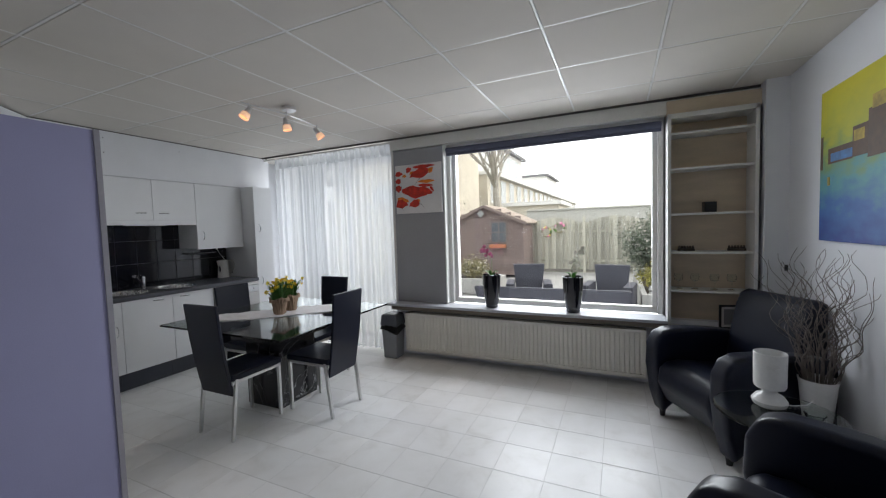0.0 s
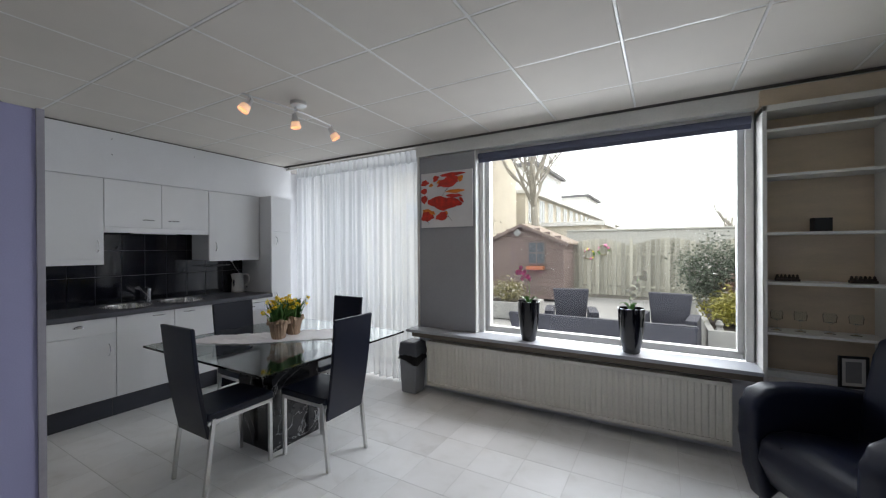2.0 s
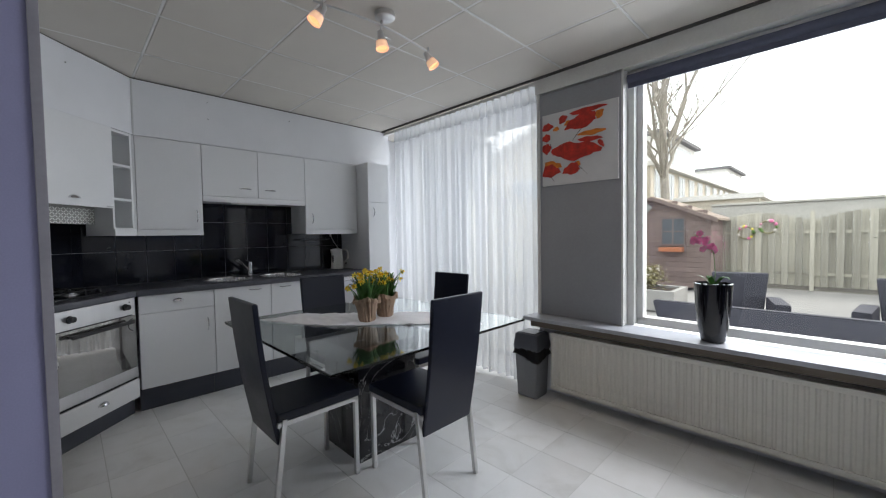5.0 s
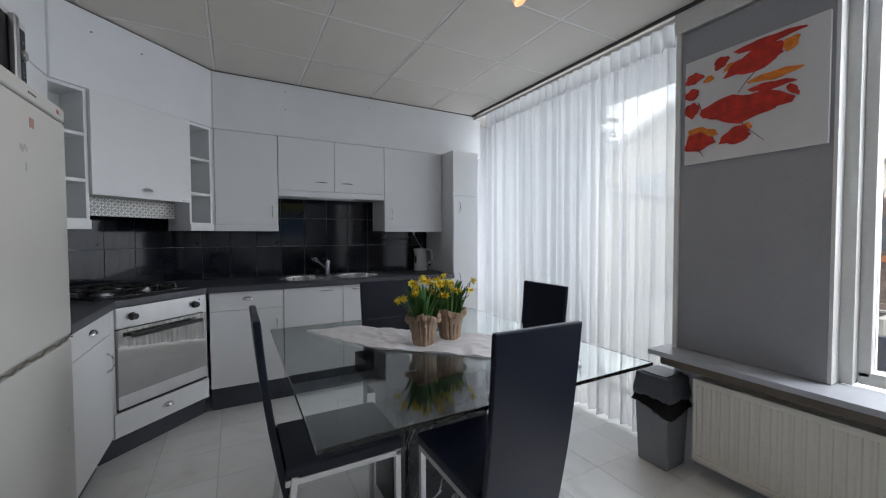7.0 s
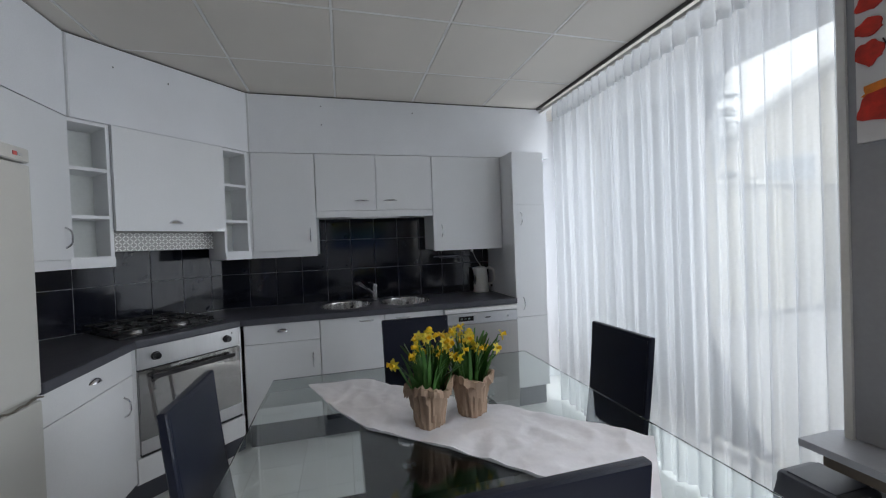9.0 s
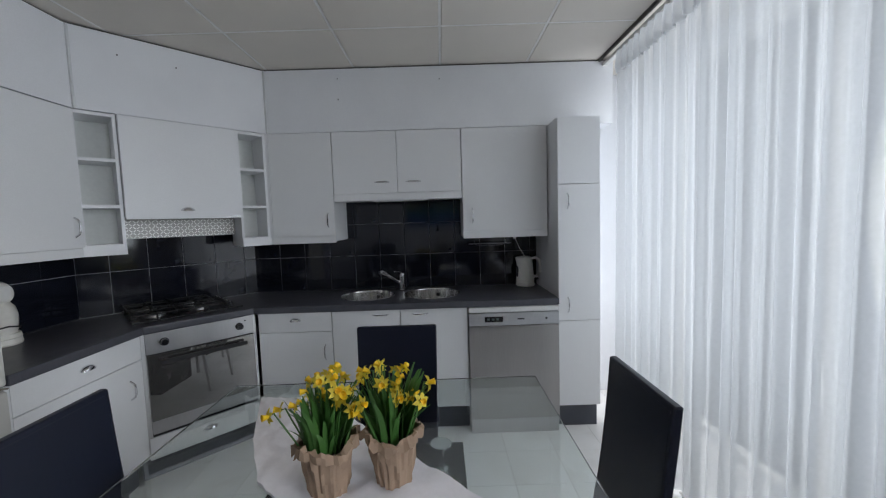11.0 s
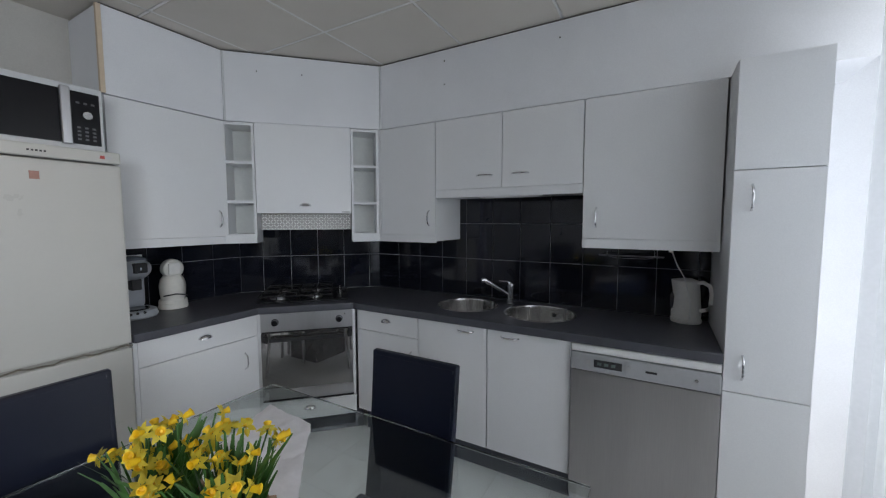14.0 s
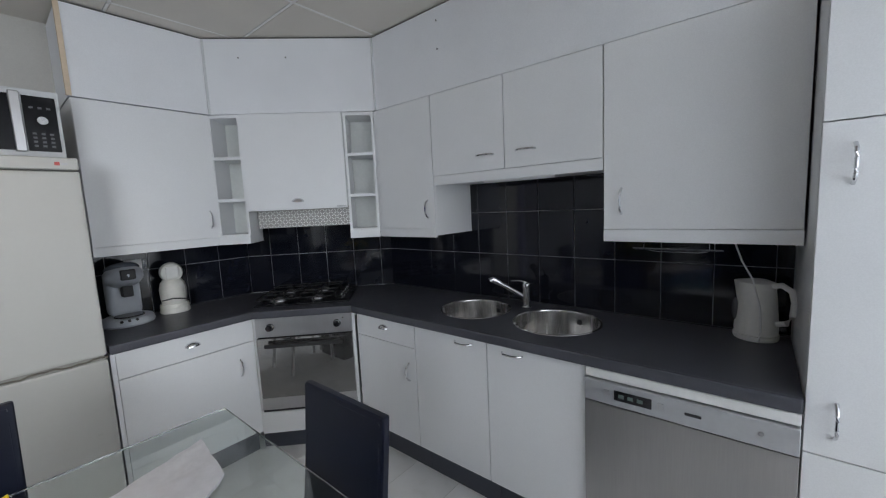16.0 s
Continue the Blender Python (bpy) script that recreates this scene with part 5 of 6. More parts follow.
# ---- lounge corner ----
ARM_LEATHER = LEATHER
def build_armchair():
    c = thing("armchair", (0, 0, 0), "black leather club armchair with bulging arms and a high back", "armchair", "black club armchairs")
    # faces -y
    def slab(profile, x0, x1, bevel, name, label=""):
        bm = bm_new()
        add_prism(bm, profile, x0, x1, Matrix(((0, 0, 1, 0), (1, 0, 0, 0), (0, 1, 0, 0), (0, 0, 0, 1))))
        es = [e for e in bm.edges]
        bmesh.ops.recalc_face_normals(bm, faces=bm.faces)
        bmesh.ops.bevel(bm, geom=es, offset=bevel, segments=4, profile=0.6, affect="EDGES", clamp_overlap=True)
        return part(name, bm, ARM_LEATHER, c, label)
    arm = [(-0.335, 0.035), (-0.385, 0.20), (-0.41, 0.40), (-0.405, 0.56), (-0.36, 0.645), (-0.28, 0.675), (-0.10, 0.675), (0.10, 0.655), (0.30, 0.62), (0.36, 0.45), (0.36, 0.10), (0.30, 0.05), (0.08, 0.15), (-0.14, 0.16), (-0.25, 0.11)]
    slab(arm, -0.385, -0.255, 0.040, "arm")
    slab(arm, 0.255, 0.385, 0.040, "arm")
    seat = [(-0.33, 0.15), (-0.40, 0.30), (-0.385, 0.40), (-0.33, 0.445), (-0.24, 0.455), (0.0, 0.425), (0.26, 0.40), (0.26, 0.20), (-0.10, 0.16)]
    slab(seat, -0.253, 0.253, 0.035, "seat_cushion")
    back = [(0.14, 0.36), (0.17, 0.60), (0.23, 0.85), (0.265, 0.93), (0.32, 0.96), (0.385, 0.925), (0.40, 0.80), (0.37, 0.40), (0.34, 0.18), (0.20, 0.18)]
    slab(back, -0.27, 0.27, 0.045, "back_cushion", "high padded back")
    for sx in (-1, 1):
        for y in (-0.31, 0.29):
            bm = bm_new()
            add_cyl(bm, 0.017, 0.026, 0.0, 0.085, 16, pose(sx * 0.31, y, 0))
            part("foot", bm, BLACK_MATT, c)
    return c
ac = build_armchair()
ac.matrix_world = pose(0.665, 3.135, 0, 0, 0, -61)
copy_thing(ac, pose(0.655, 1.525, 0, 0, 0, -118))

st = thing("side_table", (0.665, 2.385, 0.0), "small round glass side table on a black tapered foot", "side table")
bm = bm_new()
add_lathe(bm, [(0.0005, 0.490), (0.262, 0.490), (0.266, 0.494), (0.262, 0.500), (0.0005, 0.500)], 64)
part("glass_top", bm, TABLE_GLASS, st)
for z0, z1, r in ((0.478, 0.4895, 0.07), (0.0, 0.02, 0.17)):
    bm = bm_new()
    add_cyl(bm, r, r, z0, z1, 40)
    part("plate", bm, BLACK_GLOSS, st)
bm = bm_new()
add_cyl(bm, 0.03, 0.03, 0.02, 0.478, 24)
part("column", bm, BLACK_GLOSS, st)

OPAL = mat("opal_white_glass", (0.80, 0.80, 0.79), 0.3, vary=0.02)
tl_ = thing("table_lamp", (0.652, 2.45, 0.5005), "opal white glass table lamp, switched off", "table lamp")
bm = bm_new()
add_lathe(bm, [(0.001, 0.0), (0.052, 0.0), (0.070, 0.012), (0.076, 0.032), (0.062, 0.055), (0.036, 0.070), (0.030, 0.082), (0.032, 0.095)], 40)
part("glass_base", bm, OPAL, tl_)
bm = bm_new()
add_lathe(bm, [(0.028, 0.095), (0.062, 0.100), (0.068, 0.110), (0.070, 0.28), (0.067, 0.283), (0.065, 0.27), (0.063, 0.115), (0.028, 0.100)], 40)
part("glass_shade", bm, OPAL, tl_)
bm = bm_new()
add_tube(bm, [(0.05, 0.02, 0.004), (0.11, 0.03, 0.004), (0.17, 0.06, 0.004), (0.22, 0.13, 0.004)], 0.003, 6)
part("cord", bm, WHITE_PLASTIC, tl_)
dish = thing("glass_dish", (0.80, 2.36, 0.5005), "small clear glass dish on the side table", "dish")
bm = bm_new()
add_lathe(bm, [(0.001, 0.0), (0.03, 0.0), (0.042, 0.025), (0.040, 0.026), (0.028, 0.004), (0.001, 0.004)], 24)
part("bowl", bm, TABLE_GLASS, dish)

vs_ = thing("floor_vase", (0.960, 2.775, 0.0), "tall white tapered floor vase with dry twisted willow twigs", "vase")
bm = bm_new()
add_lathe(bm, [(0.001, 0.0), (0.050, 0.0), (0.054, 0.01), (0.062, 0.30), (0.083, 0.535), (0.089, 0.565), (0.083, 0.563), (0.057, 0.30), (0.047, 0.05), (0.001, 0.05)], 40)
part("vase_body", bm, OPAL, vs_)
TWIG = mat("dry_twig", (0.17, 0.145, 0.13), 0.8, vary=0.4, scale=20)
rng = random.Random(11)
for k in range(60):
    a = rng.uniform(0, 6.28)
    spread = rng.uniform(0.03, 0.17) if k % 3 else rng.uniform(0.18, 0.34)
    L = rng.uniform(0.55, 0.95)
    turns, ph1, ph2 = rng.uniform(15, 23), rng.uniform(0, 6.28), rng.uniform(0, 6.28)
    curl = rng.uniform(0.022, 0.046)
    pts = []
    for i in range(30):
        s = i / 29
        wob = curl * min(1.0, max(0.0, s - 0.30) * 2.6)
        x = math.cos(a) * (0.040 + spread * max(0.0, s - 0.12) ** 1.2) + wob * math.sin(s * turns + ph1)
        y = math.sin(a) * (0.040 + spread * max(0.0, s - 0.12) ** 1.2) + wob * math.cos(s * turns * 0.9 + ph2)
        pts.append((min(x, 0.135), y, 0.35 + L * s))
    bm = bm_new()
    add_tube(bm, pts, 0.0036, 5, 0.30)
    part("twig", bm, TWIG, vs_)

# large abstract canvas
def abstract_paint():
    m = bpy.data.materials.new("abstract_painting")
    m.use_nodes = True
    nt = m.node_tree
    n, l = nt.nodes, nt.links
    b = n["Principled BSDF"]
    tc = n.new("ShaderNodeTexCoord")
    sep = n.new("ShaderNodeSeparateXYZ")
    l.new(tc.outputs["Object"], sep.inputs["Vector"])
    mp = n.new("ShaderNodeMapping")
    mp.inputs["Scale"].default_value = (1, 1.6, 3.2)
    l.new(tc.outputs["Object"], mp.inputs["Vector"])
    no = n.new("ShaderNodeTexNoise")
    no.inputs["Scale"].default_value, no.inputs["Detail"].default_value = 3.5, 8
    l.new(mp.outputs["Vector"], no.inputs["Vector"])
    ma = n.new("ShaderNodeMath")
    ma.operation = "MULTIPLY_ADD"
    l.new(no.outputs["Fac"], ma.inputs[0])
    ma.inputs[1].default_value = 0.45
    l.new(sep.outputs["Z"], ma.inputs[2])
    mr = n.new("ShaderNodeMapRange")
    mr.inputs["From Min"].default_value, mr.inputs["From Max"].default_value = 0.22, 1.10
    l.new(ma.outputs["Value"], mr.inputs["Value"])
    cr = n.new("ShaderNodeValToRGB")
    e = cr.color_ramp.elements
    e[0].position, e[0].color = 0.0, (0.02, 0.06, 0.28, 1)
    e[1].position, e[1].color = 1.0, (0.62, 0.55, 0.01, 1)
    for pos, col in ((0.22, (0.03, 0.14, 0.40, 1)), (0.42, (0.08, 0.30, 0.33, 1)), (0.56, (0.16, 0.30, 0.12, 1)), (0.72, (0.45, 0.46, 0.03, 1))):
        q = e.new(pos)
        q.color = col
    l.new(mr.outputs["Result"], cr.inputs["Fac"])
    l.new(cr.outputs["Color"], b.inputs["Base Color"])
    b.inputs["Roughness"].default_value = 0.55
    bp = n.new("ShaderNodeBump")
    bp.inputs["Strength"].default_value, bp.inputs["Distance"].default_value = 0.4, 0.003
    l.new(no.outputs["Fac"], bp.inputs["Height"])
    l.new(bp.outputs["Normal"], b.inputs["Normal"])
    return m
ab = thing("abstract_canvas", (EAST - 0.024, 3.155, 1.325), "large abstract canvas in yellow, green and blue", "painting")
part("canvas", box_bm((0, -1.25, 0), (0.022, 0, 0.895), 0.003), abstract_paint(), ab)
BROWN = mat("paint_dark_brown", (0.10, 0.055, 0.03), 0.6, vary=0.4, scale=14)
PBLUE = mat("paint_mid_blue", (0.06, 0.18, 0.42), 0.6, vary=0.4, scale=14)
POCH = mat("paint_ochre", (0.42, 0.30, 0.04), 0.6, vary=0.4, scale=14)
for k, (y0, y1, z0, z1, m) in enumerate([(-0.005, -0.035, 0.43, 0.63, BROWN), (-0.10, -0.36, 0.455, 0.545, BROWN), (-0.13, -0.36, 0.465, 0.515, PBLUE), (-0.36, -0.50, 0.46, 0.62, BROWN), (-0.37, -0.47, 0.54, 0.60, POCH),
                                         (-0.50, -0.80, 0.44, 0.68, BROWN), (-0.53, -0.80, 0.67, 0.74, POCH), (-0.84, -1.10, 0.42, 0.60, BROWN), (-0.10, -0.125, 0.33, 0.38, POCH)]):
    part("paint_patch", box_bm((-0.0012 - 0.0002 * k, y1, z0), (0.001, y0, z1), 0.001, 1), m, ab)

# small things on the bookcase shelves
DARKWOOD = mat("dark_carved_wood", (0.045, 0.028, 0.018), 0.5, vary=0.3, scale=30)
box1 = single("trinket_box", box_bm((-0.045, -0.03, 0), (0.045, 0.03, 0.088), 0.004), BLACK_MATT, "small black box on a bookcase shelf", "box", m=pose(0.64, 3.86, 1.5365, 0, 0, 12))
for x in (0.475, 0.83):
    o = thing("carved_ornament", (x, 3.86, 1.2125), "small dark carved wooden row of figures on a shelf", "ornament", "carved ornaments")
    part("base", box_bm((-0.062, -0.018, 0), (0.062, 0.018, 0.018), 0.003), DARKWOOD, o)
    for k in range(6):
        bm = bm_new()
        add_lathe(bm, [(0.001, 0.018), (0.010, 0.018), (0.011, 0.028), (0.006, 0.034), (0.008, 0.040), (0.001, 0.046)], 10)
        bmesh.ops.translate(bm, vec=(-0.05 + 0.02 * k, 0, 0), verts=bm.verts)
        part("bead", bm, DARKWOOD, o)
for x in (0.42, 0.54, 0.68, 0.80):
    bm = bm_new()
    add_lathe(bm, [(0.001, 0.0), (0.028, 0.0), (0.005, 0.006), (0.004, 0.06), (0.030, 0.075), (0.034, 0.11), (0.028, 0.13), (0.026, 0.13), (0.031, 0.11), (0.027, 0.078), (0.001, 0.066)], 20)
    single("drinking_glass", bm, pane_glass("thin_glass", ior=1.06) if x == 0.42 else bpy.data.materials["thin_glass"], "clear stemmed drinking glass on a shelf", "glass", "glasses on the shelf", pose(x, 3.86, 0.8855))
pf = thing("photo_frame", (0.78, 3.84, 0.5605), "small dark photo frame leaning on the lowest shelf", "picture frame", "", 14)
part("frame", (lambda b: ([add_box(b, lo, hi, 0.003) for lo, hi in (((-0.075, -0.008, 0), (-0.06, 0.008, 0.20)), ((0.06, -0.008, 0), (0.075, 0.008, 0.20)), ((-0.06, -0.008, 0), (0.06, 0.008, 0.015)), ((-0.06, -0.008, 0.185), (0.06, 0.008, 0.20)))], b)[1])(bm_new()), BLACK_MATT, pf)
part("mount", box_bm((-0.06, -0.002, 0.015), (0.06, 0.006, 0.185)), CANVAS, pf)
part("print", box_bm((-0.04, -0.003, 0.035), (0.04, -0.0021, 0.165)), mat("print_grey", (0.25, 0.25, 0.26), 0.5), pf)
hook = single("wall_hook", box_bm((EAST - 0.022, 3.685, 1.07), (EAST - 0.001, 3.695, 1.115), 0.004), BLACK_MATT, "small black hook on the white wall", "hook")

# ---- pots with orchids on the sill ----
ORCHID = mat("orchid_pink", (0.72, 0.20, 0.40), 0.5, vary=0.2, scale=40)
ORCHID_W = mat("orchid_dry_white", (0.74, 0.72, 0.64), 0.6, vary=0.2, scale=40)
POTBLACK = mat("glazed_black_pot", (0.010, 0.010, 0.014), 0.08, vary=0.1, coat=0.5)
def orchid(x, y, bloom, seed, label):
    rng = random.Random(seed)
    p = thing("orchid_pot", (x, y, 0.6285), label, "flower pot", "black pots on the sill")
    bm = bm_new()
    add_lathe(bm, [(0.001, 0.0), (0.052, 0.0), (0.060, 0.006), (0.078, 0.10), (0.090, 0.22), (0.095, 0.335), (0.096, 0.345), (0.091, 0.346), (0.088, 0.32), (0.001, 0.30)], 48)
    part("pot", bm, POTBLACK, p)
    bm = bm_new()
    for k in range(5):
        a = k * 1.25 + seed
        prev = None
        for i in range(7):
            s = i / 6
            c = Vector((math.cos(a) * 0.10 * s, math.sin(a) * 0.05 * s, 0.315 + 0.07 * math.sin(s * 2.2)))
            w = Vector((-math.sin(a), math.cos(a), 0)) * 0.016 * math.sin(math.pi * min(1, s * 0.85 + 0.12))
            cur = (bm.verts.new(c - w), bm.verts.new(c + w))
            if prev:
                bm.faces.new((prev[0], prev[1], cur[1], cur[0]))
            prev = cur
    bmesh.ops.solidify(bm, geom=bm.faces[:], thickness=0.002)
    part("leaves", bm, LEAF, p)
    stem = [(0.0, 0.0, 0.30), (0.01, 0.0, 0.40), (0.0, 0.01, 0.52), (-0.05, 0.01, 0.60), (-0.10, 0.0, 0.63)] if bloom is ORCHID else [(0.0, 0.0, 0.30), (-0.01, 0.0, 0.42), (0.03, 0.0, 0.54), (0.07, 0.01, 0.60)]
    bm = bm_new()
    add_tube(bm, stem, 0.0025, 6)
    st_ = part("flower_stem", bm, LEAF, p)
    for k in range(15):
        f = rng.uniform(0.45, 1.0)
        i = min(int(f * (len(stem) - 1)), len(stem) - 2)
        c = Vector(stem[i]).lerp(Vector(stem[i + 1]), f * (len(stem) - 1) - i) + Vector((rng.uniform(-0.025, 0.03), rng.uniform(-0.03, 0.01), rng.uniform(-0.04, 0.02)))
        bm = bm_new()
        rot = Matrix.Translation(c) @ Euler((rng.uniform(0.9, 1.9), 0, rng.uniform(-0.7, 0.7))).to_matrix().to_4x4()
        for q in range(5):
            mm = rot @ Matrix.Rotation(radians(72 * q), 4, "Z")
            vs = [bm.verts.new(mm @ Vector(v)) for v in ((0.002, 0, 0), (0.011, -0.009, 0.003), (0.020, -0.004, 0.0), (0.020, 0.004, 0.0), (0.011, 0.009, 0.003))]
            bm.faces.new(vs)
        part("bloom", bm, bloom, st_)
orchid(-1.265, 3.815, ORCHID, 2, "glossy black pot with a pink orchid on the sill")
orchid(-0.452, 3.805, ORCHID_W, 5, "glossy black pot with a faded white orchid on the sill")

# ---- garden ----
GZ = -0.10
LAWN = mat("garden_ground", (0.13, 0.125, 0.11), 0.95, vary=0.3, scale=0.7, bump=0.5, bump_scale=20)
bm = bm_new()
add_box(bm, (-400, 4.56, GZ - 0.2), (400, 800, GZ - 0.03))
structure("ground", bm, LAWN, "grey earth and paving that runs to the horizon", "ground")
PAVE = mat("patio_paving", (0.27, 0.27, 0.265), 0.85, vary=0.15, scale=4, bump=0.4, bump_scale=60, per_piece=0.12)
pav = structure("pavement", box_bm((-6.5, 4.57, GZ - 0.05), (2.2, 13.2, GZ - 0.02)), PAVE, "grey concrete garden paving", "pavement")

WOODG = mat("weathered_fence_wood", (0.42, 0.41, 0.35), 0.9, vary=0.2, scale=3, stretch=(6, 6, 0.6), bump=0.4, bump_scale=40, per_piece=0.28)
FENCE_Y = 13.0
fence = thing("garden_fence", (0, FENCE_Y, GZ), "weathered grey board fence with arched panels", "fence")
bm = bm_new()
add_box(bm, (-0.056, -0.012, 0.06), (0.056, 0.012, 1.0), 0.004, 1)
board_mesh = finish(bm, "board", WOODG)
for p in range(5):
    x0 = -4.75 + p * 1.86
    for k in range(15):
        u = (k + 0.5) / 15
        b = new("board", board_mesh)
        b.parent = fence
        h = 1.60 + 0.20 * math.sin(math.pi * u)
        b.location = (x0 + 1.80 * u, 0.0 if k % 2 else 0.075, 0)
        b.scale = (1, 1, h)
    part("post", box_bm((x0 - 0.06, -0.03, 0), (x0 + 0.02, 0.06, 1.80), 0.006), WOODG, fence)
    for z in (0.35, 1.30):
        part("rail", box_bm((x0, 0.02, z), (x0 + 1.82, 0.05, z + 0.06)), WOODG, fence)
PALE_WALL = mat("pale_boundary_boards", (0.47, 0.47, 0.44), 0.85, vary=0.1, scale=3, stretch=(0.5, 1, 4), bump=0.3, bump_scale=30)
far = thing("boundary_wall", (0, 14.5, GZ), "pale plank boundary wall behind the fence", "wall")
for k in range(4):
    part("wall_board", box_bm((-3.2, 0, 0.1 + k * 0.5), (5.5, 0.1, 0.585 + k * 0.5), 0.01, 1), PALE_WALL, far)
part("coping", box_bm((-3.2, -0.05, 2.09), (5.5, 0.15, 2.15), 0.01, 1), PALE_WALL, far)
side = thing("side_fence", (1.78, 0, GZ), "grey upright board fence along the garden side", "fence")
bm = bm_new()
add_box(bm, (-0.012, -0.07, 0.05), (0.012, 0.07, 1.95), 0.004, 1)
sb = finish(bm, "board", WOODG)
for k in range(46):
    b = new("board", sb)
    b.parent = side
    b.location = (0.0 if k % 2 else 0.03, 6.2 + 0.155 * k, 0)
part("cap", box_bm((-0.10, 6.1, 1.95), (0.14, 13.3, 2.0), 0.008), WOODG, side)

# shed
SHED = mat("shed_brown_boards", (0.19, 0.145, 0.135), 0.8, vary=0.2, scale=4, stretch=(0.6, 0.6, 6), bump=0.3, bump_scale=50, per_piece=0.12)
SHED_ROOF = mat("shed_roof_felt", (0.30, 0.25, 0.21), 0.9, vary=0.2)
SHED_TRIM = mat("shed_trim_brown", (0.17, 0.13, 0.12), 0.7, vary=0.2)
shed = thing("garden_shed", (-3.88, 11.6, GZ), "brown wooden garden shed with a pitched roof", "shed")
for k in range(14):
    z = 0.05 + k * 0.127
    part("board", box_bm((-1.22, 0.0, z), (1.20, 0.025, z + 0.124), 0.004, 1), SHED, shed)
    part("side_board", box_bm((1.20, 0.0, z), (1.225, 1.9, z + 0.124), 0.004, 1), SHED, shed)
    part("side_board", box_bm((-1.245, 0.0, z), (-1.22, 1.9, z + 0.124), 0.004, 1), SHED, shed)
for k in range(4):
    z0, z1 = 1.828 + k * 0.127, 1.828 + k * 0.127 + 0.124
    w0 = 1.22 * (1 - (z0 - 1.80) / 0.50)
    part("board", box_bm((-w0, 0.0, z0), (w0, 0.025, min(z1, 2.26)), 0.004, 1), SHED, shed)
part("back_wall", box_bm((-1.22, 1.87, 0), (1.22, 1.9, 1.83)), SHED, shed)
for sx in (-1, 1):
    bm = bm_new()
    add_prism(bm, [(sx * 1.36, 1.70), (0, 2.30), (0, 2.355), (sx * 1.36, 1.755)], -0.15, 2.0, Matrix(((1, 0, 0, 0), (0, 0, 1, 0), (0, 1, 0, 0), (0, 0, 0, 1))))
    part("roof", bm, SHED_ROOF, shed)
    bm = bm_new()
    add_prism(bm, [(sx * 1.38, 1.64), (0, 2.25), (0, 2.33), (sx * 1.38, 1.73)], -0.175, -0.15, Matrix(((1, 0, 0, 0), (0, 0, 1, 0), (0, 1, 0, 0), (0, 0, 0, 1))))
    part("barge_board", bm, SHED_TRIM, shed)
shed.scale = (0.98, 1.0, 0.96)
sw_ = part("window", box_bm((0.17, -0.02, 1.09), (0.71, 0.0, 1.80), 0.004), SHED_TRIM, shed, "four-pane window")
SHEDGLASS = mat("shed_window_glass", (0.09, 0.105, 0.12), 0.3, spec=0.25, vary=0.15)
for x in (0.205, 0.455):
    for z in (1.13, 1.46):
        part("pane", box_bm((x, -0.024, z), (x + 0.22, -0.018, z + 0.30)), SHEDGLASS, sw_)
part("window_box", box_bm((0.17, -0.20, 0.94), (0.68, -0.02, 1.05), 0.01), mat("terracotta", (0.42, 0.16, 0.08), 0.8), shed, "terracotta window box")
part("door_panel", box_bm((-0.85, -0.012, 0.06), (-0.10, 0.0, 1.75), 0.004), SHED, shed)
bm = bm_new()
add_box(bm, (-0.09, -0.19, -0.09), (0.09, -0.17, 0.09), 0.01, 1, Matrix.Translation((-0.10, 0, 2.06)) @ Matrix.Rotation(radians(45), 4, "Y"))
part("gable_ornament", bm, mat("ornament_grey", (0.26, 0.27, 0.27), 0.7), shed, "small pale diamond ornament")

# wicker lounge set
WICK = mat("dark_grey_wicker", (0.048, 0.050, 0.068), 0.7, vary=0.2, scale=30, bump=0.8, bump_scale=90)
sofa = thing("garden_sofa", (-1.01, 5.62, GZ), "long dark grey wicker garden sofa, seen from behind", "sofa")
bm = bm_new()
add_prism(bm, [(-1.03, 0.30), (-1.12, 0.645), (1.12, 0.645), (1.03, 0.30)], 0.0, 0.10, Matrix(((1, 0, 0, 0), (0, 0, 1, 0), (0, 1, 0, 0), (0, 0, 0, 1))))
bmesh.ops.recalc_face_normals(bm, faces=bm.faces)
bmesh.ops.bevel(bm, geom=bm.edges[:], offset=0.015, segments=2, affect="EDGES")
part("back", bm, WICK, sofa)
part("seat", box_bm((-1.0, 0.1, 0.20), (1.0, 0.70, 0.36), 0.02), WICK, sofa)
for x in (-1.03, 0.93):
    part("arm", box_bm((x, 0.05, 0.20), (x + 0.10, 0.70, 0.55), 0.02), WICK, sofa)
for x in (-0.98, 0.92):
    for y in (0.04, 0.62):
        part("leg", box_bm((x, y, 0), (x + 0.06, y + 0.06, 0.30)), WICK, sofa)
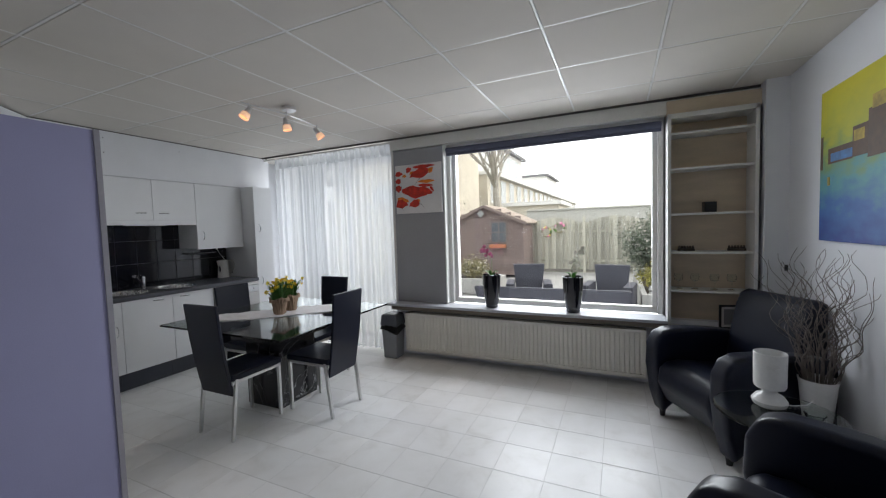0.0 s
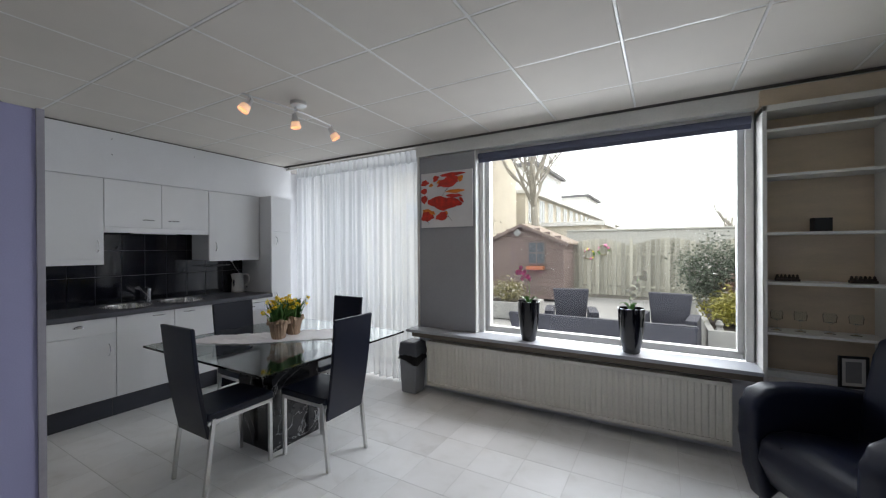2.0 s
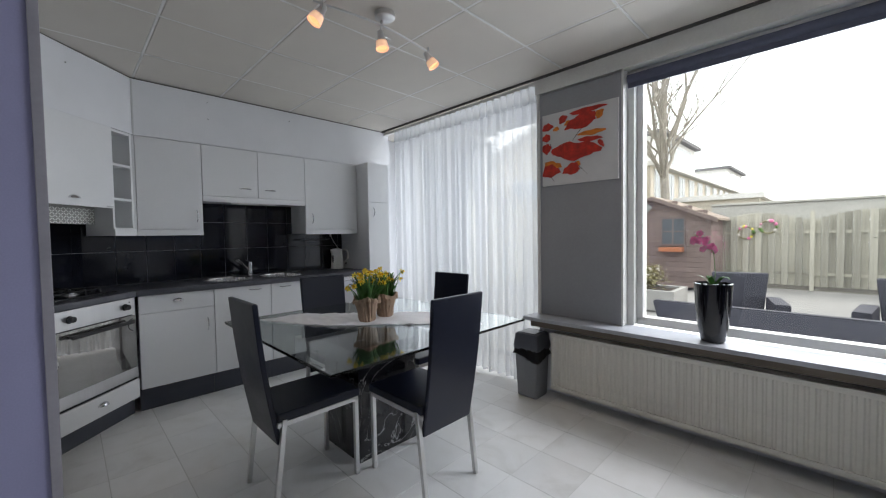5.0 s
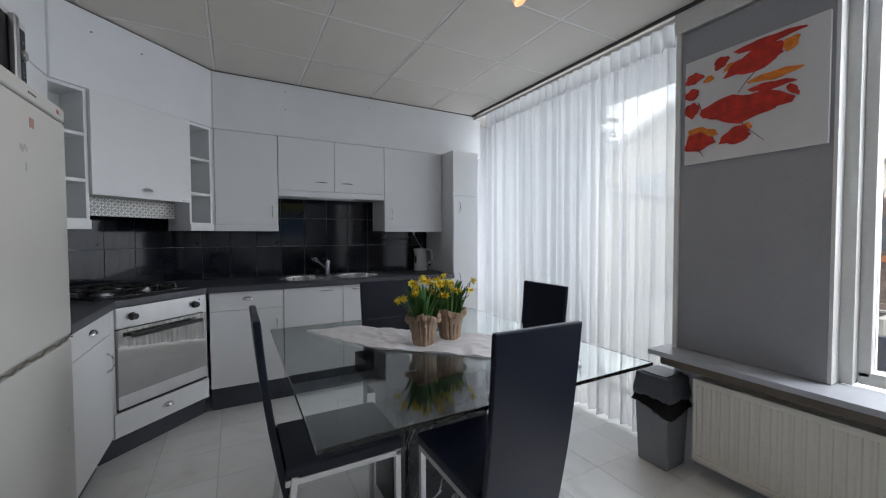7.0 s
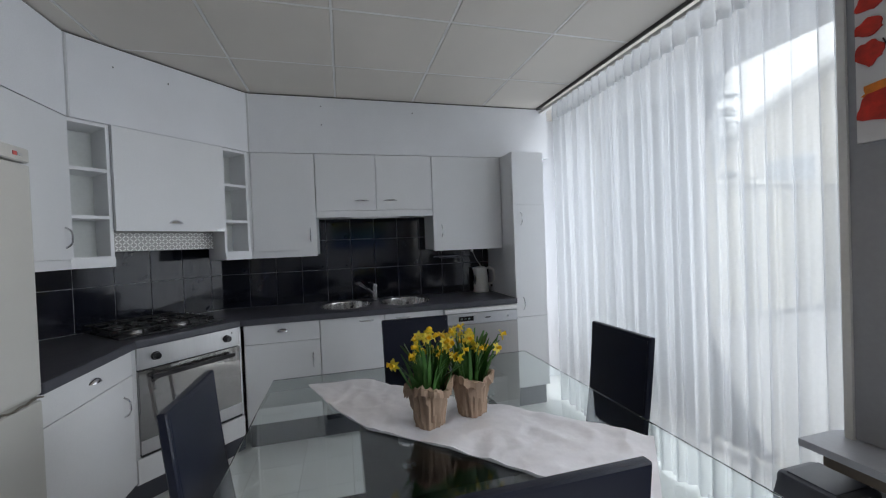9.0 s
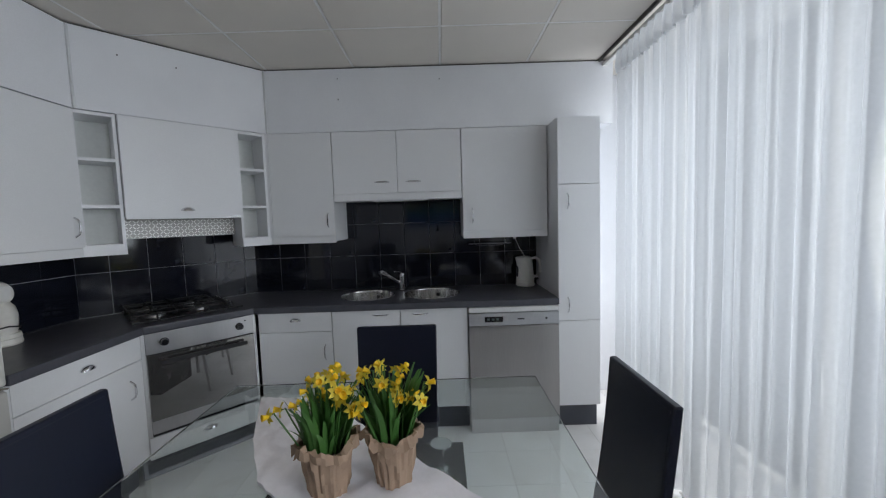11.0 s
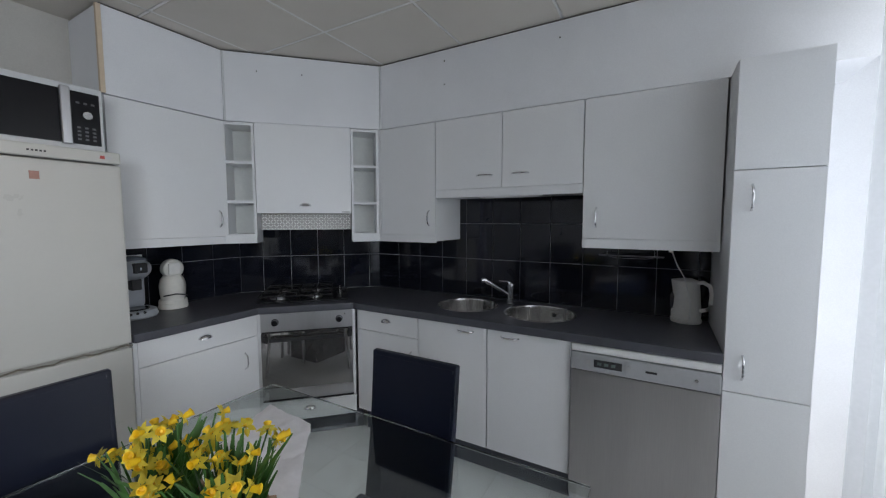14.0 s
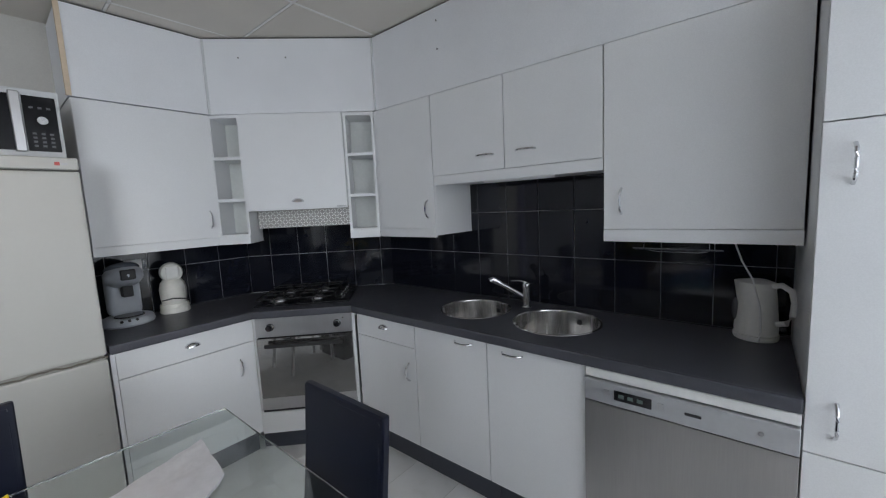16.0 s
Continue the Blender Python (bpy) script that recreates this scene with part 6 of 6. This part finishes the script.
def garden_chair():
    c = thing("garden_armchair", (0, 0, 0), "grey wicker garden armchair on the patio", "garden chair", "wicker garden chairs")
    bm = bm_new()
    vs = add_box(bm, (-0.27, 0.26, 0.25), (0.27, 0.33, 0.86), 0.03, 3)
    for v in vs:
        v.co.y += 0.12 * (v.co.z - 0.25)
        v.co.x *= 0.80 + 0.42 * (v.co.z - 0.25)
        v.co.y -= 0.25 * v.co.x ** 2
    part("backrest", bm, WICK, c)
    part("seat", box_bm((-0.25, -0.28, 0.28), (0.25, 0.27, 0.40), 0.02), WICK, c)
    for sx in (-1, 1):
        part("arm", box_bm((sx * 0.32 - 0.07, -0.32, 0.05), (sx * 0.32 + 0.07, 0.30, 0.585), 0.03), WICK, c)
        for y in (-0.28, 0.24):
            part("leg", box_bm((sx * 0.32 - 0.03, y - 0.03, 0), (sx * 0.32 + 0.03, y + 0.03, 0.08)), WICK, c)
    return c
gc = garden_chair()
gc.matrix_world = pose(-1.50, 6.75, GZ, 0, 0, 12)
copy_thing(gc, pose(-0.20, 6.75, GZ, 0, 0, -8))

# planters and shrubs
CONC = mat("pale_concrete_planter", (0.36, 0.36, 0.35), 0.85, vary=0.12, scale=5, bump=0.3)
def planter(x0, x1, y0, y1, h, label):
    t = thing("planter", ((x0 + x1) / 2, (y0 + y1) / 2, GZ), label, "planter", "garden planters")
    a, b = (x1 - x0) / 2, (y1 - y0) / 2
    for lo, hi in (((-a, -b, 0), (a, -b + 0.08, h)), ((-a, b - 0.08, 0), (a, b, h)), ((-a, -b + 0.08, 0), (-a + 0.08, b - 0.08, h)), ((a - 0.08, -b + 0.08, 0), (a, b - 0.08, h))):
        part("wall", box_bm(lo, hi, 0.01), CONC, t)
    part("soil", box_bm((-a + 0.08, -b + 0.08, 0), (a - 0.08, b - 0.08, h - 0.04)), SOIL, t)
planter(-4.4, -2.62, 8.4, 9.3, 0.36, "low pale concrete planter with shrubs")
planter(0.28, 1.70, 6.75, 10.6, 0.42, "long low concrete planter with shrubs beside the fence")

def leafmat(name, c, v=0.35):
    m = mat(name, c, 0.5, vary=v, scale=3)
    return m
BARK = mat("grey_bark", (0.33, 0.31, 0.27), 0.9, vary=0.25, scale=8, bump=0.6, bump_scale=40)
def shrub(x, y, z, rx, ry, rz, n, leaf, m, seed, label, blossom=None):
    rng = random.Random(seed)
    t = thing("shrub", (x, y, z), label, "shrub")
    bm = bm_new()
    tips = []
    for k in range(26):
        a, s = rng.uniform(0, 6.28), rng.uniform(0.3, 1.0)
        e = Vector((rx * s * math.cos(a) * 0.9, ry * s * math.sin(a) * 0.9, rz * rng.uniform(0.9, 1.9) * (1.1 - 0.45 * s)))
        mid = e * 0.5 + Vector((rng.uniform(-0.1, 0.1) * rx, rng.uniform(-0.1, 0.1) * ry, 0.08))
        add_tube(bm, [(0, 0, 0), mid, e], 0.012, 5, 0.4)
        tips += [e, mid, e.lerp(mid, 0.5)]
    part("branches", bm, BARK, t)
    vs, fs, vb, fb = [], [], [], []
    for k in range(n):
        c = tips[rng.randrange(len(tips))]
        d = Vector((rng.gauss(0, 1), rng.gauss(0, 1), rng.gauss(0, 1))) * (0.20 * rz + 0.03)
        p = c + d
        if p.z < 0.02:
            p.z = rng.uniform(0.02, 0.2)
        u = Vector((rng.gauss(0, 1), rng.gauss(0, 1), rng.gauss(0, 0.6))).normalized()
        w = u.cross(Vector((rng.gauss(0, 1), rng.gauss(0, 1), rng.gauss(0, 1)))).normalized()
        L = leaf * rng.uniform(0.6, 1.3)
        tv, tf = (vb, fb) if blossom and rng.random() < 0.09 and d.z > 0 else (vs, fs)
        i = len(tv)
        tv += [p - u * L, p + w * L * 0.38, p + u * L, p - w * L * 0.38]
        tf.append((i, i + 1, i + 2, i + 3))
    me = bpy.data.meshes.new("leaves")
    me.from_pydata(vs, [], fs)
    me.materials.append(m)
    o = new("leaves", me)
    o.parent = t
    o["kind"] = "stuff"
    if blossom:
        me = bpy.data.meshes.new("blossoms")
        me.from_pydata(vb, [], fb)
        me.materials.append(blossom)
        o = new("blossoms", me)
        o.parent = t
        o["kind"] = "stuff"
L1 = leafmat("rhododendron_leaf", (0.085, 0.110, 0.075))
L2 = leafmat("yellow_green_leaf", (0.30, 0.28, 0.05))
L3 = leafmat("red_brown_twig_leaf", (0.16, 0.085, 0.06))
L4 = leafmat("bright_green_leaf", (0.10, 0.20, 0.04))
L5 = leafmat("mixed_pale_leaf", (0.24, 0.22, 0.11))
BLOS = leafmat("pale_blossom", (0.62, 0.58, 0.55), 0.1)
SZ = GZ + 0.38
shrub(0.62, 9.7, SZ, 0.62, 0.6, 0.68, 8200, 0.036, L1, 1, "large dark evergreen shrub with pale blossoms", BLOS)
shrub(0.62, 7.55, SZ, 0.36, 0.45, 0.24, 2800, 0.030, L2, 2, "low yellow-green shrub in the planter", None)
shrub(1.05, 7.25, SZ, 0.26, 0.30, 0.16, 1500, 0.028, L4, 3, "low bright green shrub in the planter", None)
shrub(1.05, 8.5, SZ, 0.40, 0.45, 0.36, 2200, 0.032, L3, 4, "red-brown shrub in the planter", BLOS)
shrub(-3.35, 8.85, GZ + 0.32, 0.55, 0.32, 0.24, 2400, 0.032, L5, 5, "pale variegated shrub in the planter", BLOS)
shrub(-5.6, 12.6, GZ, 0.7, 0.6, 1.35, 2600, 0.05, L1, 6, "tall dark green shrub beside the shed", None)
# garden ornaments: small stone ball lamp and wreaths on the fence
for x, y, z in ((0.44, 7.05, SZ), (0.98, 7.95, SZ + 0.20)):
    bm = bm_new()
    add_lathe(bm, [(0.001, 0.0), (0.045, 0.0), (0.05, 0.03), (0.035, 0.06), (0.05, 0.10), (0.03, 0.15), (0.001, 0.165)], 16)
    single("garden_ornament", bm, CONC, "small pale stone ornament among the shrubs", "ornament", "garden ornaments", pose(x, y, z - 0.02))
for x, z, m in ((-2.22, 1.23, PETAL), (-1.80, 1.36, L4)):
    rng = random.Random(int(z * 100))
    w = thing("fence_wreath", (x, FENCE_Y - 0.045, z), "small flower wreath hung on the fence", "wreath", "fence wreaths")
    bm = bm_new()
    add_tube(bm, [(0.15 * math.cos(a * 0.4189), 0, 0.15 * math.sin(a * 0.4189)) for a in range(16)], 0.018, 6)
    part("ring", bm, L5, w)
    for k in range(14):
        a = rng.uniform(0, 6.28)
        bm = bm_new()
        bmesh.ops.create_icosphere(bm, subdivisions=1, radius=rng.uniform(0.025, 0.05), matrix=Matrix.Translation((0.15 * math.cos(a), -0.02, 0.15 * math.sin(a))))
        part("bloom", bm, rng.choice([m, BLOS, ORCHID, L4]), w)

# trees
def tree(x, y, h, seed, spread, label, trunk=0.13, leaves=0):
    rng = random.Random(seed)
    t = thing("bare_tree", (x, y, GZ), label, "tree")
    bm = bm_new()
    trunk_pts = [(0, 0, 0), (0.06 * h / 6, 0, h * 0.25), (-0.02, 0.05, h * 0.5), (0.05, 0.0, h * 0.72)]
    add_tube(bm, trunk_pts, trunk, 10, 0.55)
    part("trunk", bm, BARK, t)
    def limb(p, d, L, r, depth, bm):
        pts = [p]
        q = Vector(p)
        dd = Vector(d)
        for k in range(4):
            dd = (dd + Vector((rng.uniform(-0.22, 0.22), rng.uniform(-0.22, 0.22), 0.10))).normalized()
            q = q + dd * L / 4
            pts.append(q.copy())
        add_tube(bm, pts, r, 6, 0.45)
        if depth > 0:
            for k in range(4):
                i = rng.randrange(1, 5)
                nd = (dd + Vector((rng.uniform(-0.9, 0.9), rng.uniform(-0.9, 0.9), rng.uniform(0.0, 0.5)))).normalized()
                limb(pts[i], nd, L * rng.uniform(0.45, 0.7), r * 0.5, depth - 1, bm)
    for k in range(9):
        z = h * rng.uniform(0.28, 0.62)
        a = rng.uniform(0, 6.28)
        bm = bm_new()
        limb(Vector((0.02, 0.02, z)), Vector((spread * math.cos(a), spread * math.sin(a), 1.0)).normalized(), h * rng.uniform(0.30, 0.45), trunk * 0.42, 3, bm)
        part("limb", bm, BARK, t)
tree(-4.95, 16.2, 9.6, 3, 0.80, "bare pollarded tree with pale bark behind the shed", 0.17)
tree(6.0, 46, 4.6, 9, 1.3, "distant bare tree beyond the garden", 0.25)

# terraced houses behind the garden
CREAM = mat("cream_render_wall", (0.56, 0.52, 0.44), 0.85, vary=0.08, scale=1.5, bump=0.2)
WHITE_TRIM = mat("white_house_trim", (0.72, 0.72, 0.70), 0.6, vary=0.05)
ROOFT = mat("grey_roof", (0.16, 0.16, 0.17), 0.8, vary=0.15)
HGLASS = mat("house_window_glass", (0.30, 0.33, 0.35), 0.1, vary=0.15)
def row_house(x, y, turn, w, h, d, nwin, label, dormer=False):
    t = thing("row_house", (x, y, GZ), label, "house", "terraced houses", turn)
    part("wall", box_bm((0, 0, 0), (w, d, h)), CREAM, t)
    part("roof", box_bm((-0.1, -0.35, h), (w + 0.1, d + 0.3, h + 0.22), 0.02), WHITE_TRIM, t)
    for f in range(2):
        for k in range(nwin):
            x0 = w * (k + 0.22) / nwin
            z0 = 0.7 + f * 2.2
            wd = part("window", box_bm((x0, -0.05, z0), (x0 + w / nwin * 0.56, 0.02, z0 + 1.5), 0.01, 1), WHITE_TRIM, t)
            part("pane", box_bm((x0 + 0.07, -0.07, z0 + 0.07), (x0 + w / nwin * 0.28 - 0.03, -0.045, z0 + 1.43)), HGLASS, wd)
            part("pane", box_bm((x0 + w / nwin * 0.28 + 0.03, -0.07, z0 + 0.07), (x0 + w / nwin * 0.56 - 0.07, -0.045, z0 + 1.43)), HGLASS, wd)
    if dormer:
        dm = part("dormer", box_bm((-w * 0.30, 0.8, h + 0.2), (w * 0.90, d * 0.8, h + 2.35), 0.02), WHITE_TRIM, t)
        part("dormer_roof", box_bm((-w * 0.36, 0.5, h + 2.35), (w * 0.96, d * 0.85, h + 2.55)), ROOFT, dm)
        part("pane", box_bm((-w * 0.10, 0.77, h + 0.75), (w * 0.70, 0.80, h + 2.05)), HGLASS, dm)
# one terrace running away from the garden, its long side turned to it
for k in range(7):
    row_house(-6.7 + 0.10 * k, 20.7 + 5.9 * k, 89, 5.88, 4.50, 8.0, 3, "cream rendered terraced house with white window frames", dormer=k in (1, 4))
gh = thing("garden_outbuilding", (-4.70, 17.2, GZ), "low cream rendered outbuilding with a white flat roof", "outbuilding")
part("wall", box_bm((0, 0, 0), (2.3, 3.5, 2.45)), CREAM, gh)
part("roof_edge", box_bm((-0.15, -0.15, 2.45), (2.45, 3.65, 2.62), 0.01), WHITE_TRIM, gh)
nb = thing("neighbour_house", (-12.0, 14.0, GZ), "cream rendered house with a sloping roof edge behind the curtained door", "house")
UP = Matrix(((1, 0, 0, 0), (0, 0, 1, 0), (0, 1, 0, 0), (0, 0, 0, 1)))
bm = bm_new()
add_prism(bm, [(0, 0), (5.2, 0), (5.2, 6.05), (0, 3.90)], 0.0, 5.5, UP)
part("wall", bm, CREAM, nb)
bm = bm_new()
add_prism(bm, [(-0.4, 3.70), (5.3, 6.05), (5.3, 6.25), (-0.4, 3.90)], -0.3, 5.6, UP)
part("roof", bm, WHITE_TRIM, nb)
w_ = part("window", box_bm((2.2, -0.05, 2.2), (3.5, 0.02, 3.5), 0.01, 1), WHITE_TRIM, nb)
for x in (2.28, 2.89):
    part("pane", box_bm((x, -0.07, 2.28), (x + 0.53, -0.045, 3.42)), HGLASS, w_)
# pale fence along the other garden side
copy_thing(side, pose(-6.6, -1.25, GZ) @ Matrix.Diagonal((1, 1, 1.17, 1)))

# conifers behind the curtained door
NEEDLE = leafmat("conifer_needles", (0.04, 0.06, 0.04))
def conifer(x, y, h, r, seed):
    rng = random.Random(seed)
    t = thing("conifer", (x, y, GZ), "slender dark green conifer behind the fence", "tree", "garden conifers")
    bm = bm_new()
    add_tube(bm, [(0, 0, 0), (0.03, 0, h * 0.5), (0, 0, h)], 0.09, 8, 0.2)
    part("trunk", bm, BARK, t)
    vs, fs = [], []
    for k in range(150):
        z = h * (0.22 + 0.78 * (k / 150) ** 0.9)
        a, L = rng.uniform(0, 6.28), r * (1.08 - z / h) * rng.uniform(0.55, 1.15) + 0.08
        for q in range(26):
            s_ = rng.uniform(0.05, 1)
            p = Vector((math.cos(a) * L * s_, math.sin(a) * L * s_, z + 0.10 * s_ - 0.28 * L * s_ * s_))
            p += Vector((rng.gauss(0, 0.035), rng.gauss(0, 0.035), rng.gauss(0, 0.03)))
            u = Vector((math.cos(a) + rng.gauss(0, 0.6), math.sin(a) + rng.gauss(0, 0.6), -0.4)).normalized() * rng.uniform(0.05, 0.09)
            w = u.cross(Vector((rng.gauss(0, 1), rng.gauss(0, 1), rng.gauss(0, 1)))).normalized() * 0.016
            i = len(vs)
            vs += [p - u, p + w, p + u, p - w]
            fs.append((i, i + 1, i + 2, i + 3))
    me = bpy.data.meshes.new("needles")
    me.from_pydata(vs, [], fs)
    me.materials.append(NEEDLE)
    o = new("needles", me)
    o.parent = t
    o["kind"] = "stuff"
conifer(-7.25, 9.1, 5.6, 0.85, 21)
conifer(-10.3, 10.0, 5.4, 0.60, 22)

# ---- tiles: black wall tiles, then floor tiles ----
TILE_BLACK = mat("black_glazed_tile", (0.008, 0.0095, 0.016), 0.08, vary=0.25, scale=5, bump=0.05, bump_scale=14, rough_vary=0.4, per_piece=0.2)
GROUT = mat("tile_grout_grey", (0.42, 0.42, 0.43), 0.9, vary=0.1)
tile_meshes = {}
def tile_mesh(w, h):
    key = (round(w, 3), round(h, 3))
    if key not in tile_meshes:
        bm = bm_new()
        add_box(bm, (0.0016, -0.006, 0.0016), (w - 0.0016, 0.0, h - 0.0016), 0.0012, 1)
        tile_meshes[key] = finish(bm, "tile", TILE_BLACK)
    return tile_meshes[key]
def tiled_wall(name, m, joints, rows, cover=None):
    """Tiles between the joints along the wall and between the heights; cover leaves out what cannot be seen."""
    x0, x1, z0, z1 = joints[0], joints[-1], rows[0], rows[-1]
    bed = structure(name, box_bm((x0, -0.004, z0), (x1, -0.0005, z1)), GROUT, "wall strip of black glazed tiles above the worktop", "wall tiles")
    bed.matrix_world = m
    for a, b in zip(joints, joints[1:]):
        for c, d in zip(rows, rows[1:]):
            o = new("tile", tile_mesh(b - a, d - c))
            o.parent = bed
            o.location = (a, -0.0035, c)
ROWS_Z = [0.915, 1.185, 1.435, 1.640]
# west wall: local x runs along +y, local y into the wall
wy = [1.203, 1.405, 1.605, 1.805, 2.005, 2.205, 2.405, 2.605, 2.805, 3.005, 3.205, 3.405, 3.458]
tiled_wall("splashback_west", pose(WEST, 0, 0, 0, 0, 90), wy, ROWS_Z)
dl = [0.0, 0.16, 0.36, 0.56, 0.76, 0.96, 1.046]
tiled_wall("splashback_diagonal", pose(-4.14, SOUTH_K + 0.002, 0, 0, 0, 135), dl, ROWS_Z)
tiled_wall("splashback_south", pose(-3.235, SOUTH_K, 0, 0, 0, 180), [0.0, 0.10, 0.30, 0.50, 0.70, 0.90], ROWS_Z[:-1])

def marble_tile():
    m = bpy.data.materials.new("pale_marble_tile")
    m.use_nodes = True
    nt = m.node_tree
    n, l = nt.nodes, nt.links
    b = n["Principled BSDF"]
    tc = n.new("ShaderNodeTexCoord")
    info = n.new("ShaderNodeObjectInfo")
    add = n.new("ShaderNodeVectorMath")
    add.operation = "MULTIPLY_ADD"
    comb = n.new("ShaderNodeCombineXYZ")
    for k in ("X", "Y", "Z"):
        l.new(info.outputs["Random"], comb.inputs[k])
    l.new(comb.outputs["Vector"], add.inputs[0])
    add.inputs[1].default_value = (13.0, 29.0, 7.0)
    l.new(tc.outputs["Object"], add.inputs[2])
    cloud = n.new("ShaderNodeTexNoise")
    cloud.inputs["Scale"].default_value, cloud.inputs["Detail"].default_value, cloud.inputs["Roughness"].default_value, cloud.inputs["Distortion"].default_value = 4.5, 6, 0.58, 0.5
    l.new(add.outputs["Vector"], cloud.inputs["Vector"])
    cr = n.new("ShaderNodeValToRGB")
    e = cr.color_ramp.elements
    e[0].position, e[0].color = 0.26, (0.69, 0.682, 0.665, 1)
    e[1].position, e[1].color = 0.66, (0.83, 0.83, 0.83, 1)
    q = e.new(0.45)
    q.color = (0.79, 0.788, 0.782, 1)
    l.new(cloud.outputs["Fac"], cr.inputs["Fac"])
    tone = n.new("ShaderNodeMapRange")
    tone.inputs["To Min"].default_value, tone.inputs["To Max"].default_value = 0.95, 1.04
    l.new(info.outputs["Random"], tone.inputs["Value"])
    sc = n.new("ShaderNodeVectorMath")
    sc.operation = "SCALE"
    l.new(cr.outputs["Color"], sc.inputs[0])
    l.new(tone.outputs["Result"], sc.inputs["Scale"])
    l.new(sc.outputs["Vector"], b.inputs["Base Color"])
    rr = n.new("ShaderNodeMapRange")
    rr.inputs["To Min"].default_value, rr.inputs["To Max"].default_value = 0.24, 0.46
    l.new(cloud.outputs["Fac"], rr.inputs["Value"])
    l.new(rr.outputs["Result"], b.inputs["Roughness"])
    return m
FLOOR_TILE = marble_tile()
P = 0.302
bm = bm_new()
add_box(bm, (0.001, 0.001, -0.004), (P - 0.001, P - 0.001, 0.0), 0.0008, 1)
floor_tile_mesh = finish(bm, "tile", FLOOR_TILE)
rest_v, rest_f = [], []
for i in range(-16, 5):
    x = -0.153 + P * i
    for j in range(-14, 10):
        y = 1.54 + 0.304 * j
        if x + P < WEST or x > EAST or y > 4.4 or y + P < SOUTH:
            continue
        hidden = y < 0.40 or (y < 0.72 and x < -2.7)
        if not hidden:
            o = new("tile", floor_tile_mesh)
            o.parent = floor
            o.location = (x, y, 0)
            o.rotation_euler = (0, 0, 0)
        else:
            k = len(rest_v)
            rest_v += [(x + 0.001, y + 0.001, 0), (x + P - 0.001, y + 0.001, 0), (x + P - 0.001, y + P - 0.001, 0), (x + 0.001, y + P - 0.001, 0)]
            rest_f.append((k, k + 1, k + 2, k + 3))
me = bpy.data.meshes.new("tiles_behind")
me.from_pydata(rest_v, [], rest_f)
me.materials.append(FLOOR_TILE)
o = new("tiles_behind", me)
o.parent = floor
o["kind"] = "stuff"
